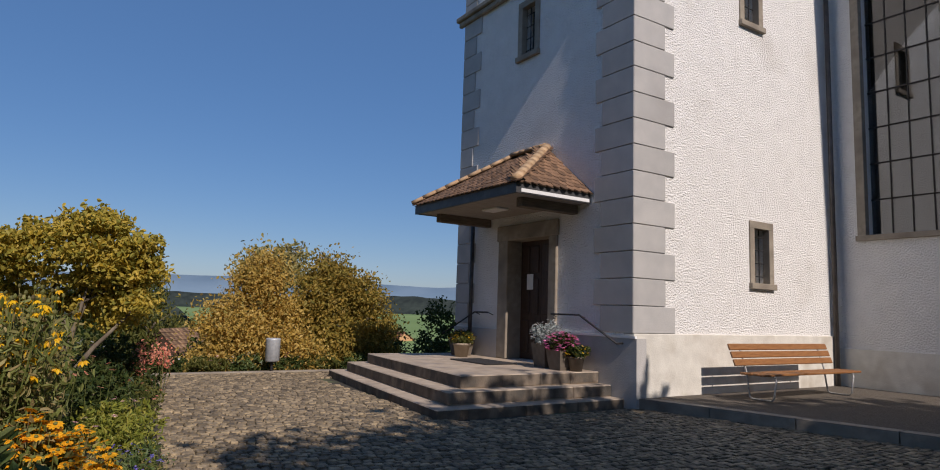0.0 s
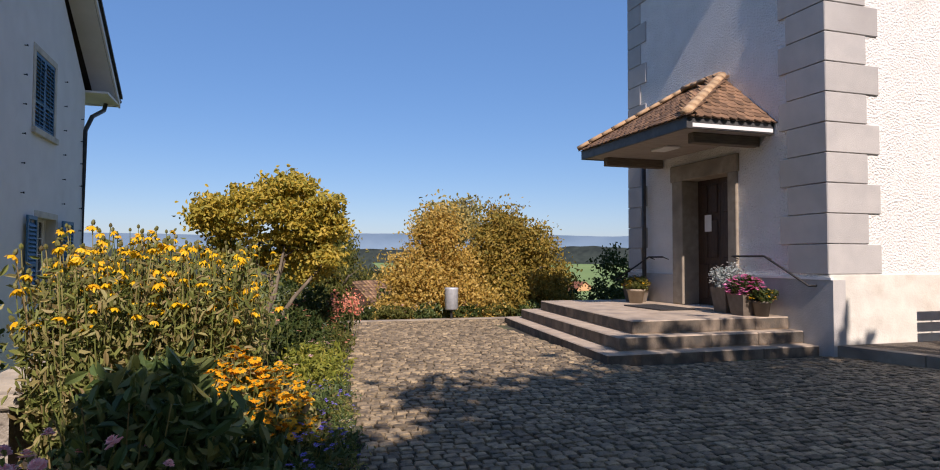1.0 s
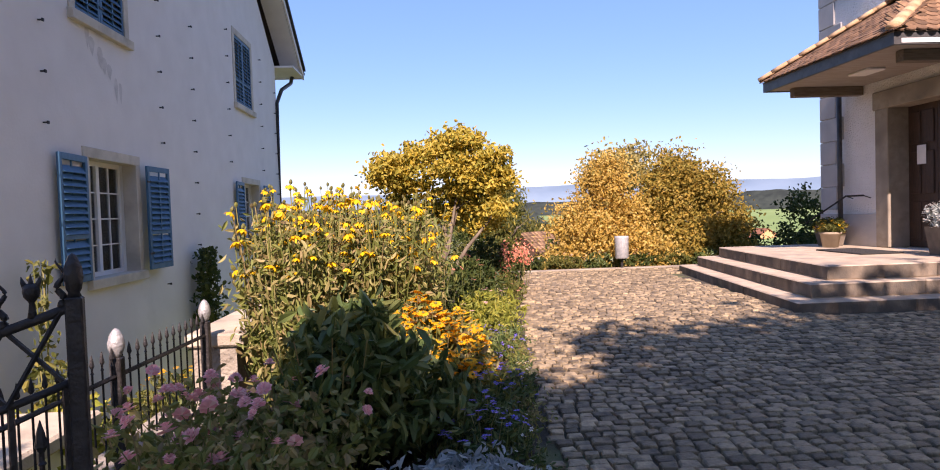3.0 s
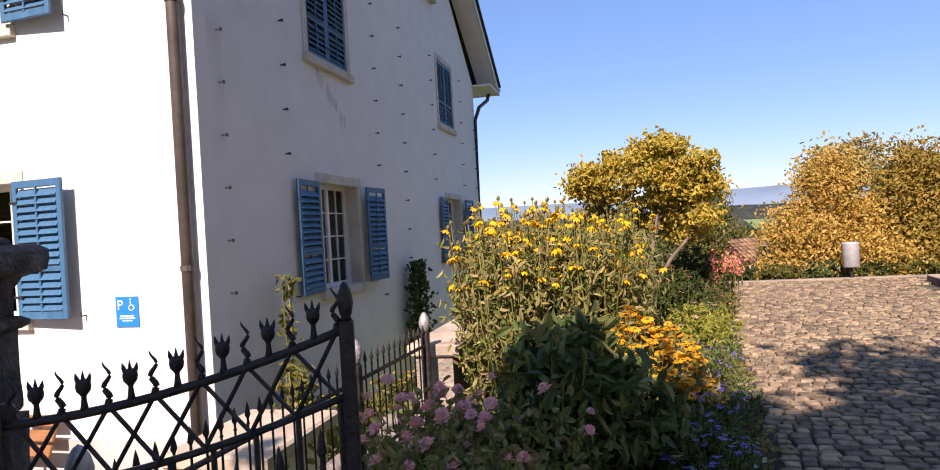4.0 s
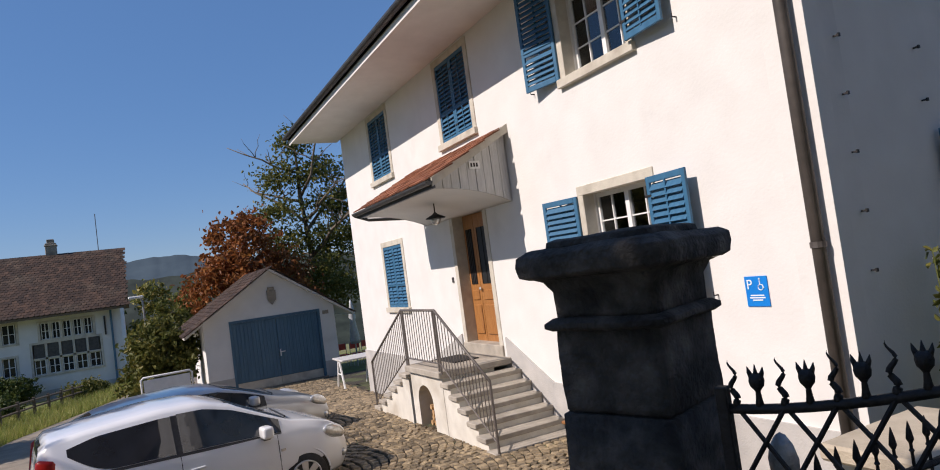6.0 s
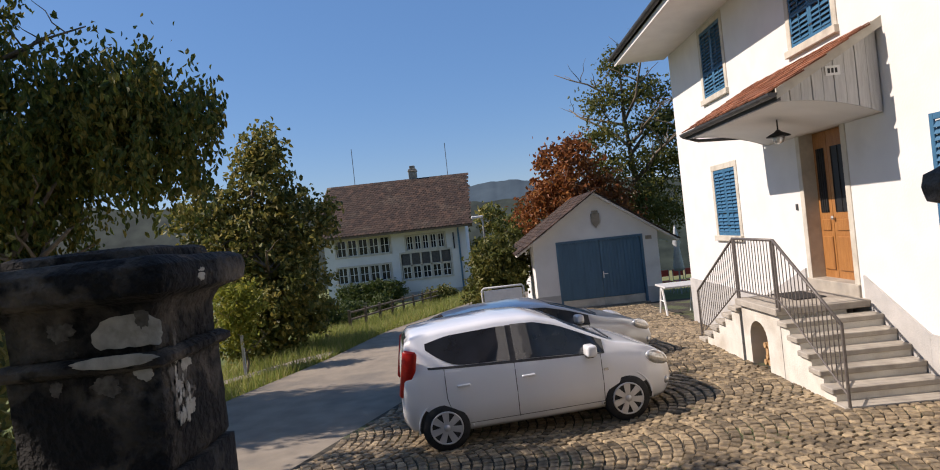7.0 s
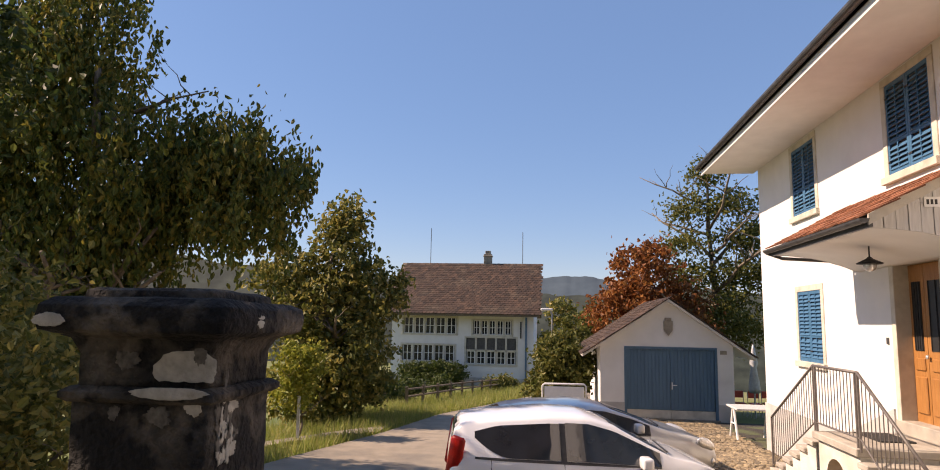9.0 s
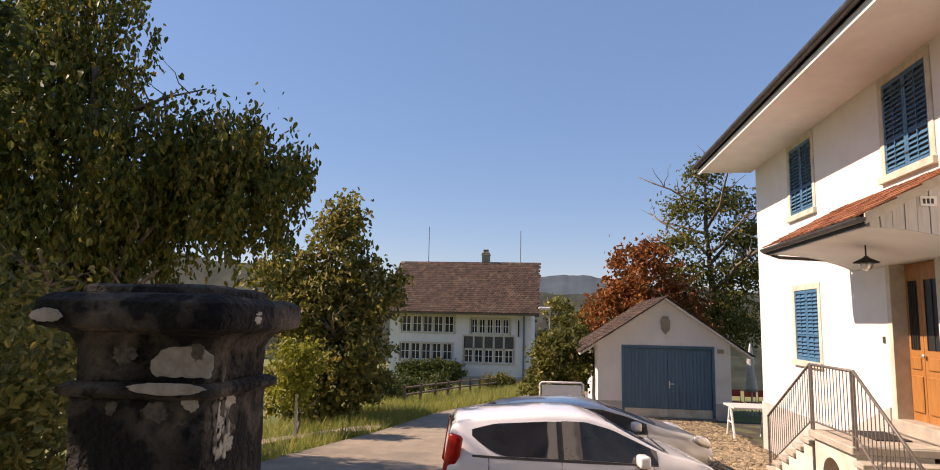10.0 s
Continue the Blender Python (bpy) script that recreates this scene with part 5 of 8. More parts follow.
F = 0.181
lichen(lp, "x", 0.118, TP - 0.180, 0.165, 0.115, F - 0.004, 1, True, 0.45)
lichen(lp, "x", 0.095, TP - 0.232, 0.205, 0.030, F + 0.026, 2, False, 0.5)
lichen(lp, "x", 0.150, TP - 0.262, 0.045, 0.050, F + 0.006, 12, False)
lichen(lp, "x", -0.205, TP - 0.058, 0.085, 0.036, F + 0.075, 3, False, 0.6)
lichen(lp, "x", 0.155, TP - 0.135, 0.032, 0.06, F - 0.001, 9, False, 1.5, M_LICHEN_D)
lichen(lp, "x", -0.04, TP - 0.155, 0.06, 0.05, F - 0.003, 4, False, 1.5, M_LICHEN_D)
lichen(lp, "x", 0.06, TP - 0.29, 0.07, 0.045, F + 0.004, 5, False, 1.5, M_LICHEN_D)
lichen(lp, "x", -0.06, TP - 0.285, 0.03, 0.035, F + 0.004, 15, False, 1.5, M_LICHEN_D)
lichen(lp, "y", 0.06, TP - 0.055, 0.04, 0.035, F + 0.072, 7, False, 1.4)
lrng = random.Random(8)
for k in range(26):
    u, z = 0.085 + lrng.gauss(0, 0.030), TP - 0.345 + lrng.gauss(0, 0.055)
    lichen(lp, "y", u, z, lrng.uniform(0.012, 0.045), lrng.uniform(0.02, 0.07), F + 0.003, 40 + k, False, 2.2, M_LICHEN if k % 3 else M_LICHEN_D)


def tulip(h=0.13):
    bm = bmesh.new()
    lathe(bm, [(0.014, 0), (0.010, 0.022), (0.008, 0.045), (0.012, 0.052), (0.0215, 0.064), (0.0245, 0.08), (0.022, 0.096), (0.012, 0.104)], 12)
    for a in (-1, 0, 1):
        sweep(bm, [(a * 0.014, 0, 0.09), (a * 0.021, 0, 0.108), (a * 0.025, 0, 0.126 + 0.008 * (a == 0))], [0.009, 0.007, 0.001], 6)
    return from_bm("tulip_finial", bm, M_IRON, True)


def flame():
    bm = bmesh.new()
    ts = np.linspace(0, 1, 18)
    sweep(bm, [(0.011 * math.sin(t * 11.5) * min(1, 4 * t), 0, 0.15 * t) for t in ts], [0.001 + 0.012 * (1 - t) ** 0.7 for t in ts], 8)
    return from_bm("flame_finial", bm, M_IRON, True)


def spear():
    bm = bmesh.new()
    lathe(bm, [(0.006, -0.5), (0.006, 0.0), (0.010, 0.005), (0.006, 0.012), (0.006, 0.03), (0.014, 0.045), (0.009, 0.075), (0.001, 0.105)], 6)
    return from_bm("spear_bar", bm, M_IRON)


TULIP, FLAME, SPEAR = tulip(), flame(), spear()
G0, G1 = Vector((-1.82, 1.88, 0)), Vector((-1.0, 2.14, 0))
gl = (G1 - G0).length
gate = thing("iron_gate", Matrix.Translation(G0) @ pose(0, 0, 0.085, 0, 0, math.degrees(math.atan2(G1.y - G0.y, G1.x - G0.x))), "open black wrought-iron gate leaf with tulip and flame finials", "gate")


def gtop(x):
    return 0.915 + 0.185 * (x / gl) ** 1.7


def gmid(x):
    return 0.745 + 0.185 * (x / gl) ** 1.7


xs = np.linspace(0, gl, 14)
part("top_rail", sweep(bmesh.new(), [(x, 0, gtop(x)) for x in xs], 0.0125, 6), M_IRON, gate, smooth=True)
part("middle_rail", sweep(bmesh.new(), [(x, 0, gmid(x)) for x in xs], 0.010, 6), M_IRON, gate, smooth=True)
part("lower_rail", sweep(bmesh.new(), [(x, 0, gmid(x) - 0.20) for x in xs], 0.010, 6), M_IRON, gate, smooth=True)
part("bottom_rail", sweep(bmesh.new(), [(0, 0, 0.08), (gl, 0, 0.08)], 0.012, 6), M_IRON, gate)
part("stile", boxes((-0.015, 0.015, -0.015, 0.015, 0.04, 0.97), bevel=0.003), M_IRON, gate)
part("gate_post", boxes((gl - 0.018, gl + 0.018, -0.018, 0.018, -0.14, 1.12), bevel=0.004), M_IRON, gate)
part("post_finial", lathe(bmesh.new(), [(0.016, 1.12), (0.012, 1.13), (0.016, 1.137), (0.021, 1.165), (0.018, 1.19), (0.008, 1.215), (0.0, 1.22)], 10), M_IRON, gate, smooth=True).matrix_local = Matrix.Translation((gl, 0, 0))
nb = 15
for k in range(nb):
    x = gl * (k + 0.55) / nb
    piece("tulip_finial" if k % 2 else "flame_finial", TULIP if k % 2 else FLAME, gate, Matrix.Translation((x, 0, gtop(x) + 0.008)) @ Matrix.Scale(0.74, 4))
    if k < nb - 1:
        xb = gl * (k + 1.55) / nb
    for d in (2,):
        xb = x + gl * d / nb
        if k % 2 == 0:
            if xb < gl:
                part("lattice_bar", sweep(bmesh.new(), [(x, 0.006, gtop(x)), (xb, 0.006, gmid(xb))], 0.006, 5), M_IRON, gate)
            if x - gl * d / nb > 0:
                part("lattice_bar", sweep(bmesh.new(), [(x, -0.006, gtop(x)), (x - gl * d / nb, -0.006, gmid(x - gl * d / nb))], 0.006, 5), M_IRON, gate)
for k in range(16):
    x = gl * (k + 0.5) / 16
    if k % 2:
        part("bar", sweep(bmesh.new(), [(x, 0, 0.08), (x, 0, gmid(x))], 0.008, 5), M_IRON, gate)
    else:
        piece("spear_bar", SPEAR, gate, Matrix.Translation((x, 0, gmid(x) - 0.16)))

fence = thing("iron_fence", Matrix.Translation((-2.0, 4.0, 0)), "low black iron fence with spear tops and pinecone posts", "fence")
FA, FB = Vector((-2.02, 2.3, -0.05)), Vector((-1.86, 5.38, -0.05))
fl = (FB - FA).length
for z in (0.10, 0.60):
    put_at(part("rail", sweep(bmesh.new(), [FA + Vector((0, 0, z)), FB + Vector((0, 0, z))], 0.013, 6), M_IRON, fence), Matrix())
nf = 34
inv = world_of(fence).inverted()
for k in range(nf):
    p = FA.lerp(FB, (k + 0.5) / nf)
    piece("spear_bar", SPEAR, fence, inv @ Matrix.Translation(p + Vector((0, 0, 0.66 + 0.0))))
for t in (0.0, 0.62, 1.0):
    p = FA.lerp(FB, t)
    put_at(part("post", boxes((p.x - 0.03, p.x + 0.03, p.y - 0.03, p.y + 0.03, -0.2, 0.65), bevel=0.005), M_IRON, fence), Matrix())
    put_at(part("pinecone_finial", lathe(bmesh.new(), [(0.02, 0.70), (0.028, 0.715), (0.042, 0.75), (0.044, 0.78), (0.034, 0.82), (0.016, 0.85), (0.0, 0.86)], 12), M_SILVER, fence, "silvered pinecone finial", True), Matrix.Translation((p.x, p.y, -0.05)))

# retaining wall below the fence and on towards the house
rw = tagged(put_at(part("retaining_wall", boxes((-2.25, -1.72, 2.2, 5.5, -1.6, -0.02)), M_RUBBLE), Matrix()), "old rubble retaining wall under the fence", "wall", kind="structure")
rw2 = tagged(put_at(part("garden_wall", boxes((-2.02, -1.70, 5.56, 14.9, -1.6, 0.43)), M_RUBBLE), Matrix()), "old rubble garden wall beside the flower bed", "wall", kind="structure")
for k in range(6):
    ya = 5.52 + k * 1.56
    cp = part("coping_stone", boxes((-2.07, -1.64, ya, ya + 1.545, 0.43, 0.53), bevel=0.015), M_CAP, rw2)
slab = thing("stone_trough", Matrix.Translation((-3.2, 4.9, -0.6)), "pale stone slab on a whitewashed block by the house corner", "stone block")
part("slab", boxes((-0.22, 0.58, -0.6, 0.5, 0.53, 0.64), bevel=0.02), M_CAP, slab)
part("block", boxes((-0.14, 0.50, -0.5, 0.4, -1.0, 0.53)), M_HOUSE, slab)
tagged(put_at(part("south_wall", boxes((-2.9, -2.5, -9.0, -0.6, -2.2, 0.55)), M_RUBBLE), Matrix()), "old rubble boundary wall beyond the pillar", "wall", kind="structure")
gs = thing("gate_steps", Matrix.Translation((-2.6, 0.7, -0.6)), "worn stone steps down through the gate", "steps")
for k in range(6):
    put_at(part("step_stone", boxes((-2.6 - 0.33 * k, -2.27 - 0.33 * k, -0.05, 1.45, -1.6, -0.05 - 0.19 * k), bevel=0.012), M_STEP, gs), Matrix())

# small wooden seat by the house wall
bench(pose(-6.45, 5.2, west_z(-6.45, 5.2), 0, 0, 0), "brown wooden garden bench against the house wall", M_SLATWOOD, 1.7)

# ---- garage ----
GX, GY0, GY1, GB = -22.35, 2.25, 6.35, -1.62
garage = thing("garage", Matrix.Translation((GX - 2.5, 4.35, GB)), "small white gabled garage with blue double doors", "garage")
G_F = pose(GX, 0, 0, 0, 0, 90)
put_at(part("wall", holed(bmesh.new(), GY0, GY1, GB, 0.78, [(3.06, 5.8, GB + 0.1, 0.64)], 0.3), M_HOUSE, garage), G_F)
put_at(part("gable", prism(bmesh.new(), [(GY0, 0.78), (GY1, 0.78), (GY1, 0.80), (4.38, 2.12), (GY0, 0.80)], 0.3, "xz"), M_HOUSE, garage), G_F)
put_at(part("wall", boxes((GX - 5.2, GX - 0.31, GY0, GY0 + 0.3, GB, 0.78), (GX - 5.2, GX - 0.31, GY1 - 0.3, GY1, GB, 0.78), (GX - 5.5, GX - 5.2, GY0, GY1, GB, 0.78)), M_HOUSE, garage), Matrix())
put_at(part("plinth", boxes((GY0 - 0.02, 3.0, -0.02, 0.1, GB - 0.2, -1.05), (5.86, GY1 + 0.02, -0.02, 0.1, GB - 0.2, -1.05)), M_PLINTH, garage), G_F)
put_at(part("door_frame", boxes((3.0, 3.08, -0.02, 0.12, GB + 0.05, 0.70), (5.78, 5.86, -0.02, 0.12, GB + 0.05, 0.70), (3.0, 5.86, -0.022, 0.12, 0.62, 0.702)), M_GBLUE, garage), G_F)
for a, b in ((3.085, 4.425), (4.435, 5.775)):
    gd = put_at(part("door_leaf", boxes((a, b, 0.05, 0.09, GB + 0.36, 0.615)), M_GBLUE, garage, "dark blue boarded garage door leaf"), G_F)
    n = 12
    for k in range(n):
        xa = a + (b - a) * k / n
        part("board", boxes((xa + 0.006, xa + (b - a) / n - 0.006, 0.038, 0.052, GB + 0.37, 0.61), bevel=0.003), M_GBLUE, gd)
    part("kick_board", boxes((a, b, 0.045, 0.09, GB + 0.1, GB + 0.352)), M_SURR, gd, "bare lower board")
part("handle", boxes((4.46, 4.49, 0.0, 0.04, -0.62, -0.40), (4.46, 4.62, -0.01, 0.012, -0.50, -0.475)), M_WHITE, gd)
put_at(part("sill", boxes((2.95, 5.9, -0.06, 0.3, GB - 0.1, GB + 0.1)), M_OLDSURR, garage), G_F)
RX0, RX1 = GX - 5.7, GX + 0.28
ZE, ZR, YE0, YE1, YC = 0.42, 2.2, 1.68, 6.95, 4.38
bm = prism(bmesh.new(), [(YE0, ZE - 0.07), (YC, ZR - 0.07), (YE1, ZE - 0.07), (YE1, ZE), (YC, ZR), (YE0, ZE)], RX1 - RX0, "yz", RX0)
put_at(part("roof_deck", bm, M_SOFFIT, garage), Matrix())
GT = tile_mesh("tile", 0.19, 0.36, 0.025, M_TILE_S)
tile_face(garage, GT, (RX0, YE0 - 0.03, ZE), (RX1, YE0 - 0.03, ZE), (RX0, YC, ZR + 0.02), (RX1, YC, ZR + 0.02), 0.2, 0.19, joined=M_TILE_S, seed=12)
tile_face(garage, GT, (RX1, YE1 + 0.03, ZE), (RX0, YE1 + 0.03, ZE), (RX1, YC, ZR + 0.02), (RX0, YC, ZR + 0.02), 0.2, 0.19, joined=M_TILE_S, seed=13)
crest = tagged(put_at(part("stone_crest", prism(bmesh.new(), [(-0.14, 0.2), (0.14, 0.2), (0.13, -0.1), (0.0, -0.27), (-0.13, -0.1)], 0.07, "xz"), M_OLDSURR), G_F @ Matrix.Translation((4.38, -0.07, 1.32))), "small carved reddish stone shield on the garage gable", "carving")
part("crest_top", boxes((-0.1, 0.1, 0.0, 0.07, 0.2, 0.3), bevel=0.01), M_OLDSURR, crest)
tagged(put_at(part("number_plate", boxes((5.95, 6.15, -0.02, -0.002, 0.5, 0.62)), M_OLDSURR), G_F), "small dark plate on the garage wall", "plate")

# ---- the long farmhouse down the lane ----
fh = thing("farmhouse", Matrix.Translation((-49, -5, -2.9)), "long white farmhouse with rows of windows and tiled roof", "house")
F_F = pose(-45, 0, 0, 0, 0, 90)
rows_f = [(-9.4, -5.7, 0.5, 1.6, 5), (-4.6, -1.95, 0.5, 1.45, 5), (-9.45, -5.8, -1.33, -0.25, 5), (-5.05, -1.65, -1.45, 0.3, 5)]
put_at(part("wall", holed(bmesh.new(), -10.2, -0.5, -3.6, 1.9, [r[:4] for r in rows_f], 0.4), M_HOUSE, fh), F_F)
put_at(part("wall", prism(bmesh.new(), [(-45.41, -4), (-55, -4), (-55, 2.2), (-50.2, 5.4), (-45.41, 2.2)], 0.4, "xz", -0.9), M_HOUSE, fh), Matrix())
put_at(part("wall", prism(bmesh.new(), [(-45.41, -4), (-55, -4), (-55, 2.2), (-50.2, 5.4), (-45.41, 2.2)], 0.4, "xz", -10.2), M_HOUSE, fh), Matrix())
put_at(part("room", boxes((-54, -46.5, -9.7, -1.0, -3.5, 1.8)), M_ROOM, fh), Matrix())
put_at(part("plinth", boxes((-10.22, -0.48, -0.03, 0.05, -3.6, -2.35)), M_PLINTH, fh), F_F)
for a, b, z0, z1, n in rows_f:
    wdw = put_at(part("window", boxes((a - 0.1, b + 0.1, -0.034, 0.1, z1 - 0.02, z1 + 0.1), (a - 0.1, b + 0.1, -0.05, 0.1, z0 - 0.1, z0 + 0.02), (a - 0.1, a + 0.02, -0.03, 0.1, z0, z1), (b - 0.02, b + 0.1, -0.03, 0.1, z0, z1)), M_SURR, fh), F_F)
    w = (b - a) / n
    for k in range(n):
        x = a + k * w
        if k:
            part("mullion", boxes((x - 0.06, x + 0.06, -0.02, 0.12, z0, z1)), M_SURR, wdw)
        h0 = z0
        tall = z1 - z0 > 1.5
        if tall:
            zm = z0 + 0.9
            part("blind", boxes((x + 0.08, x + w - 0.08, 0.05, 0.07, zm + 0.05, z1 - 0.03)), M_GUTTER, wdw, "dark roller blind")
            part("rail", boxes((x, x + w, -0.02, 0.12, zm - 0.05, zm + 0.05)), M_SURR, wdw)
        zt = z0 + 0.85 if tall else z1
        part("casement", boxes((x + 0.07, x + 0.11, 0.06, 0.1, z0, zt), (x + w - 0.11, x + w - 0.07, 0.06, 0.1, z0, zt), (x + w / 2 - 0.025, x + w / 2 + 0.025, 0.06, 0.1, z0, zt), (x + 0.11, x + w - 0.11, 0.062, 0.098, z0, z0 + 0.04), (x + 0.11, x + w - 0.11, 0.062, 0.098, zt - 0.04, zt), (x + 0.11, x + w - 0.11, 0.064, 0.096, (z0 + zt) / 2 - 0.015, (z0 + zt) / 2 + 0.015)), M_WHITE, wdw)
        part("pane", boxes((x + 0.09, x + w - 0.09, 0.075, 0.08, z0, zt)), M_DARKPANE, wdw)
bm = prism(bmesh.new(), [(-44.2, 1.72), (-50.2, 5.15 + 0.5), (-56.2, 1.72), (-56.2, 1.85), (-50.2, 5.28 + 0.5), (-44.2, 1.85)], 10.6, "xz", -10.75)
put_at(part("roof_deck", bm, M_BEAM, fh), Matrix())
FT = tile_mesh("tile", 0.24, 0.42, 0.03, M_TILE_S)
tile_face(fh, FT, (-44.15, -10.8, 1.86), (-44.15, -0.1, 1.86), (-50.2, -10.4, 5.8), (-50.2, -0.1, 5.8), 0.25, 0.27, joined=M_TILE_S, seed=21)
put_at(part("chimney", boxes((-50.6, -50.0, -4.45, -3.85, 5.4, 6.5), (-50.65, -49.95, -4.5, -3.8, 6.3, 6.38), (-50.5, -50.1, -4.35, -3.95, 6.5, 6.75), bevel=0.02), M_OLDSURR, fh), Matrix())
for y, h in ((-8.6, 8.5), (-1.5, 8.2)):
    put_at(part("lightning_rod", sweep(bmesh.new(), [(-50.2, y, 5.5), (-50.2, y, h)], 0.025, 5), M_RAIL, fh), Matrix())
put_at(part("drainpipe", sweep(bmesh.new(), [(-44.9, -1.0, 1.7), (-44.9, -1.0, -2.7)], 0.06, 8), M_GBLUE, fh), Matrix())
tagged(put_at(part("wall_iron", sweep(bmesh.new(), [(-44.93, -1.35, 1.4), (-44.93, -1.35, 0.3)], 0.05, 5), M_IRON), Matrix()), "black iron ornament on the farmhouse wall", "ornament")

# ---- far distance ----
def ridge_hill(name, pts, base, material, label, depth=300, rough=1.0, seed=1):
    """A long hill: pts of x, y and height along its crest."""
    rng = np.random.default_rng(seed)
    n = 160
    d = np.linspace(0, 1, n)
    px, py, pz = (np.interp(d, np.linspace(0, 1, len(pts)), [p[k] for p in pts]) for k in range(3))
    wob = sum(rng.normal() * np.sin(d * f * 6.28 + rng.uniform(0, 6)) / f ** 0.8 for f in (2, 3, 5, 8, 13, 21, 34, 55))
    pz = pz * (1 + 0.05 * rough * wob)
    v, f = [], []
    for i in range(n):
        r = math.hypot(px[i], py[i])
        ux, uy = px[i] / r, py[i] / r
        for s, k in ((-depth, 0.0), (-depth * 0.5, 0.45), (0, 1.0), (depth, 0.0)):
            v.append((px[i] + ux * s, py[i] + uy * s, base + (pz[i] - base) * k))
    for i in range(n - 1):
        for k in range(3):
            a = i * 4 + k
            f.append((a, a + 1, a + 5, a + 4))
    return tagged(quads(name, v, f, material, smooth=True), label, "hills", kind="structure")


ridge_hill("backdrop_hills_north", [(-2600, 2400, 105), (-1200, 3000, 120), (0, 3300, 108), (900, 3200, 120), (1800, 2800, 135), (2600, 2000, 140)], -60, M_HILL, "wooded hills across the valley, painted in haze blue", 500, 1.6, 3)
ridge_hill("backdrop_hills_west", [(-1300, -1300, 60), (-1500, -600, 60), (-1600, -150, 95), (-1600, 40, 112), (-1550, 160, 100), (-1400, 600, 50), (-900, 1300, 40)], -60, M_HILLW, "wooded hills behind the farmhouse, painted in darker haze blue", 350, 1.4, 5)
ridge_hill("backdrop_woods_north", [(-260, 620, 10), (60, 700, 9), (230, 640, 11), (330, 560, 12), (480, 420, 9)], -24, M_FOREST, "dark line of far woods in the valley", 60, 3.0, 9)
ridge_hill("backdrop_woods_west", [(-300, -330, 38), (-350, -140, 29), (-375, -50, 24), (-380, 10, 18), (-370, 90, 20), (-330, 240, 14)], -30, M_FOREST, "dark wooded slope behind the farmhouse", 70, 3.5, 11)
draped("far_field", M_FIELD, line_pts([(40, 200), (70, 380), (100, 640)], 12), line_pts([(140, 150), (250, 300), (400, 480)], 12), 0.4, "bright green far meadow", "field", 6, lambda x, y: ground_z(x, y) + 13.5 * smooth01((math.hypot(x, y) - 170) / 480))


def far_house(x, y, w, d, h, turn, wallm, label):
    z = ground_z(x, y)
    t = thing("far_house", pose(x, y, z - 0.5, 0, 0, turn), label, "house")
    part("wall", prism(bmesh.new(), [(-w / 2, 0), (w / 2, 0), (w / 2, h), (0, h + w * 0.28), (-w / 2, h)], d, "xz", -d / 2), wallm, t)
    bm = prism(bmesh.new(), [(-w / 2 - 0.5, h - 0.3), (0, h + w * 0.30), (w / 2 + 0.5, h - 0.3), (w / 2 + 0.5, h), (0, h + w * 0.30 + 0.3), (-w / 2 - 0.5, h)], d + 1, "xz", -d / 2 - 0.5)
    part("roof", bm, M_REDTILE, t)
    for k in range(3):
        part("window", boxes((-w / 2 + w * (k + 0.3) / 3, -w / 2 + w * (k + 0.7) / 3, -d / 2 - 0.05, -d / 2 + 0.05, h * 0.5, h * 0.8)), M_BLACK, t)


far_house(143, 284, 13, 12, 4, 15, M_ORANGE, "orange rendered house in the valley")
far_house(124, 275, 9, 9, 4, -10, M_HOUSE, "white house in the valley")
far_house(-62, 9, 7, 9, 3.0, 90, M_HOUSE, "low house with a red roof beyond the lane")
shed = thing("garden_shed", pose(2.75, 19.4, ground_z(2.75, 19.4), 0, 0, -40), "small shed with an old tiled roof below the yard", "shed")
part("wall", boxes((-0.8, 0.8, -0.8, 0.8, -0.4, 1.35)), M_BEAM, shed)
shed_roof = part("roof", prism(bmesh.new(), [(-1.0, 1.22), (0, 2.1), (1.0, 1.22)], 2.0, "xz", -1.0), M_TILE_S, shed)
course = from_bm("tile", boxes((-0.045, 0.12, -0.098, 0.098, 0.0, 0.018), bevel=0.004), M_TILE)
for k in range(9):
    for j in range(10):
        tile = new("tile", course)
        tile.parent = shed_roof
        tile.matrix_local = Matrix.Translation((0.05 + 0.105 * k, -0.9 + 0.2 * j, 2.075 - 0.0925 * k)) @ Matrix.Rotation(radians(36.5 + 1.5 * math.sin(7 * k + 5 * j)), 4, 'Y')

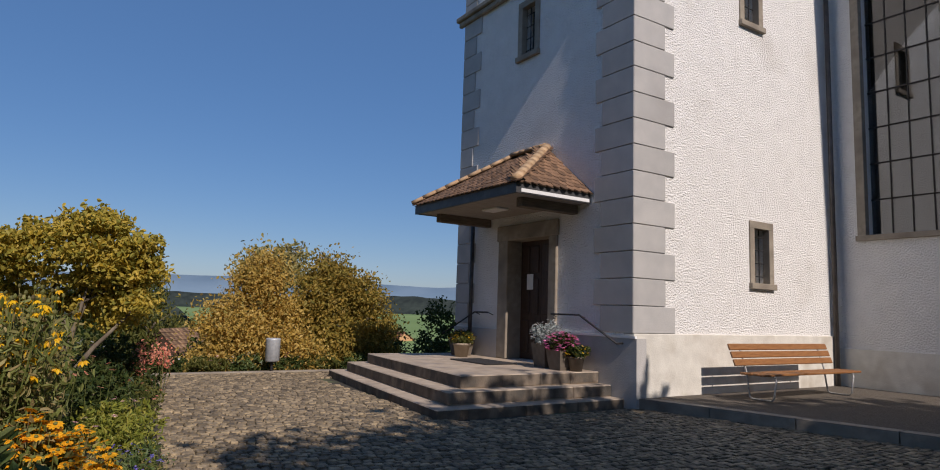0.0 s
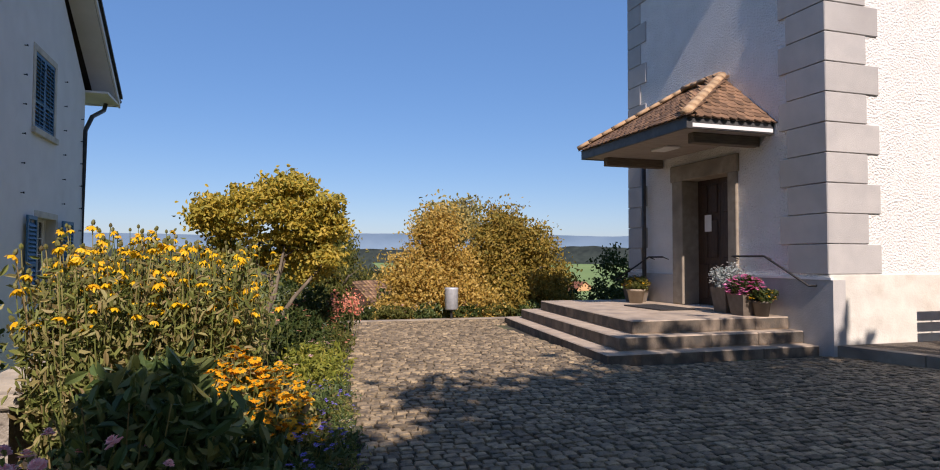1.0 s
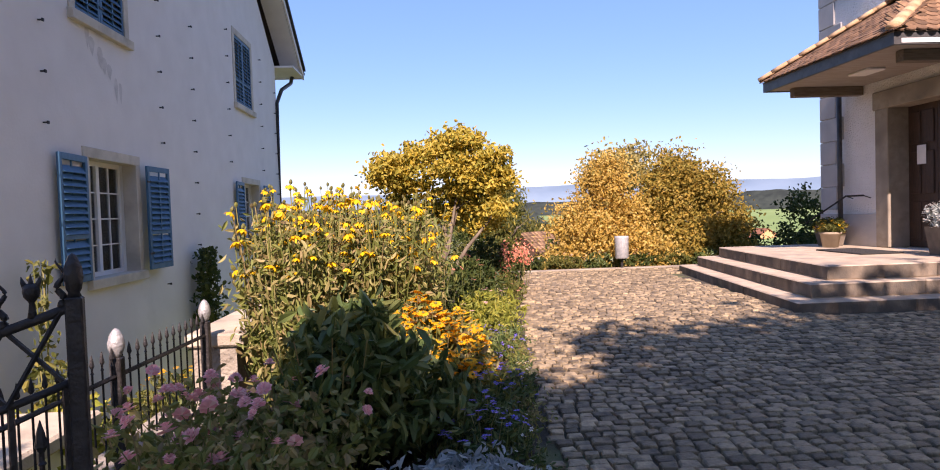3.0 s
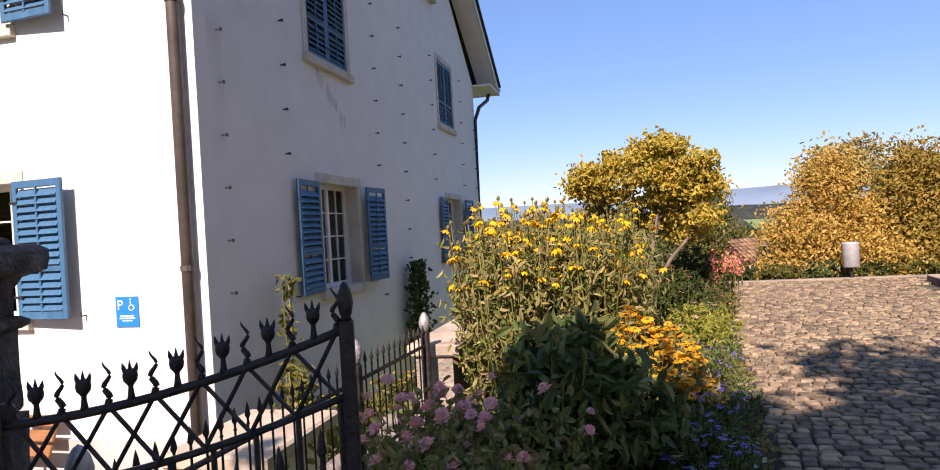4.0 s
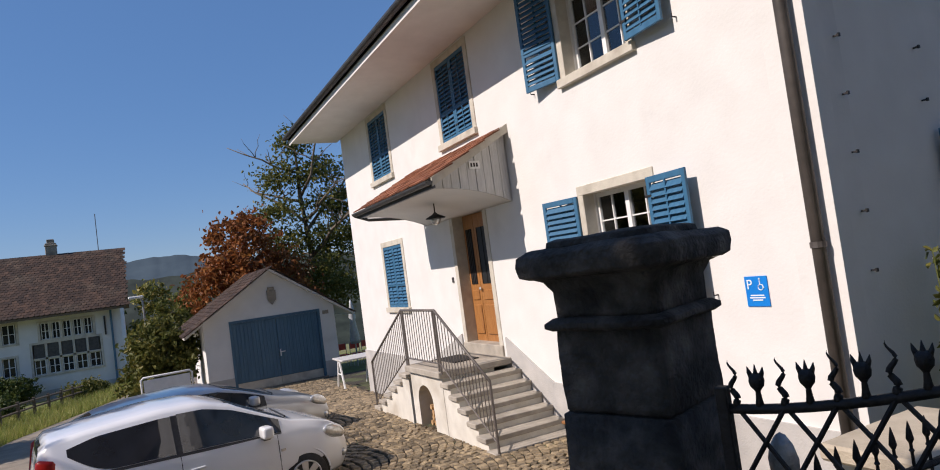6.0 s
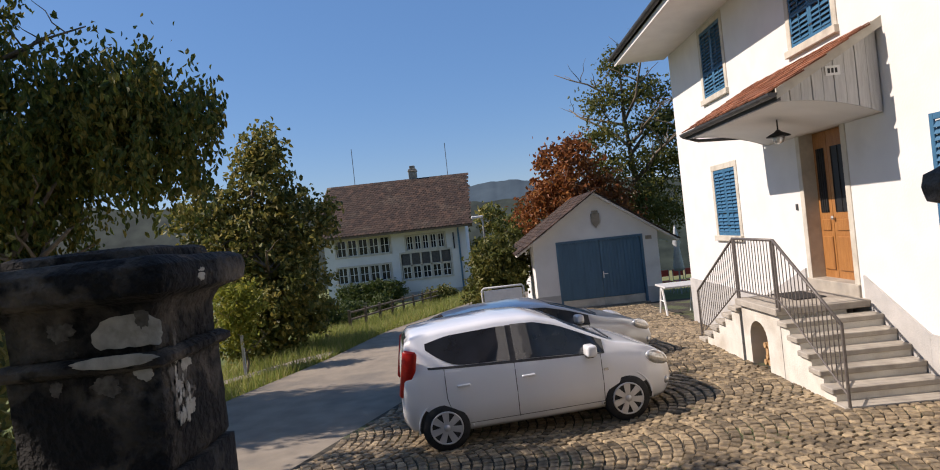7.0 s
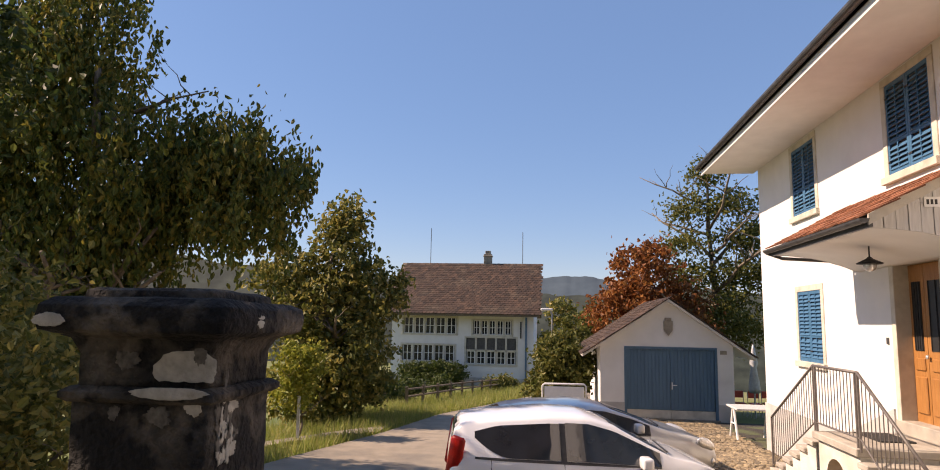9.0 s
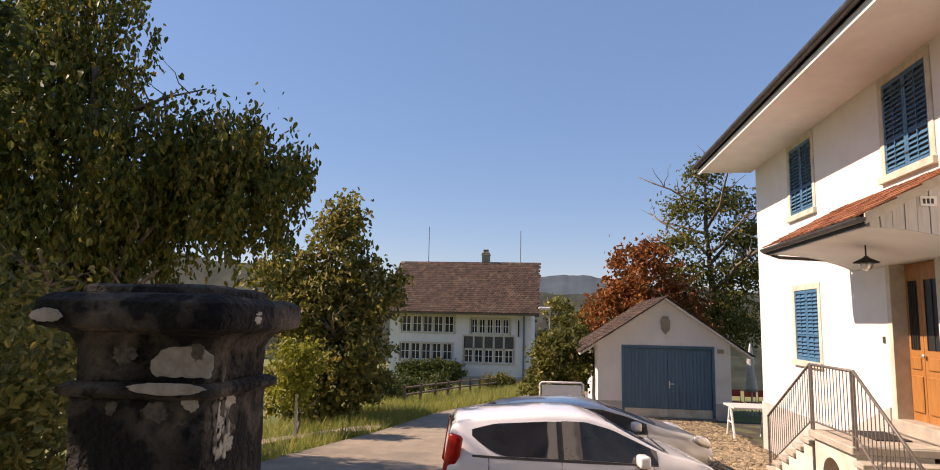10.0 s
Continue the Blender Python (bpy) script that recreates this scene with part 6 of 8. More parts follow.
# ---- trees ----
tree("magnolia", (-0.35, 10.6, 0), (0.2, 10.65, 1.9), 0.05, [(-0.75, 10.5, 2.12, 0.45, 0.6, 0.22), (-0.25, 10.7, 2.3, 0.5, 0.6, 0.2), (0.25, 10.6, 2.48, 0.45, 0.6, 0.2), (0.65, 10.6, 2.2, 0.4, 0.6, 0.2), (-0.6, 10.7, 1.82, 0.45, 0.5, 0.16), (0.15, 10.5, 2.05, 0.6, 0.6, 0.2), (0.72, 10.7, 1.78, 0.36, 0.5, 0.2), (0.1, 10.8, 1.72, 0.5, 0.5, 0.14), (0.7, 10.5, 1.45, 0.3, 0.4, 0.16), (0.55, 10.8, 1.2, 0.35, 0.4, 0.16), (-1.02, 10.6, 1.95, 0.25, 0.4, 0.14), (0.45, 11.0, 1.5, 0.5, 0.5, 0.2), (-0.1, 11.1, 1.4, 0.5, 0.5, 0.2), (-0.65, 11.0, 1.5, 0.4, 0.5, 0.2), (0.9, 10.6, 1.95, 0.2, 0.4, 0.2), (0.4, 10.6, 1.85, 0.4, 0.5, 0.2)], 17000, 0.074, L_MAGN, "small multi-stemmed magnolia with yellowing leaves", 2, 0.12, 16, 0.3, 5, 0.15)
mag = bpy.data.objects["magnolia"]
for k, (dx, dy, z, bx) in enumerate(((0.5, 0.1, 1.7, 0.1), (-0.45, 0.2, 1.6, -0.08), (0.95, -0.1, 1.35, 0.12), (0.15, 0.35, 1.9, 0.0))):
    part("stem", sweep(bmesh.new(), [(bx, 0, -0.1), (bx + dx * 0.25, dy * 0.3, z * 0.3), (bx + dx * 0.5 + 0.04, dy * 0.6, z * 0.62), (bx + dx, dy, z)], [0.05, 0.042, 0.03, 0.014], 7), M_BARK, mag, "", True)
part("stem", sweep(bmesh.new(), [(0.0, -0.1, 0.05), (0.25, -0.35, 0.2), (0.5, -0.5, 0.22), (0.72, -0.6, 0.33)], [0.05, 0.04, 0.03, 0.012], 7), M_BARK, mag, "", True)
zt = ground_z(5, 16.6)
tree("maple", (4.25, 16.5, zt), (4.25, 16.5, 1.3), 0.2, [(3.4, 16.5, 0.95, 0.7, 0.8, 0.75), (4.0, 16.6, 2.05, 0.6, 0.8, 0.75), (4.6, 16.5, 1.2, 0.6, 0.8, 0.7), (3.9, 16.0, 0.6, 0.8, 0.7, 0.6), (3.1, 16.3, -0.1, 0.8, 0.9, 0.7), (4.7, 15.9, 0.2, 0.8, 0.7, 0.7), (3.8, 15.8, -0.5, 0.9, 0.7, 0.6), (5.0, 16.0, -0.5, 0.8, 0.7, 0.6)], 42000, 0.085, L_GOLD, "broad golden autumn tree below the yard", 3, 0.3, 30, 0.2, 7, 0.25)
tree("hornbeam", (6.3, 16.9, zt), (6.3, 16.9, 1.4), 0.2, [(5.75, 16.8, 2.1, 0.7, 0.8, 0.75), (5.35, 16.7, 1.25, 0.6, 0.7, 0.7), (5.4, 16.6, 0.4, 0.6, 0.7, 0.6), (6.5, 16.8, 1.75, 0.75, 0.9, 0.7), (7.1, 16.8, 0.8, 0.7, 0.9, 0.7), (6.1, 16.2, 0.6, 0.8, 0.7, 0.7), (5.8, 16.2, -0.1, 0.7, 0.8, 0.7), (6.7, 16.2, -0.3, 0.85, 0.8, 0.7), (7.4, 16.9, 0.0, 0.5, 0.8, 0.6)], 48000, 0.085, L_BROWNGREEN, "brown-green autumn tree below the yard", 4, 0.3, 30, 0.2, 7, 0.25)
tree("birch", (6.0, 22.3, ground_z(6, 22.3)), (6.0, 22.3, 2.8), 0.12, [(5.8, 22.3, 2.6, 1.1, 1.2, 0.85), (6.6, 22.3, 2.8, 0.65, 0.65, 0.85)], 3600, 0.13, L_PALE, "thin pale birch behind the autumn trees", 5, 0.27, 14, 0.6, 6, 0.3)
tree("willow", (1.6, 19, ground_z(1.6, 19)), (1.6, 19, 2.2), 0.12, [(1.2, 19, 1.4, 0.8, 1.0, 1.4), (1.5, 18.6, 0.2, 0.7, 1.0, 1.2), (2.1, 20.6, 1.0, 0.5, 0.5, 1.1), (2.75, 21.6, 0.35, 0.75, 0.6, 0.85)], 13000, 0.13, L_OLIVE, "drooping olive-green willow behind the flower bed", 6, 0.3, 22, 1.4, 6, 0.4, 0.3)
tree("weeping_birch", (-11.8, -8.6, -2.0), (-11.6, -7.8, 6.0), 0.22, [(-11.8, -4.55, 3.95, 1.3, 1.0, 1.0), (-11.9, -5.5, 4.1, 1.4, 1.0, 1.1), (-11.8, -6.5, 3.7, 1.4, 1.2, 1.4), (-11.8, -5.0, 2.95, 1.2, 1.1, 0.5), (-11.8, -8.7, 5.9, 1.8, 1.8, 3.0), (-12.0, -7.6, 2.8, 1.6, 1.5, 1.2), (-12.2, -10.6, 3.4, 2.2, 2.0, 3.2), (-12.2, -9.4, 0.9, 2.0, 1.8, 1.6), (-12.2, -7.6, 1.3, 1.6, 1.5, 1.0), (-12.3, -6.6, -0.2, 1.4, 1.2, 0.9)], 76000, 0.13, L_BIRCH, "tall weeping birch with dark hanging foliage", 7, 0.34, 34, 2.2, 8, 0.2, 0.5, stretch=(0.24, 0.24, 0.85))
# off-view crown, added to throw shade on the forecourt cobbles
tree("forecourt_shade_tree", (-6.9, -9.4, -1.7), (-6.8, -8.4, 4.2), 0.14, [(-6.6, -7.4, 5.4, 1.9, 1.7, 1.8), (-8.2, -7.8, 4.8, 1.6, 1.4, 1.6), (-5.0, -7.6, 4.6, 1.5, 1.4, 1.5)], 9000, 0.16, L_GREEN, "unseen tree added to shade the forecourt", 17, 0.4, 24, 0.4, 6, 0.3)
tree("field_maple", (-20.2, -6.0, west_z(-20, -6) - 0.1), (-20.2, -6.0, 3.6), 0.2, [(-20.2, -5.8, 3.3, 1.1, 1.1, 1.5), (-20.4, -6.3, 1.4, 1.7, 1.7, 1.6), (-20, -5.4, 0.2, 1.7, 1.5, 1.4), (-20.2, -6.2, -0.7, 1.9, 1.9, 1.0), (-20.3, -5.7, 4.4, 0.6, 0.6, 0.9), (-20.2, -7.6, 2.4, 1.0, 1.1, 1.3), (-20.2, -4.6, 2.2, 0.9, 0.9, 1.1)], 20000, 0.17, L_MAPLE, "dense dark green maple beside the lane", 8, 0.34, 22, 0.5, 7, 0.4)
tree("hazel", (-16.6, -5.5, west_z(-16.6, -5.5)), (-16.5, -5.4, 0.5), 0.04, [(-16.6, -5.5, 0.3, 0.5, 0.6, 0.55), (-16.6, -5.6, -0.4, 0.5, 0.55, 0.5)], 2600, 0.11, L_LIME, "small yellow-green shrub tied to a stake", 9, 0.18, 14, 0.4, 5)
tree("copper_beech", (-31, 5.0, -2.4), (-31, 5.0, 3.2), 0.3, [(-31, 5.0, 3.2, 1.8, 1.9, 2.0), (-31, 4.2, 1.5, 1.9, 1.9, 1.8), (-31, 6.0, 1.4, 1.9, 1.9, 1.8), (-30.5, 5, 0.0, 2.0, 2.4, 1.4)], 18000, 0.2, L_COPPER, "copper-red beech behind the garage", 10, 0.42, 26, 0.4, 7)
tree("alder", (-33, 8.4, -2.6), (-33, 8.2, 9.0), 0.26, [(-33, 8.1, 8.6, 0.9, 0.9, 1.2), (-33, 7.2, 7.0, 1.1, 1.2, 0.8), (-33, 9.2, 7.2, 1.2, 1.4, 0.9), (-33, 7.0, 5.3, 1.2, 1.2, 0.7), (-33, 9.8, 5.6, 1.5, 1.6, 0.9), (-33, 7.3, 3.8, 1.4, 1.3, 0.8), (-33, 9.6, 3.8, 1.7, 1.8, 1.0), (-32.5, 8.6, 1.6, 2.2, 2.8, 1.4), (-33, 11.5, 4.2, 1.6, 1.6, 2.4)], 15000, 0.17, L_OLIVE, "tall airy green tree behind the garage", 11, 0.5, 16, 0.5, 9, 0.25)
tree("laurel", (-24.4, 0.9, -1.7), (-24.4, 0.9, 0.2), 0.06, [(-24.4, 0.95, 0.2, 0.9, 0.9, 0.85), (-24.2, 1.65, -0.3, 0.7, 0.6, 0.9), (-24.4, 0.5, -0.8, 0.9, 0.8, 0.8)], 6000, 0.15, L_OLIVE, "rounded green shrub beside the garage", 12, 0.22, 22, 0.3, 5, 0.5, 0.55, "shrub")
tree("orchard_tree", (-40, 3.0, -2.6), (-40, 3.0, 1.0), 0.15, [(-40, 2.6, 0.4, 1.6, 1.5, 1.9), (-39, 3.8, -0.6, 1.4, 1.4, 1.4)], 5000, 0.2, L_OLIVE, "green garden tree beside the farmhouse", 13, 0.35, 22)
for x, y, s in ((-43.6, -7.4, 1.0), (-43.4, -5.6, 0.9), (-43.8, -8.6, 0.8), (-43.5, -6.5, 1.1)):
    tree("dark_shrub", (x, y, -2.9), (x, y, -1.7), 0.05, [(x, y, -1.95, 0.9 * s, 1.0 * s, 0.75 * s)], 1600, 0.16, L_GREEN, "dark shrub before the farmhouse", int(90 + x + y), 0.25, 18, category="shrub")
for x, y, s in ((-26.5, -5.9, 0.9), (-29.5, -5.5, 0.8), (-33.0, -4.6, 0.7), (-37.0, -2.6, 0.6), (-39.0, -2.2, 0.6), (-40.8, -1.9, 0.55)):
    z = west_z(x, y)
    tree("hedge_shrub", (x, y, z), (x, y, z + 0.7), 0.04, [(x, y, z + 0.45 * s, 1.3 * s, 0.8 * s, 0.7 * s)], 1500, 0.14, (L_GREEN, L_OLIVE)[s < 0.65], "straggling shrub along the wooden fence", int(160 - x), 0.25, 18, category="shrub")
# the tree whose shade lies over the yard
tree("lime_tree", (5.5, -6.5, 0), (5.2, -6.0, 6.2), 0.32, [(2.2, -3.6, 6.0, 3.0, 2.6, 2.6), (5.5, -3.0, 6.6, 3.2, 2.6, 2.9), (9.3, -3.6, 5.8, 3.2, 2.6, 2.6), (-0.8, -3.8, 5.0, 1.9, 2.2, 2.0), (4.0, -6.5, 6.0, 5.5, 3.0, 2.6), (12.5, -4.4, 5.0, 2.2, 2.4, 2.2)], 42000, 0.32, L_GREEN, "large leafy tree that shades the yard", 14, 0.6, 26, 0.3, 8, 0.3)

tree("elder_shrub", (-5.3, -3.4, -1.7), (-5.3, -3.4, 0.6), 0.06, [(-5.3, -3.4, 0.2, 0.9, 0.8, 1.3), (-6.0, -4.2, 0.6, 1.0, 0.9, 1.4)], 13000, 0.075, L_MAPLE, "dark elder shrub beside the gate pillar", 18, 0.3, 22, 0.4, 5, 0.4, category="shrub")

tree("nasturtium_shrub", (-3.0, 5.0, west_z(-3.0, 5.0)), (-3.0, 5.0, -0.3), 0.03, [(-2.95, 4.7, -0.35, 0.3, 0.5, 0.35), (-3.0, 5.6, -0.3, 0.35, 0.5, 0.4)], 1600, 0.07, L_LIME, "yellow-green shrub with orange leaves behind the fence", 21, 0.12, 14, 0.3, 4, 0.4, category="shrub")
for k, (x, y, h) in enumerate(((-76, -3.0, 3.2), (-75, 1.2, 4.2), (-77, 5.0, 3.4), (-75, 9.5, 3.0))):
    z = west_z(x, y)
    tree("woodland_tree", (x, y, z), (x, y, z + 5.5), 0.25, [(x, y, z + 3.2, 2.4, 2.3, 2.9), (x, y + 0.6, h - 1.6, 1.6, 1.6, 1.8), (x, y - 0.7, z + 1.8, 2.2, 2.0, 1.8)], 3000, 0.5, (L_GREEN, L_MAPLE)[k % 2], "dark green tree at the wood's edge beyond the farmhouse", 40 + k, 0.6, 18)

# ---- cars ----
M_CARWIN = mat("dark_car_window", (0.016, 0.021, 0.028), (0.03, 0.038, 0.05), 3, 0.02, 0, spec=0.9)
M_SEAM = mat("dark_panel_gap", (0.03, 0.03, 0.032), (0.05, 0.05, 0.052), 20, 0.7, 0)

SMALL = dict(L=3.74, top=[(-1.87, 0.58), (-1.855, 0.80), (-1.83, 1.05), (-1.76, 1.40), (-1.66, 1.50), (-1.3, 1.55), (-0.5, 1.60), (0.0, 1.575), (0.32, 1.46), (0.75, 1.20), (1.02, 1.05), (1.3, 0.985), (1.6, 0.87), (1.76, 0.74), (1.84, 0.6), (1.87, 0.48)],
             belt=[(-1.87, 0.55), (-1.8, 0.92), (-1.65, 1.06), (-1.0, 1.02), (0, 0.97), (0.8, 0.93), (1.1, 0.90), (1.5, 0.80), (1.76, 0.66), (1.87, 0.44)],
             bottom=[(-1.87, 0.40), (-1.75, 0.26), (-1.3, 0.2), (1.3, 0.2), (1.7, 0.22), (1.87, 0.36)],
             half=[(-1.87, 0.64), (-1.82, 0.75), (-1.6, 0.80), (-1.1, 0.835), (0, 0.84), (0.9, 0.83), (1.4, 0.79), (1.65, 0.70), (1.8, 0.56), (1.87, 0.42)],
             wheels=(-1.27, 1.10), win=((-0.30, 0.86), (-1.42, -0.37)), screen=(0.28, 0.98), rear=(-1.73, -1.64), seams=(0.80, -0.33, -1.22), lampz=0.74, tail=(-1.67, 0.72, 1.0, 0.32))
LONG = dict(L=4.3, top=[(-2.15, 0.6), (-2.1, 0.85), (-2.02, 1.0), (-1.75, 1.22), (-1.4, 1.38), (-0.9, 1.45), (-0.2, 1.47), (0.2, 1.42), (0.6, 1.25), (1.0, 1.03), (1.25, 0.94), (1.6, 0.86), (1.9, 0.76), (2.08, 0.62), (2.15, 0.48)],
            belt=[(-2.15, 0.55), (-2.05, 0.86), (-1.8, 0.98), (-1.0, 0.95), (0, 0.91), (0.9, 0.87), (1.4, 0.82), (1.8, 0.72), (2.05, 0.56), (2.15, 0.44)],
            bottom=[(-2.15, 0.42), (-2.0, 0.28), (-1.5, 0.2), (1.5, 0.2), (1.95, 0.22), (2.15, 0.36)],
            half=[(-2.15, 0.6), (-2.05, 0.76), (-1.8, 0.85), (-1.2, 0.88), (0, 0.885), (1.0, 0.875), (1.6, 0.83), (1.9, 0.74), (2.08, 0.6), (2.15, 0.45)],
            wheels=(-1.3, 1.32), win=((-0.35, 0.92), (-1.6, -0.42)), screen=(0.3, 1.1), rear=(-1.95, -1.5), seams=(0.9, -0.38, -1.3), lampz=0.70, tail=(-1.98, 0.76, 0.86, 0.16))


LONG["top"] = [(x, 1.0 + (z - 1.0) * 0.8 if z > 1.0 else z) for x, z in LONG["top"]]
for key in ("top", "belt", "bottom", "half"):
    SMALL[key] = [(x * (0.955 if x < 0 else 1.0), (1.0 + (z - 1.0) * 0.93 if key == "top" and z > 1.0 else z)) for x, z in SMALL[key]]


def car(name, p, m, paint, label):
    c = thing(name, m, label, "car")

    def f(key, x):
        k = p[key]
        return float(np.interp(x, [a for a, _ in k], [b for _, b in k]))

    def ring(x):
        zt, zb, z0, w = f("top", x), min(f("belt", x), f("top", x) - 0.03), f("bottom", x), f("half", x)
        h = zt - zb
        wr = w * (0.94 - 0.20 * min(1.0, h / 0.5))
        return [(0, z0), (w * 0.84, z0), (w * 0.95, z0 + 0.07), (w, z0 + (zb - z0) * 0.45), (w * 0.995, zb - 0.10 * (zb - z0)), (w * 0.965, zb),
                (wr + (w * 0.965 - wr) * 0.12, zb + h * 0.85), (wr * 0.965, zb + h * 0.925), (wr * 0.84, zb + h * 0.965), (wr * 0.5, zb + h * 0.995), (0, zt)]

    def side_y(x, z):
        r = ring(x)[1:8]
        return float(np.interp(z, [q[1] for q in r], [q[0] for q in r]))

    hl = p["L"] / 2
    tail_end = p["top"][0][0]
    xs = np.sin(np.linspace(-math.pi / 2, math.pi / 2, 61)) * (hl - tail_end) / 2 + (hl + tail_end) / 2
    v, fc = [], []
    n = 11
    for x in xs:
        r = ring(x)
        full = r + [(-y, z) for y, z in r[-2:0:-1]]
        v += [(x, y, z) for y, z in full]
    k = 2 * n - 2
    for i in range(len(xs) - 1):
        for j in range(k):
            fc.append((i * k + j, i * k + (j + 1) % k, (i + 1) * k + (j + 1) % k, (i + 1) * k + j))
    fc += [tuple(range(k))[::-1], tuple(range((len(xs) - 1) * k, len(xs) * k))]
    quads("body", v, fc, paint, c, True)

    def patch(nm, x0, x1, fa, fb, material, s, seg=(5, 6), lift=0.006, nx=16, nt=5):
        vv, ff = [], []
        for i in range(nx + 1):
            x = x0 + (x1 - x0) * i / nx
            r = ring(x)
            a, b = r[seg[0]], r[seg[1]]
            for j in range(nt + 1):
                t = fa(x) + (fb(x) - fa(x)) * j / nt
                vv.append((x, s * (a[0] + (b[0] - a[0]) * t + lift), a[1] + (b[1] - a[1]) * t))
        for i in range(nx):
            for j in range(nt):
                q = i * (nt + 1) + j
                ff.append((q, q + 1, q + nt + 2, q + nt + 1))
        return quads(nm, vv, ff, material, c, True)

    for s in (-1, 1):
        (a0, a1), (b0, b1) = p["win"]
        patch("front_window", a0, a1, lambda x: 0.06, lambda x: 0.96, M_CARWIN, s)
        patch("rear_window", b0, b1, lambda x: 0.06 + 0.55 * max(0.0, min(1.0, (-(x) - (-(b0)) + 0.45) / 0.45)) ** 2, lambda x: 0.93 - 0.12 * max(0.0, min(1.0, (b0 + 0.3 - x) / 0.3)), M_CARWIN, s)
        patch("window_trim", b0, a1, lambda x: -0.02, lambda x: 0.05, M_SEAM, s, lift=0.004, nt=1)
        patch("pillar_trim", b1, a0, lambda x: 0.05, lambda x: 0.94, M_SEAM, s, lift=0.004, nx=2)
    def cover(nm, x0, x1, material, wscale):
        vv, ff = [], []
        nx = 8
        for i in range(nx + 1):
            x = x0 + (x1 - x0) * i / nx
            r = ring(x)
            row = [(y * wscale, z) for y, z in r[6:]]
            full = row + [(-y, z) for y, z in row[-2::-1]]
            vv += [(x + 0.004, y, z + 0.007) for y, z in full]
        kk = len(full)
        for i in range(nx):
            for j in range(kk - 1):
                ff.append((i * kk + j, i * kk + j + 1, (i + 1) * kk + j + 1, (i + 1) * kk + j))
        return quads(nm, vv, ff, material, c, True)
    cover("windscreen", p["screen"][0], p["screen"][1], M_CARWIN, 0.93)
    cover("back_window", p["rear"][0], p["rear"][1], M_CARWIN, 0.86)
    wip = sweep(bmesh.new(), [(p["screen"][1] + 0.03, -0.55, f("top", p["screen"][1]) + 0.005), (p["screen"][1] + 0.05, 0.1, f("top", p["screen"][1]) + 0.03)], 0.012, 5)
    part("wiper", wip, M_BLACK, c)
    for s in (-1, 1):
        for x in p["seams"]:
            zz = np.linspace(0.30, f("belt", x) - 0.01, 9)
            bend = (lambda z: 0.0) if x > -1 else (lambda z: 0.16 * max(0.0, (0.62 - z) / 0.32))
            part("door_gap", sweep(bmesh.new(), [(x + bend(z), s * (side_y(x, z) + 0.0005), z) for z in zz], 0.0045, 4), M_SEAM, c)
        part("door_gap", sweep(bmesh.new(), [(x, s * (side_y(x, 0.31) + 0.0005), 0.31) for x in np.linspace(p["seams"][2] + 0.16, p["seams"][0], 10)], 0.004, 4), M_SEAM, c)
        for x in (p["seams"][1] + 0.16, p["seams"][2] + 0.22):
            z = 0.80
            h = boxes((-0.085, 0.085, -0.012, 0.012, -0.016, 0.016), bevel=0.008)
            part("door_handle", h, paint, c).matrix_local = Matrix.Translation((x, s * (side_y(x, z) + 0.02), z))
        mir = boxes((-0.065, 0.075, -0.105, 0.105, -0.07, 0.08))
        bmesh.ops.bevel(mir, geom=mir.edges[:], offset=0.05, segments=4, profile=0.6, affect='EDGES')
        mo = part("wing_mirror", mir, paint, c, "", True)
        mx = p["win"][0][1] - 0.22
        mo.matrix_local = Matrix.Translation((mx, s * (side_y(mx, 0.98) + 0.12), 1.0))
        part("mirror_foot", boxes((-0.04, 0.04, -0.10, 0.02, -0.09, -0.05)), M_BLACK, mo) if s > 0 else part("mirror_foot", boxes((-0.04, 0.04, -0.02, 0.10, -0.09, -0.05)), M_BLACK, mo)
        hlm = bmesh.new()
        bmesh.ops.create_uvsphere(hlm, u_segments=16, v_segments=10, radius=1.0)
        bmesh.ops.scale(hlm, vec=(0.23, 0.07, 0.095), verts=hlm.verts)
        lx = hl - 0.27
        part("headlight", hlm, M_LAMP, c, "clear headlight", True).matrix_local = pose(lx, s * (side_y(lx, p["lampz"]) - 0.015), p["lampz"], 0, 22, -s * 32)
        fg = bmesh.new()
        bmesh.ops.create_uvsphere(fg, u_segments=12, v_segments=8, radius=0.055)
        part("fog_light", fg, M_LAMP, c, "", True).matrix_local = Matrix.Translation((hl - 0.17, s * (side_y(hl - 0.17, 0.42) - 0.02), 0.42))
        tx, ty, tz, th = p["tail"]
        tl = bmesh.new()
        box(tl, -0.095, 0.095, -0.035, 0.035, -th, th, bevel=0.03)
        part("tail_light", tl, M_TAIL, c, "tall red tail light", True).matrix_local = pose(tx, s * (side_y(tx, tz) - 0.012), tz, -s * 8, 14, s * 22)
        part("turn_lamp", boxes((-0.03, 0.03, -0.004, 0.004, -0.015, 0.015)), M_LAMP, c).matrix_local = Matrix.Translation((p["wheels"][1] - 0.25, s * (side_y(p["wheels"][1] - 0.25, 0.72) + 0.003), 0.72))
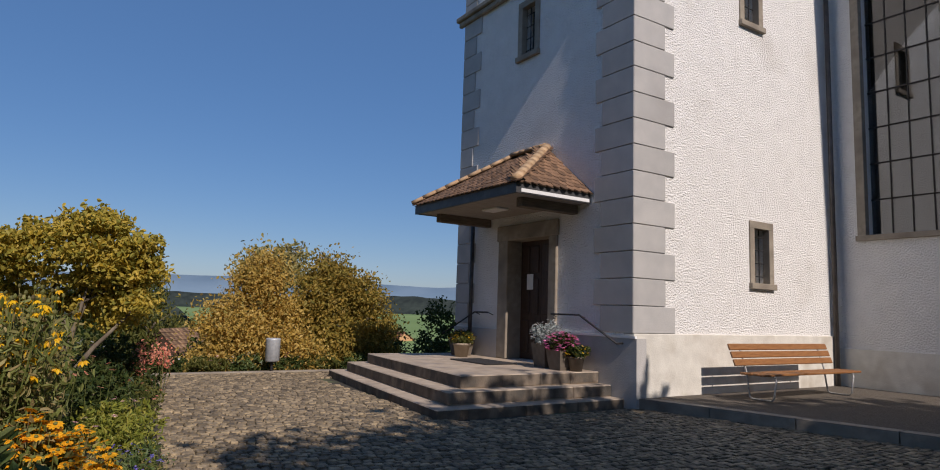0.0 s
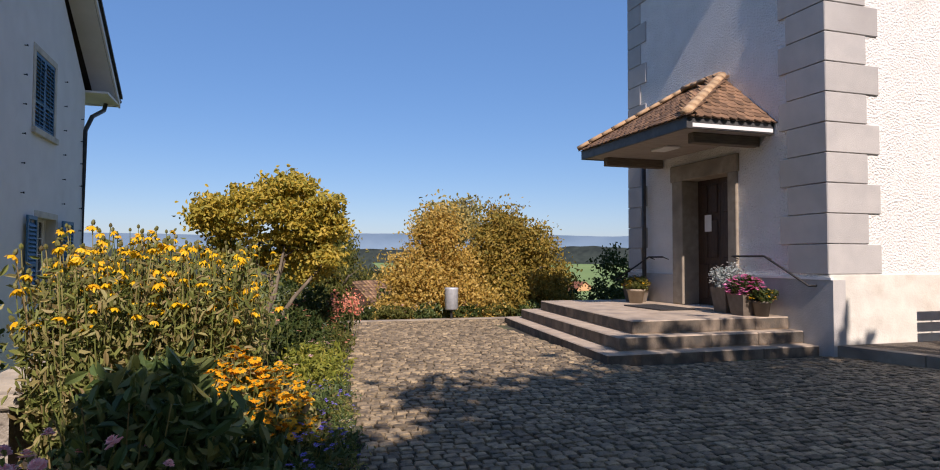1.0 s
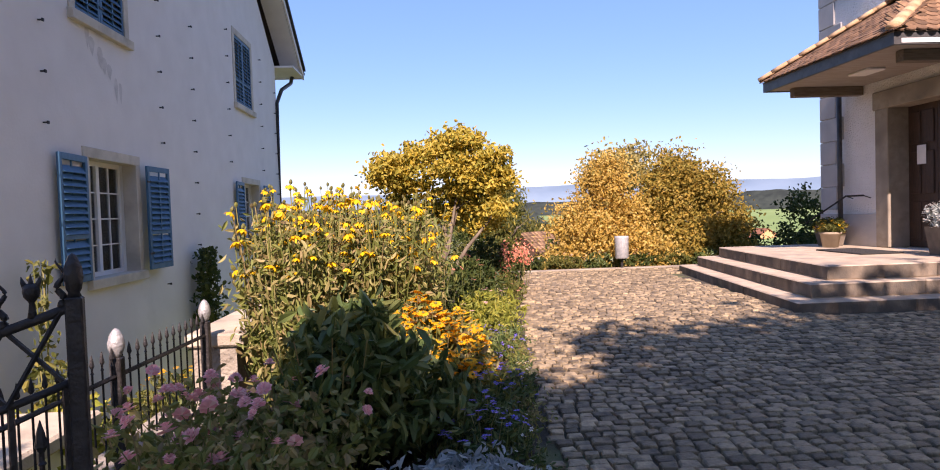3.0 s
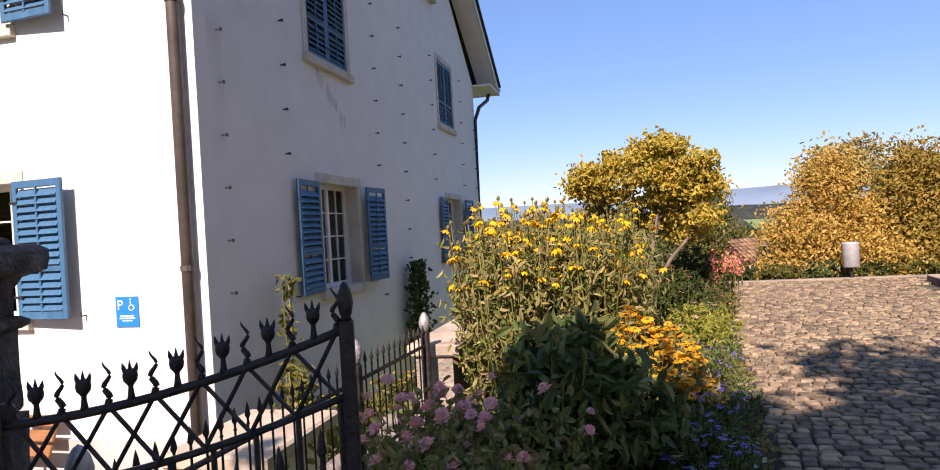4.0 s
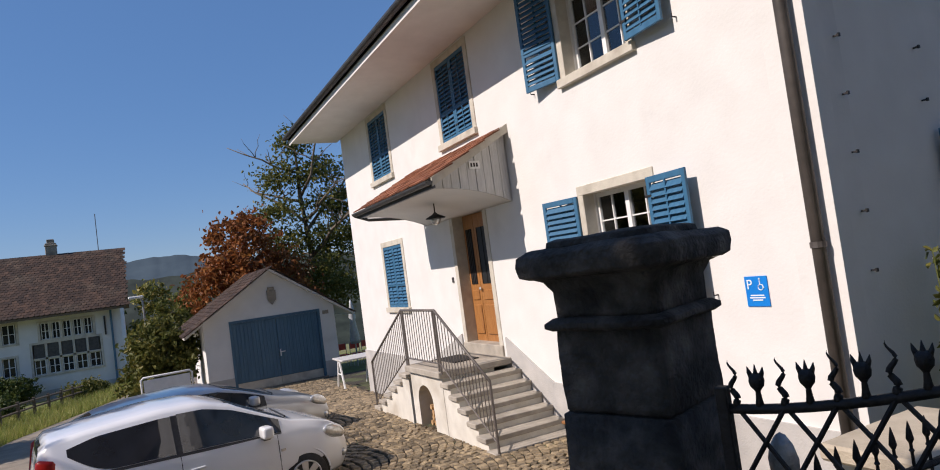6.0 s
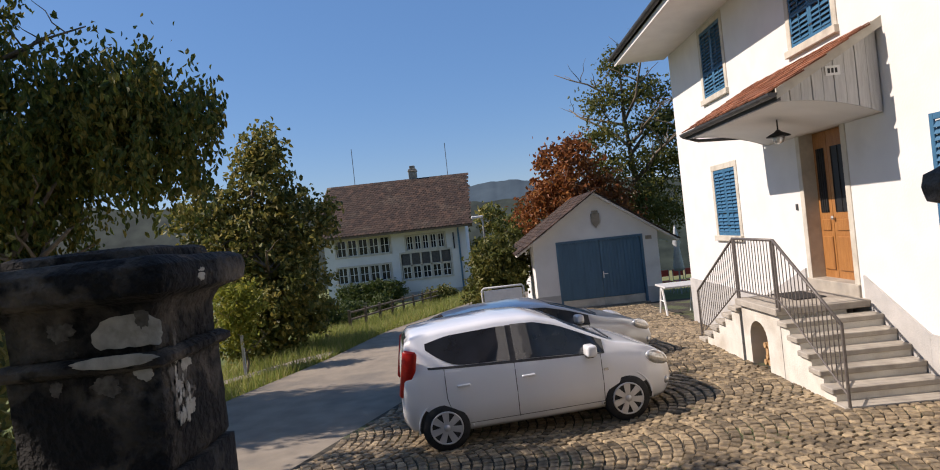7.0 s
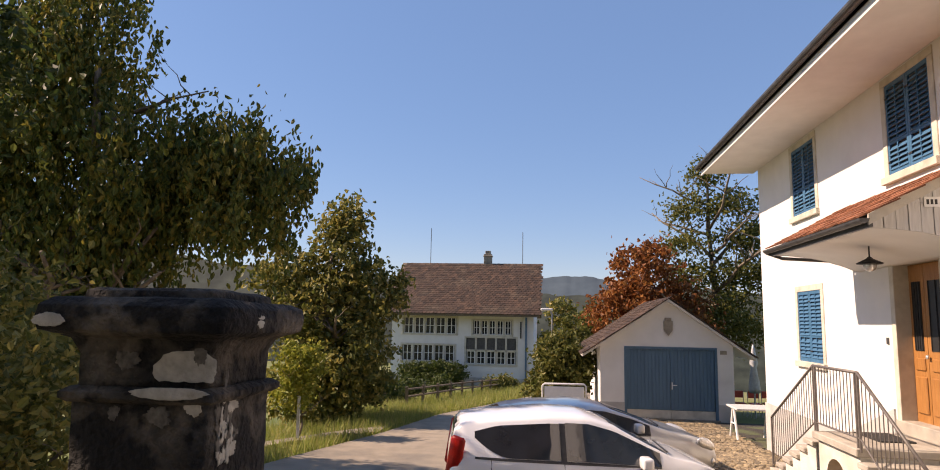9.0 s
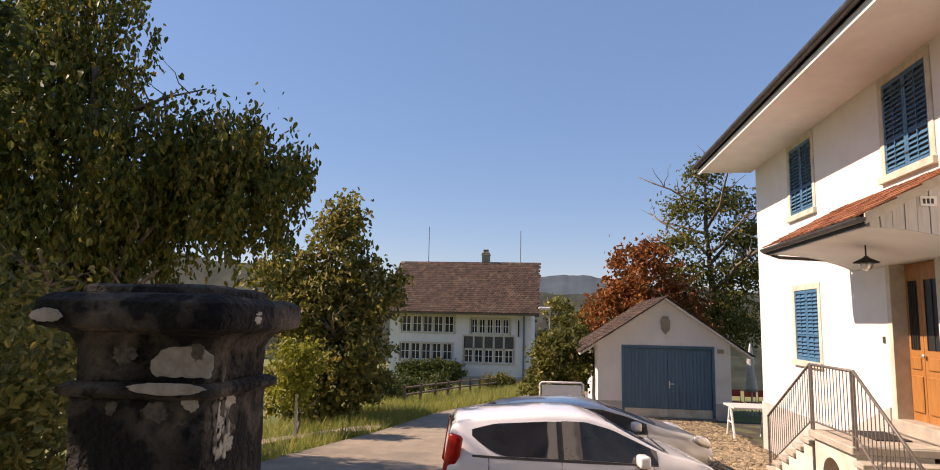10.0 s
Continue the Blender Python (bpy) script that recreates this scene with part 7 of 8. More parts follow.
        for wx in p["wheels"]:
            yy = side_y(wx, 0.36)
            ar = bmesh.new()
            y_in, y_out = sorted((s * (yy - 0.12), s * (yy + 0.004)))
            prism(ar, [(wx + 0.338 * math.cos(a), 0.31 + 0.338 * math.sin(a)) for a in np.linspace(-0.12, math.pi + 0.12, 30)], y_out - y_in, "xz", y_in)
            part("wheel_arch", ar, M_BLACK, c)
            lip = bmesh.new()
            sweep(lip, [(wx + 0.342 * math.cos(a), s * (yy + 0.003), 0.31 + 0.342 * math.sin(a)) for a in np.linspace(-0.15, math.pi + 0.15, 30)], 0.012, 6)
            part("arch_lip", lip, paint, c, "", True)
            wh = bmesh.new()
            sweep(wh, [(0, q, 0) for q in (-0.09, -0.085, -0.06, 0.06, 0.085, 0.09)], [0.20, 0.285, 0.30, 0.30, 0.285, 0.20], 32)
            w = part("wheel", wh, M_RUBBER, c, "black tyre on a silver wheel cover", True)
            w.matrix_local = Matrix.Translation((wx, s * (yy - 0.055), 0.30))
            rim = bmesh.new()
            sweep(rim, [(0, s * 0.07, 0), (0, s * 0.088, 0)], [0.205, 0.205], 28)
            part("rim_dark", rim, M_BLACK, w)
            ring_b = bmesh.new()
            sweep(ring_b, [(0.198 * math.cos(a), s * 0.094, 0.198 * math.sin(a)) for a in np.linspace(0, 2 * math.pi, 29)], 0.012, 6, False)
            part("rim", ring_b, M_RIM, w, "", True)
            for q in range(7):
                sp = bmesh.new()
                prism(sp, [(0.03, -0.028), (0.195, -0.045), (0.195, 0.045), (0.03, 0.028)], 0.014, "xz", s * 0.088 if s > 0 else -0.102)
                part("spoke", sp, M_RIM, w).matrix_local = pose(0, 0, 0, 0, q * 360 / 7 + 12, 0)
            hb = bmesh.new()
            sweep(hb, [(0, s * 0.088, 0), (0, s * 0.108, 0)], [0.05, 0.04], 14)
            part("hub", hb, M_RIM, w, "", True)
    part("bumper_gap", sweep(bmesh.new(), [(x, y * 1.002, 0.5) for x, y in [(hl - 0.02 - 0.25 * abs(t) ** 3, t * side_y(hl - 0.1, 0.5)) for t in np.linspace(-1, 1, 15)]], 0.004, 4), M_SEAM, c)
    return c


def car_pose(x, y, heading):
    zf = west_z(x + math.cos(heading) * 1.2, y + math.sin(heading) * 1.2)
    zb = west_z(x - math.cos(heading) * 1.2, y - math.sin(heading) * 1.2)
    return pose(x, y, (zf + zb) / 2 + 0.015, 0, -math.degrees(math.atan2(zf - zb, 2.4)), math.degrees(heading))


car("hatchback", SMALL, car_pose(-9.93, 1.09, math.radians(98.6)), M_CARWHITE, "small white hatchback parked on the cobbled forecourt")
car("saloon", LONG, car_pose(-12.75, 1.3, math.radians(99.5)), M_CARSILVER, "silver-grey car parked beside the white hatchback")

# ---- flower bed ----
RNG = np.random.default_rng(77)


def stems_mesh(bases, tops, r, material, parent, name="stem_thicket"):
    """Thin three-sided stems."""
    v, f = [], []
    for a, b in zip(bases, tops):
        i = len(v)
        mid = (a + b) / 2 + RNG.normal(size=3) * 0.03
        for p, q in ((a, r), (mid, r * 0.8), (b, r * 0.6)):
            for k in range(3):
                an = 2.094 * k
                v.append((p[0] + q * math.cos(an), p[1] + q * math.sin(an), p[2]))
        for s in (0, 3):
            for k in range(3):
                f.append((i + s + k, i + s + (k + 1) % 3, i + s + 3 + (k + 1) % 3, i + s + 3 + k))
    return tagged(quads(name, v, f, material, parent), kind="stuff")


def petals_mesh(heads, radius, count, droop, material, parent, name="bloom_cluster", width=0.34):
    """Flower heads: a ring of pointed petals round each place."""
    v, f = [], []
    for h in heads:
        tilt = RNG.normal(size=2) * 0.25
        r0 = radius * RNG.uniform(0.75, 1.2)
        a0 = RNG.uniform(0, 6.28)
        for k in range(count):
            a = a0 + 6.283 * k / count
            d = np.array((math.cos(a), math.sin(a), -droop + tilt[0] * math.cos(a) + tilt[1] * math.sin(a)))
            s = np.array((-math.sin(a), math.cos(a), 0)) * r0 * width
            i = len(v)
            v += [h + d * r0 * 0.12, h + d * r0 * 0.6 + s, h + d * r0, h + d * r0 * 0.6 - s]
            f.append((i, i + 1, i + 2, i + 3))
    return tagged(quads(name, v, f, material, parent), kind="stuff")


def cones_mesh(heads, r, h, material, parent, name="cone_cluster"):
    v, f = [], []
    for p in heads:
        i = len(v)
        for q, z in ((0.7, 0.0), (1.0, 0.35), (0.75, 0.75)):
            v += [(p[0] + r * q * math.cos(a), p[1] + r * q * math.sin(a), p[2] + h * z) for a in (0, 1.257, 2.513, 3.77, 5.027)]
        v.append((p[0], p[1], p[2] + h))
        for s in (0, 5):
            for k in range(5):
                f.append((i + s + k, i + s + (k + 1) % 5, i + s + 5 + (k + 1) % 5, i + s + 5 + k))
        for k in range(5):
            f.append((i + 10 + k, i + 10 + (k + 1) % 5, i + 15))
    return tagged(quads(name, v, f, material, parent), kind="stuff")


def clump(name, x, y, label, category="flowers"):
    return thing(name, Matrix.Translation((x, y, 0.03)), label, category)


def in_ellipse(n, rx, ry):
    a, r = RNG.uniform(0, 6.283, n), np.sqrt(RNG.uniform(0, 1, n))
    return np.stack([np.cos(a) * r * rx, np.sin(a) * r * ry, np.zeros(n)], 1)


def head_mesh(name, radius, count, droop, pm, cm, cr, ch, layers=1, width=0.34):
    """One flower head: petals and a centre."""
    v, f, mi = [], [], []
    for lay in range(layers):
        a0, rr, up = RNG.uniform(0, 6.28), radius * (1 - 0.26 * lay), 0.22 * lay * radius
        for k in range(count):
            a = a0 + 6.283 * k / count + RNG.uniform(-0.12, 0.12)
            dr = droop * RNG.uniform(0.7, 1.25) - 0.35 * lay
            d = np.array((math.cos(a), math.sin(a), -dr))
            s = np.array((-math.sin(a), math.cos(a), 0)) * rr * width
            i = len(v)
            v += [d * rr * 0.12 + (0, 0, up), d * rr * 0.6 + s + (0, 0, up + 0.1 * rr), d * rr + (0, 0, up), d * rr * 0.6 - s + (0, 0, up + 0.1 * rr)]
            f.append((i, i + 1, i + 2, i + 3))
            mi.append(0)
    if ch:
        i = len(v)
        for q, z in ((0.8, 0.0), (1.0, 0.4), (0.6, 0.85)):
            v += [(cr * q * math.cos(a), cr * q * math.sin(a), ch * z) for a in (0, 1.257, 2.513, 3.77, 5.027)]
        v.append((0, 0, ch))
        for s in (0, 5):
            for k in range(5):
                f.append((i + s + k, i + s + (k + 1) % 5, i + s + 5 + (k + 1) % 5, i + s + 5 + k))
                mi.append(1)
        for k in range(5):
            f.append((i + 10 + k, i + 10 + (k + 1) % 5, i + 15))
            mi.append(1)
    me = bpy.data.meshes.new(name)
    me.from_pydata([tuple(q) for q in v], [], f)
    me.materials.append(pm)
    me.materials.append(cm)
    me.polygons.foreach_set("material_index", mi)
    return me


HEADS = [head_mesh("flower_head", 0.042, 8, 0.95, L_YELLOW, L_CONE, 0.014, 0.035) for k in range(5)]
RUDB = [head_mesh("flower_head", 0.042, 11, 0.12, L_ORANGE, L_CONE, 0.012, 0.014) for k in range(4)]
ROSES = [head_mesh("rose_bloom", 0.035, 8, -0.15, L_PINK, L_PINK, 0.01, 0.0, 4, 0.5) for k in range(4)]


def heads_at(name, kinds, places, parent, lean=14, vary=0.25):
    for k, p in enumerate(places):
        s = 1 + RNG.uniform(-vary, vary)
        piece(name, kinds[k % len(kinds)], parent, pose(p[0], p[1], p[2], RNG.normal() * lean, RNG.normal() * lean, RNG.uniform(0, 360)) @ Matrix.Scale(s, 4))


# tall yellow coneflowers
for (x, y, rx, ry, top, n, seed) in ((-1.22, 5.55, 0.42, 0.55, 1.40, 150, 1), (-0.66, 6.0, 0.42, 0.5, 1.42, 150, 2), (-1.25, 6.7, 0.5, 0.6, 1.56, 130, 3), (-0.5, 6.9, 0.42, 0.5, 1.45, 110, 4)):
    t = clump("coneflower_clump", x, y, "tall clump of drooping yellow coneflowers on leafy stems")
    b = in_ellipse(n, rx * 0.7, ry * 0.7)
    hgt = top * (1.05 - 0.40 * RNG.uniform(0, 1, n) ** 1.1)
    tp = b * 1.45 + np.stack([RNG.normal(size=n) * 0.06, RNG.normal(size=n) * 0.06, hgt], 1)
    stems_mesh(b, tp, 0.006, L_STEM, t)
    full = RNG.uniform(0, 1, n) < 0.62
    cones_mesh(tp[~full], 0.014, 0.035, L_CONE, t)
    heads_at("flower_head", HEADS, tp[full], t, 18)
    k = n * 36
    i = RNG.integers(0, n, k)
    s = RNG.uniform(0.15, 0.93, k)
    pos = b[i] + (tp[i] - b[i]) * s[:, None] + RNG.normal(size=(k, 3)) * 0.055
    leaves("foliage", pos, 0.075, L_STEM, t, 0.3, 0.6, seed=seed)

# dark peony bush
t = clump("peony_bush", -0.72, 4.12, "dense dark green peony bush", "shrub")
pp = crown_points([(0.10, 0, 0.44, 0.36, 0.5, 0.36), (0.06, 0.1, 0.68, 0.26, 0.36, 0.18), (0.36, 0.25, 0.28, 0.30, 0.5, 0.26), (-0.12, 0.2, 0.22, 0.25, 0.45, 0.2)], 4600, 0.10, 9, 31, 0.45)
pp = pp[pp[:, 2] > 0.02]
leaves("foliage", pp, 0.105, L_PEONY, t, 0.38, 0.7, seed=32)
b = in_ellipse(40, 0.2, 0.2)
stems_mesh(b, b * 2.6 + np.stack([np.zeros(40), np.zeros(40), RNG.uniform(0.4, 0.8, 40)], 1), 0.006, L_STEM, t)

# orange rudbeckia, two mounds
for x, y, rx, ry, top, n in ((-0.32, 5.5, 0.34, 0.42, 0.68, 200), (-0.02, 5.2, 0.26, 0.36, 0.46, 90), (-0.05, 6.1, 0.3, 0.4, 0.5, 70)):
    t = clump("rudbeckia_mound", x, y, "low mound of orange-yellow rudbeckia flowers")
    b = in_ellipse(n, rx, ry)
    hh = top * (1 - 0.5 * ((b[:, 0] / rx) ** 2 + (b[:, 1] / ry) ** 2)) + RNG.normal(size=n) * 0.04
    tp = b + np.stack([np.zeros(n), np.zeros(n), hh], 1)
    heads_at("flower_head", RUDB, tp, t, 16)
    stems_mesh(b * 0.8, tp, 0.004, L_STEM, t)
    k = n * 12
    i = RNG.integers(0, n, k)
    leaves("foliage", b[i] + (tp[i] - b[i]) * RNG.uniform(0.05, 0.9, k)[:, None] + RNG.normal(size=(k, 3)) * 0.035, 0.075, L_STEM, t, 0.4, 0.3, seed=n)

# pink roses by the fence
for x, y, top, n in ((-1.35, 3.75, 0.58, 26), (-1.05, 3.15, 0.6, 16), (-0.85, 3.6, 0.62, 16)):
    t = clump("rose_bush", x, y, "airy rose bush with pale pink double blooms", "rose")
    pp = crown_points([(0, 0, top * 0.5, 0.4, 0.42, top * 0.42)], 1000, 0.1, 8, int(100 * top), 0.4)
    leaves("foliage", pp[pp[:, 2] > 0], 0.055, L_STEM, t, 0.55, 0.2, seed=int(50 * top))
    b = in_ellipse(n, 0.15, 0.15)
    tp = in_ellipse(n, 0.40, 0.42) + np.stack([np.zeros(n), np.zeros(n), top * RNG.uniform(0.6, 1.08, n)], 1)
    stems_mesh(b, tp, 0.004, L_STEM, t)
    heads_at("rose_bloom", ROSES, tp, t, 22, 0.35)

# low blue flowers along the edging, silvery lavender, salmon salvia, mixed border
def low_mound(name, x, y, rx, ry, h, n, leaf, lm, fm, fr, nf, label, seed):
    t = clump(name, x, y, label)
    pp = crown_points([(0, 0, h * 0.35, rx, ry, h * 0.6)], n, 0.07, 10, seed, 0.4)
    leaves("foliage", pp[pp[:, 2] > -0.02], leaf, lm, t, 0.35, -0.4, seed=seed)
    if nf:
        b = in_ellipse(nf, rx, ry)
        hh = h * (1.02 - 0.45 * ((b[:, 0] / rx) ** 2 + (b[:, 1] / ry) ** 2)) + RNG.normal(size=nf) * 0.03
        tp = b + np.stack([np.zeros(nf), np.zeros(nf), hh], 1)
        stems_mesh(b * 0.9, tp, 0.003, L_STEM, t)
        petals_mesh(tp, fr, 6, 0.0, fm, t, "bloom_cluster")


low_mound("blue_flower_cushion", 0.1, 4.9, 0.32, 0.6, 0.3, 1500, 0.05, L_PEONY, L_BLUEFL, 0.022, 70, "low cushion of small blue-violet flowers", 41)
low_mound("blue_flower_cushion", 0.0, 4.2, 0.33, 0.4, 0.26, 1200, 0.05, L_PEONY, L_BLUEFL, 0.022, 55, "low cushion of small blue-violet flowers", 42)
low_mound("blue_flower_cushion", 0.3, 6.6, 0.3, 0.6, 0.24, 1000, 0.05, L_PEONY, L_BLUEFL, 0.02, 40, "low cushion of small blue-violet flowers", 43)
low_mound("lavender_cushion", -0.1, 3.42, 0.40, 0.45, 0.2, 3600, 0.06, L_GREYLEAF, L_BLUEFL, 0.015, 0, "silvery grey lavender cushion at the bed's edge", 44)
low_mound("lavender_cushion", -0.55, 2.9, 0.3, 0.35, 0.2, 1400, 0.06, L_STEM, L_WHITEFL, 0.02, 14, "low grey-green cushion plant", 45)
for k, (x, y) in enumerate(((0.2, 3.1), (0.28, 4.0), (0.36, 4.8), (0.44, 5.7), (0.52, 6.5), (0.62, 7.4))):
    low_mound("edging_cushion", x, y, 0.13, 0.48, 0.12, 420, 0.04, (L_STEM, L_PEONY)[k % 2], (L_BLUEFL, L_WHITEFL)[k % 2], 0.014, 10, "low green cushion plant spilling over the bed's edge", 60 + k)
low_mound("border_perennials", 0.45, 8.3, 0.4, 0.9, 0.42, 2200, 0.06, L_LIME, L_PINK, 0.03, 20, "dry yellow-green border perennials", 46)
low_mound("border_perennials", 0.85, 10.8, 0.35, 1.1, 0.4, 1800, 0.06, L_OLIVE, L_SALMON, 0.03, 20, "dry yellow-green border perennials", 47)
low_mound("green_shrub", 0.15, 9.2, 0.6, 0.8, 0.8, 3200, 0.07, L_GREEN, L_SALMON, 0.035, 18, "dark green shrub in the bed", 48)
low_mound("green_shrub", 0.75, 11.8, 0.6, 0.8, 0.95, 3000, 0.08, L_GREEN, L_SALMON, 0.04, 16, "dark green shrub in the bed", 49)
low_mound("green_shrub", -1.2, 8.9, 0.6, 0.9, 1.0, 2600, 0.08, L_OLIVE, L_YELLOW, 0.04, 20, "green shrub beside the garden wall", 50)
low_mound("green_shrub", -1.3, 11.5, 0.7, 1.4, 1.1, 2600, 0.09, L_OLIVE, L_WHITEFL, 0.04, 0, "green shrub beside the garden wall", 51)
low_mound("green_shrub", -1.1, 13.6, 0.9, 1.0, 1.0, 2200, 0.09, L_GREEN, L_WHITEFL, 0.04, 0, "green shrub at the end of the bed", 52)
low_mound("green_shrub", 0.6, 13.6, 0.7, 0.8, 0.8, 2200, 0.08, L_OLIVE, L_WHITEFL, 0.04, 12, "green shrub at the end of the bed", 53)
for k in range(4):
    x, y = 0.95 + 0.12 * k, 11.4 + 0.5 * (k % 2)
    t = clump("salvia_spikes", x, y, "salmon-red flower spikes above green leaves")
    b = in_ellipse(6, 0.12, 0.15)
    tp = b * 1.6 + np.stack([np.zeros(6), np.zeros(6), RNG.uniform(0.4, 0.8, 6)], 1)
    stems_mesh(b, tp, 0.006, L_STEM, t)
    q = np.repeat(tp, 22, 0) + RNG.normal(size=(6 * 22, 3)) * np.array((0.03, 0.03, 0.085)) - np.array((0, 0, 0.08))
    tagged(leaves("spike_cluster", q, 0.045, L_SALMON, t, 0.6, 0, seed=60 + k), kind="stuff")
# border at the far end of the yard, dropping away behind
for k in range(9):
    x = 1.9 + 0.85 * k
    low_mound("border_plants", x, 15.45, 0.5, 0.35, 0.34, 900, 0.09, (L_GREEN, L_OLIVE, L_PEONY)[k % 3], (L_WHITEFL, L_PINK)[k % 2], 0.035, 14 if k < 4 else 0, "leafy border plants behind the low stone edge", 70 + k)
for k, (x, y, h) in enumerate(((9.3, 17, 1.0), (10.2, 18, 0.7), (8.8, 19, 0.5), (11.0, 17.0, 0.9), (3.4, 18, 0.1), (12.6, 22, 0.6), (0.6, 17.2, 0.6))):
    zz = ground_z(x, y)
    tree("garden_shrub", (x, y, zz), (x, y, zz + 0.8), 0.04, [(x, y, zz + 0.8 + h * 0.5, 0.7, 0.7, 0.8 + 0.5 * h)], 2000, 0.1, (L_GREEN, L_OLIVE)[k % 2], "leafy shrub on the slope beyond the yard", 120 + k, 0.22, 16, category="shrub")
# climbers against the gable wall
for x, y, z0, z1, r, n, lm in ((-3.85, 11.2, -0.6, 0.95, 0.28, 1100, L_GREEN), (-3.8, 6.75, -0.9, 1.05, 0.13, 190, L_OLIVE), (-3.4, 6.2, -0.9, 0.2, 0.25, 260, L_OLIVE)):
    t = thing("climber", Matrix.Translation((x, y, z0)), "green climbing plant against the gable wall", "climbing plant")
    zz = RNG.uniform(0, 1, n)
    q = np.stack([RNG.normal(size=n) * 0.06, RNG.normal(size=n) * r * (1.1 - 0.6 * zz), zz * (z1 - z0)], 1)
    leaves("foliage", q, 0.085, lm, t, 0.6, 0.3, seed=n)
    stems_mesh(in_ellipse(5, 0.03, 0.1), in_ellipse(5, 0.04, r) + np.array((0, 0, z1 - z0)), 0.008, L_STEM, t)
low_mound("lower_garden_plants", -3.1, 7.4, 0.5, 1.4, 0.5, 1600, 0.08, L_OLIVE, L_ORANGE, 0.04, 30, "orange and green plants below the gable wall", 58)
bpy.data.objects["lower_garden_plants"].matrix_basis = Matrix.Translation((-3.1, 7.4, -0.75))


# ---- pots and small things at the church door ----
def pot(x, y, r, h, square, mtl, label, plant, blooms, fr, nf, ph, seed):
    t = thing("flower_pot", Matrix.Translation((x, y, 0.53)), label, "flower pot", "flower pots by the church door")
    if square:
        bm = bmesh.new()
        rings = [[bm.verts.new((sx * q, sy * q, z)) for sx, sy in ((-1, -1), (1, -1), (1, 1), (-1, 1))] for q, z in ((r * 0.75, 0), (r, h), (r * 0.85, h), (r * 0.8, h * 0.9))]
        for a, b in zip(rings, rings[1:]):
            for k in range(4):
                bm.faces.new((a[k], a[(k + 1) % 4], b[(k + 1) % 4], b[k]))
        bm.faces.new(rings[0][::-1])
        bm.faces.new(rings[-1])
        part("pot", bm, mtl, t)
    else:
        part("pot", lathe(bmesh.new(), [(r * 0.72, 0), (r * 0.95, h * 0.85), (r * 1.05, h * 0.86), (r * 1.05, h), (r * 0.9, h), (r * 0.85, h * 0.92)], 20), mtl, t, "", True)
    pp = crown_points([(0, 0, h + ph * 0.4, r * 1.5, r * 1.5, ph * 0.55)], 800, 0.05, 10, seed, 0.4)
    leaves("foliage", pp, 0.05, plant, t, 0.5, 0, seed=seed)
    d = RNG.normal(size=(nf, 3))
    d /= np.linalg.norm(d, axis=1)[:, None]
    petals_mesh(np.array((0, 0, h + ph * 0.4)) + d * np.array((r * 1.5, r * 1.5, ph * 0.6)), fr, 6, 0, blooms, t, "bloom_cluster", 0.45)


pot(7.25, 9.72, 0.19, 0.42, True, M_POTD, "square grey planter with white-flowered grasses", L_GREYLEAF, L_WHITEFL, 0.03, 70, 0.42, 201)
pot(7.2, 9.25, 0.19, 0.34, True, M_POTD, "dark planter with hot pink petunias", L_GREEN, L_HOTPINK, 0.05, 120, 0.3, 202)
pot(7.3, 8.98, 0.14, 0.24, False, M_POTD, "small dark pot with yellow and white flowers", L_GREEN, L_YELLOW, 0.03, 40, 0.2, 203)
pot(7.05, 12.2, 0.18, 0.28, False, M_POT, "terracotta pot with small yellow flowers", L_OLIVE, L_YELLOW, 0.03, 60, 0.24, 204)
pot(7.3, 12.6, 0.2, 0.3, True, M_POTD, "dark planter with purple-pink flowers", L_GREEN, L_PINK, 0.035, 60, 0.25, 205)
tagged(put_at(part("door_mat", boxes((6.35, 7.05, 10.3, 11.5, 0.53, 0.555), bevel=0.008), M_MAT), Matrix()), "black door mat before the church door", "door mat")
bn = thing("litter_bin", Matrix.Translation((3.95, 14.95, 0.05)), "grey metal litter bin on a short black post", "litter bin")
part("post", sweep(bmesh.new(), [(0, 0, -0.3), (0, 0, 0.28)], 0.03, 8), M_IRON, bn)
part("bin", lathe(bmesh.new(), [(0.13, 0.2), (0.15, 0.22), (0.155, 0.66), (0.16, 0.69), (0.14, 0.70)], 18), M_BIN, bn, "", True)

# ---- forecourt clutter ----
wz = west_z(-20, 5.0)
tr = thing("trestle_table", Matrix.Translation((-18.9, 5.9, west_z(-18.9, 5.9))), "grey table top on white trestles beside the house", "table")
part("tabletop", boxes((-0.5, 0.5, -0.55, 0.45, 0.78, 0.83), bevel=0.01), M_GREYWOOD, tr)
for y in (-0.5, 0.35):
    for s in (-1, 1):
        part("leg", sweep(bmesh.new(), [(0.05 * s, y, 0.78), (0.36 * s, y, 0.0)], 0.03, 6), M_WHITE, tr)
    part("stretcher", sweep(bmesh.new(), [(-0.2, y, 0.4), (0.2, y, 0.4)], 0.02, 6), M_WHITE, tr)
tagged(put_at(part("low_house_wall", boxes((-18.6, -17.25, 6.3, 6.7, -1.8, -0.55)), M_HOUSE), Matrix()), "low white wall beside the house", "wall", kind="structure")
tagged(put_at(part("wall_coping", boxes((-18.65, -17.25, 6.25, 6.75, -0.55, -0.47), bevel=0.01), M_PLINTH), Matrix()), "grey coping of the low wall", "coping", kind="structure")
um = thing("parasol", Matrix.Translation((-24.5, 7.57, -1.7)), "closed grey garden parasol", "parasol")
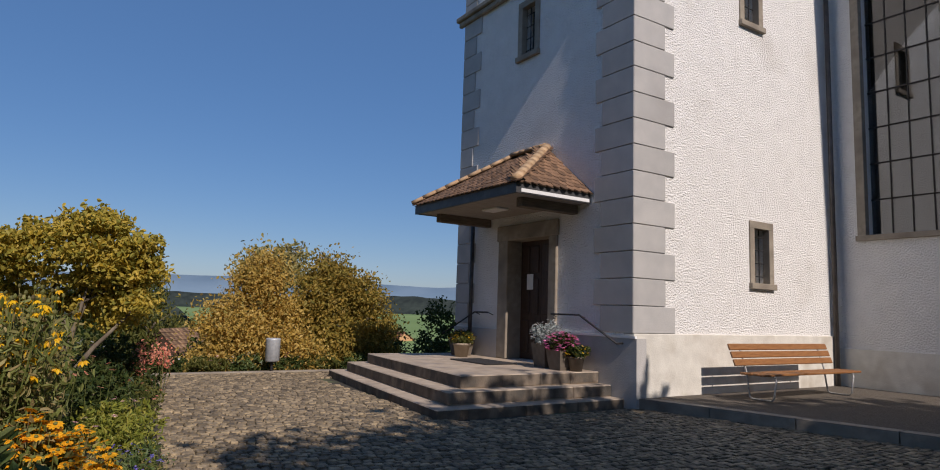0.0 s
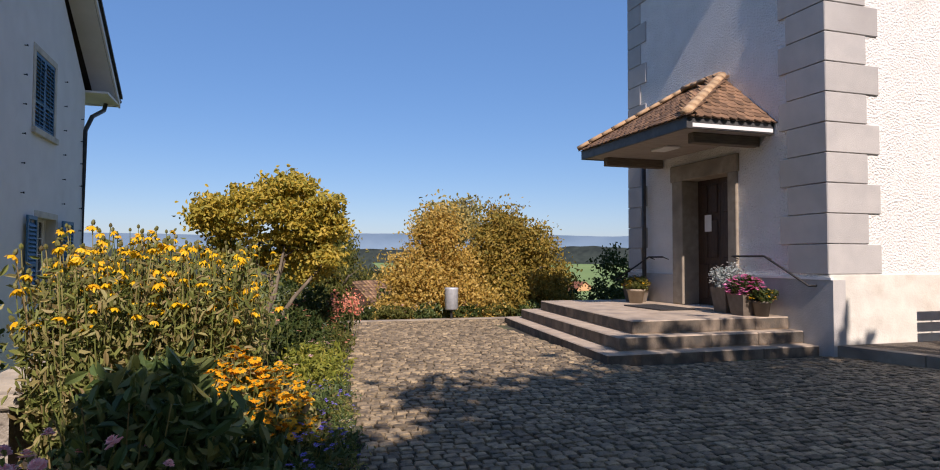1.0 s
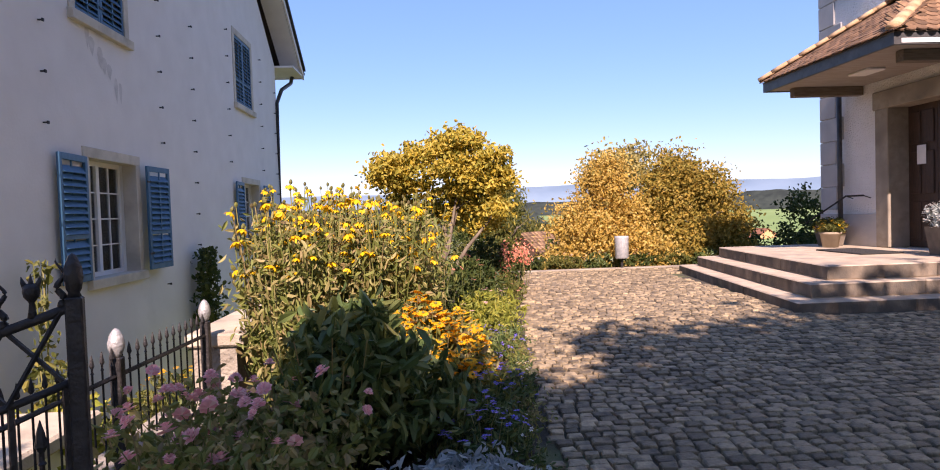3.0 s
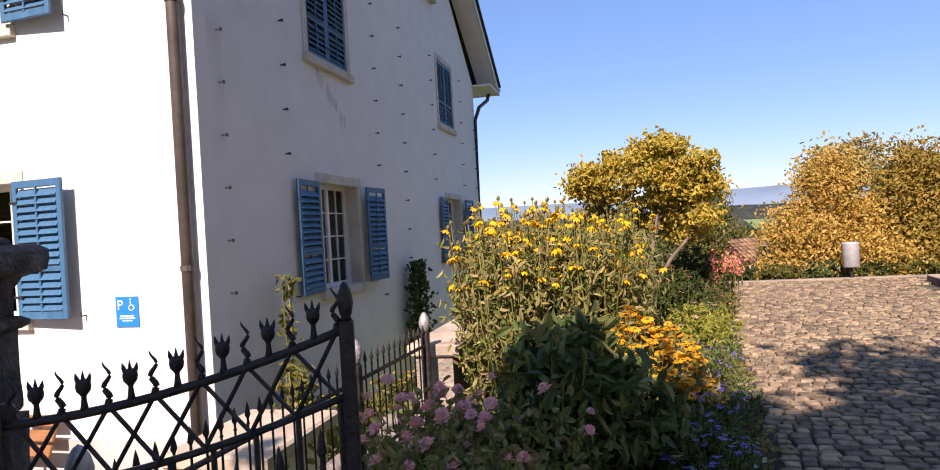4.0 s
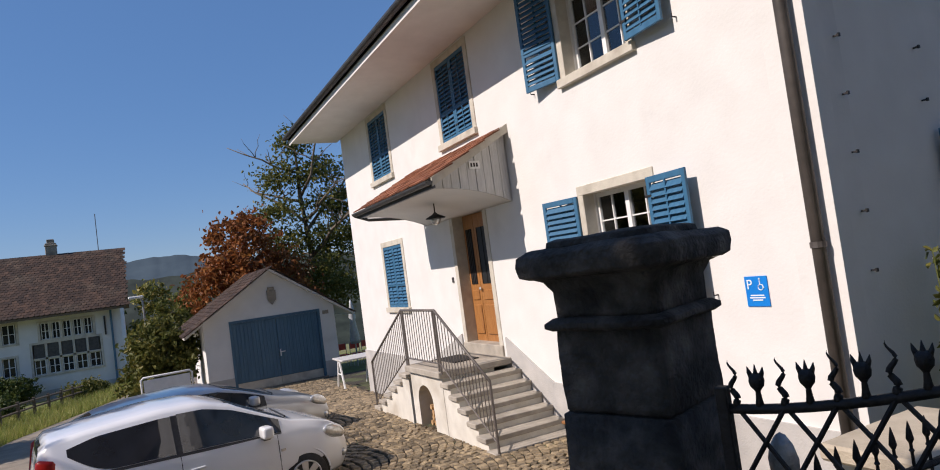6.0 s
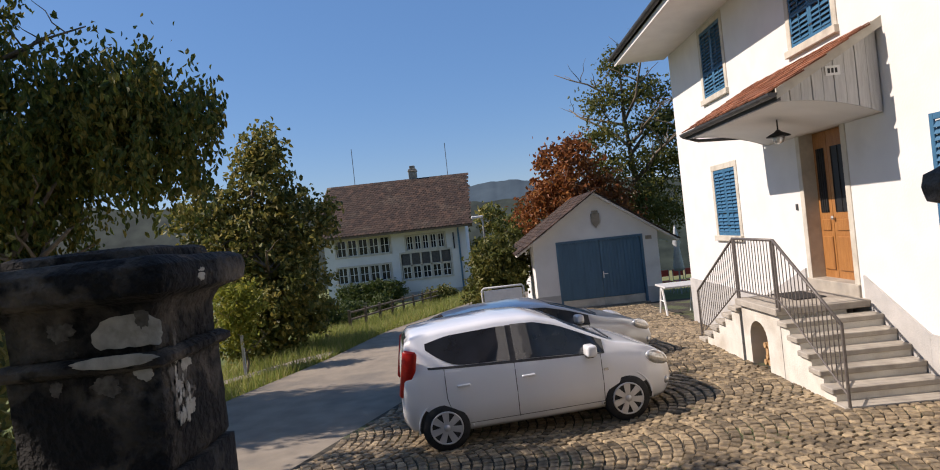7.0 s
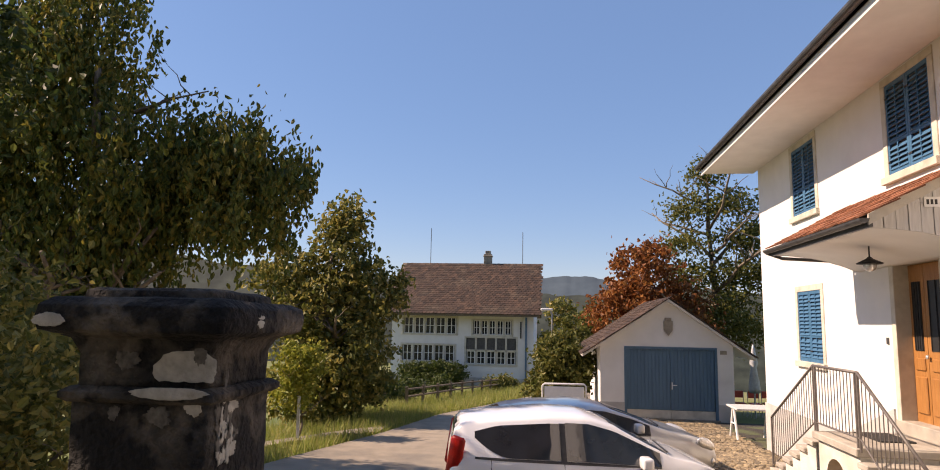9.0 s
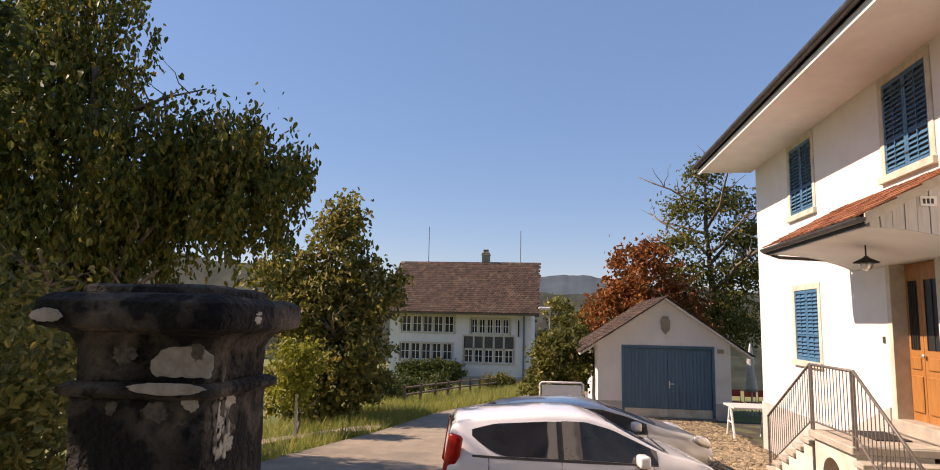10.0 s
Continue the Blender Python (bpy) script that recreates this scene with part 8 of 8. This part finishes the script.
part("pole", sweep(bmesh.new(), [(0, 0, 0), (0, 0, 2.5)], 0.03, 8), M_SILVER, um)
part("canopy", lathe(bmesh.new(), [(0.17, 0.85), (0.2, 1.0), (0.1, 1.7), (0.14, 1.85), (0.05, 2.35), (0.02, 2.5)], 12), M_BIN, um, "folded grey canopy", True)
for k in range(5):
    ch = thing("garden_chair", pose(-25.4 + 0.1 * (k % 2), 7.3 + 0.5 * k, -1.75, 0, 0, 90), "red slatted garden chair on a steel frame", "chair", "red garden chairs")
    part("seat", boxes((-0.2, 0.2, -0.2, 0.2, 0.44, 0.47), bevel=0.01), M_REDCH, ch)
    part("backrest", boxes((-0.2, 0.2, 0.2, 0.23, 0.62, 0.86), bevel=0.01), M_REDCH, ch)
    for sx in (-1, 1):
        for sy in (-1, 1):
            part("leg", sweep(bmesh.new(), [(0.19 * sx, 0.19 * sy, 0), (0.19 * sx, 0.19 * sy, 0.88 if sy > 0 else 0.45)], 0.012, 6), M_SILVER, ch)
bd = thing("handcart", pose(-21.9, 1.1, west_z(-21.9, 1.1), 0, 0, 95), "white steel frame with a pale board behind the cars", "cart")
part("frame", sweep(bmesh.new(), [(-0.68, 0, 0.0), (-0.68, 0, 1.0), (-0.62, 0, 1.06), (0.62, 0, 1.06), (0.68, 0, 1.0), (0.68, 0, 0)], 0.03, 8), M_WHITE, bd, "", True)
part("board", boxes((-0.62, 0.62, -0.015, 0.015, 0.55, 0.98), bevel=0.005), M_WHITE, bd)
part("cross_bar", sweep(bmesh.new(), [(-0.68, 0, 0.5), (0.68, 0, 0.5)], 0.02, 6), M_WHITE, bd)
part("bed", boxes((-0.6, 0.6, -0.1, 1.2, 0.3, 0.5)), M_GREYWOOD, bd)
lamp = thing("street_lamp", Matrix.Translation((-33, 0.72, west_z(-33, 0.72))), "grey street lamp beside the lane", "street lamp")
part("pole", sweep(bmesh.new(), [(0, 0, 0), (0, 0, 3.9), (0, -0.08, 4.1)], 0.05, 8), M_SILVER, lamp)
part("head", boxes((-0.12, 0.12, -0.55, 0.05, 4.08, 4.2), bevel=0.03), M_WHITE, lamp)
fen = thing("wooden_fence", Matrix.Translation((-33, -3.2, west_z(-33, -3.2))), "low weathered wooden fence along the verge", "fence")
for k in range(8):
    x, y = -24 - 1.6 * k, -4.4 + 0.28 * k
    zz = west_z(x, y)
    put_at(part("post", boxes((x - 0.05, x + 0.05, y - 0.05, y + 0.05, zz - 0.2, zz + 0.7)), M_BEAM, fen), Matrix())
    x2, y2 = x - 1.6, y + 0.28
    for h in (0.35, 0.6):
        put_at(part("rail", sweep(bmesh.new(), [(x, y, zz + h), (x2, y2, west_z(x2, y2) + h)], 0.04, 5), M_BEAM, fen), Matrix())
st = thing("plant_stake", Matrix.Translation((-16.3, -5.35, west_z(-16.3, -5.35))), "wooden stake beside the small shrub", "stake")
part("stake", boxes((-0.03, 0.03, -0.03, 0.03, -0.2, 1.0)), M_GREYWOOD, st)

# ---- grass ----
def grass(name, inside, n, h, label, seed, zf=west_z):
    rng = np.random.default_rng(seed)
    v, f = [], []
    while len(f) < n:
        x, y = inside(rng)
        a = rng.uniform(0, 6.28)
        hh = h * rng.uniform(0.5, 1.4)
        w = 0.012
        dx, dy = math.cos(a) * w, math.sin(a) * w
        lx, ly = rng.normal(size=2) * hh * 0.35
        z = zf(x, y) - 0.08
        i = len(v)
        v += [(x - dx, y - dy, z), (x + dx, y + dy, z), (x + lx, y + ly, z + hh)]
        f.append((i, i + 1, i + 2))
    return tagged(quads(name, v, f, L_GRASS), label, "grass", kind="stuff")


lv = [np.array(p) for p in road_l]


def verge(rng):
    i = rng.integers(10, 78)
    t = rng.uniform(0, 1)
    p = lv[i] * (1 - t) + lv[i + 1] * t
    d = rng.uniform(0.03, 1.0) ** 1.4 * 3.4
    x, y = p[0] - 0.25 * d, p[1] - d
    on_path = abs(y - float(np.interp(x, [-18.2, -15.75, -11.9], [-3.72, -5.68, -7.3]))) < 0.3 and x > -18.2
    return verge(rng) if on_path else (x, y)


grass("verge_grass", verge, 36000, 0.30, "long green grass on the verge of the lane", 5)
grass("joint_grass", lambda r: (r.uniform(-13.5, -8.5), 4.0 + abs(r.normal()) * -0.7 + 0.3), 1800, 0.05, "sparse grass growing between the cobbles by the stoop", 6)
grass("yard_joint_grass", lambda r: (r.uniform(1.2, 5.5), 14.8 - abs(r.normal()) * 1.2), 1500, 0.035, "sparse grass between the cobbles of the yard", 7, ground_z)


# ---- cobbles ----
def cobble_mesh(name, w, l, h, material, seed):
    rng = random.Random(seed)
    bm = bmesh.new()
    lo = [(-w / 2, -l / 2), (w / 2, -l / 2), (w / 2, l / 2), (-w / 2, l / 2)]
    lo = [(x + rng.uniform(-0.008, 0.008), y + rng.uniform(-0.008, 0.008)) for x, y in lo]
    rings = [[bm.verts.new((x * s, y * s, z + rng.uniform(-0.002, 0.002))) for x, y in lo] for s, z in ((1.0, -0.03), (0.985, h * 0.35), (0.93, h * 0.8), (0.78, h))]
    for a, b in zip(rings, rings[1:]):
        for k in range(4):
            bm.faces.new((a[k], a[(k + 1) % 4], b[(k + 1) % 4], b[k]))
    bm.faces.new(rings[-1])
    return from_bm(name, bm, material, False)


def pave(places, meshes, parent, near, joined_name, joined_mat, label, limit=300):
    """Stones at places (x, y, z, turn, scale); those nearest to a stretch of the plan are pieces, the rest one field."""
    places = sorted(places, key=near)
    for k, (x, y, z, a, s, tx, ty) in enumerate(places[:limit]):
        piece("cobble", meshes[k % len(meshes)], parent, pose(x, y, z, tx, ty, a) @ Matrix.Diagonal((s, s, 1, 1)))
    V, F, o = [], [], 0
    data = [(np.array([q.co for q in me.vertices]), [tuple(p.vertices) for p in me.polygons]) for me in meshes]
    for k, (x, y, z, a, s, tx, ty) in enumerate(places[limit:]):
        v0, fs = data[k % len(data)]
        m = np.array(pose(x, y, z, tx, ty, a) @ Matrix.Diagonal((s, s, 1, 1)))
        V.append(v0 @ m[:3, :3].T + m[:3, 3])
        F += [tuple(i + o for i in f) for f in fs]
        o += len(v0)
    ob = quads(joined_name, np.concatenate(V), F, joined_mat, parent)
    tagged(ob, label, kind="stuff")


rng = random.Random(5)
yard = tagged(new("cobbled_yard"), "grey cobblestones of the churchyard in uneven rows", "paving", kind="structure")
yp = []
y = -3.2
while y < 14.8:
    x = float(np.interp(y, [-3.2, 2.15, 2.2, 5, 8, 12, 15], [-2.4, -2.0, 0.25, 0.47, 0.77, 1.23, 1.63])) + rng.uniform(0, 0.1)
    row_h = 0.098 + rng.uniform(-0.006, 0.006)
    xe = float(np.interp(y, [2, 8.05, 8.1, 15], [9.2, 7.72, 4.5, 9.4])) if y < 8.12 or y > 13.6 else 4.36
    if y > 13.75:
        xe = 9.3
    while x < xe:
        w = rng.uniform(0.078, 0.125)
        yp.append((x + w / 2, y + rng.uniform(-0.012, 0.012) + 0.03 * math.sin(x * 0.8), 0.0 + rng.uniform(-0.006, 0.006), rng.uniform(-5, 5), w / 0.11, rng.uniform(-2.5, 2.5), rng.uniform(-2.5, 2.5)))
        x += w + 0.009
    y += row_h
YM = [cobble_mesh("cobble", 0.107, 0.086, 0.026 + 0.004 * (k % 3), M_COBBLE, k) for k in range(5)]
YMS = [cobble_mesh("cobble_field", 0.107, 0.086, 0.026 + 0.004 * (k % 3), M_COBBLE_S, k) for k in range(5)]
pave(yp, YM, yard, lambda p: abs(p[0] - 2.2) + abs(p[1] - 4.2), "cobble_field", M_COBBLE_S, "cobblestones of the yard")

fore = tagged(new("cobbled_forecourt"), "fan-laid cobblestones of the forecourt", "paving", kind="structure")
fp = []
WF = 1.5
v = -6.0
while v < 9.5:
    u = -22.2
    while u < -2.7:
        t = ((u / WF) % 1.0) - 0.5
        yy = v + 0.55 * math.sqrt(max(0.0, 1 - (1.7 * t) ** 2))
        slope = 0.55 * (1.7 * 1.7 * t) / max(0.3, math.sqrt(max(0.05, 1 - (1.7 * t) ** 2))) / WF
        yb = float(np.interp(u, [-22.3, -17, -12, -7, -2.6], [1.3, 0.6, -0.9, -2.7, -5.0]))
        if yb + 0.1 < yy < 5.66 and not (-13.1 < u < -8.4 and yy > 4.5):
            fp.append((u, yy, west_z(u, yy) + 0.012 + rng.uniform(-0.005, 0.005), -math.degrees(math.atan(slope)) + rng.uniform(-6, 6), rng.uniform(0.85, 1.05), rng.uniform(-3, 3), rng.uniform(-3, 3)))
        u += 0.118
    v += 0.125
FM = [cobble_mesh("cobble", 0.112, 0.112, 0.022, M_COBBLE, 20 + k) for k in range(4)]
FMS = [cobble_mesh("cobble_field", 0.112, 0.112, 0.022, M_COBBLE_S, 20 + k) for k in range(4)]
pave(fp, FM, fore, lambda p: abs(p[0] + 7.6) + abs(p[1] - 1.2), "cobble_field", M_COBBLE_S, "fan-laid cobblestones of the forecourt")
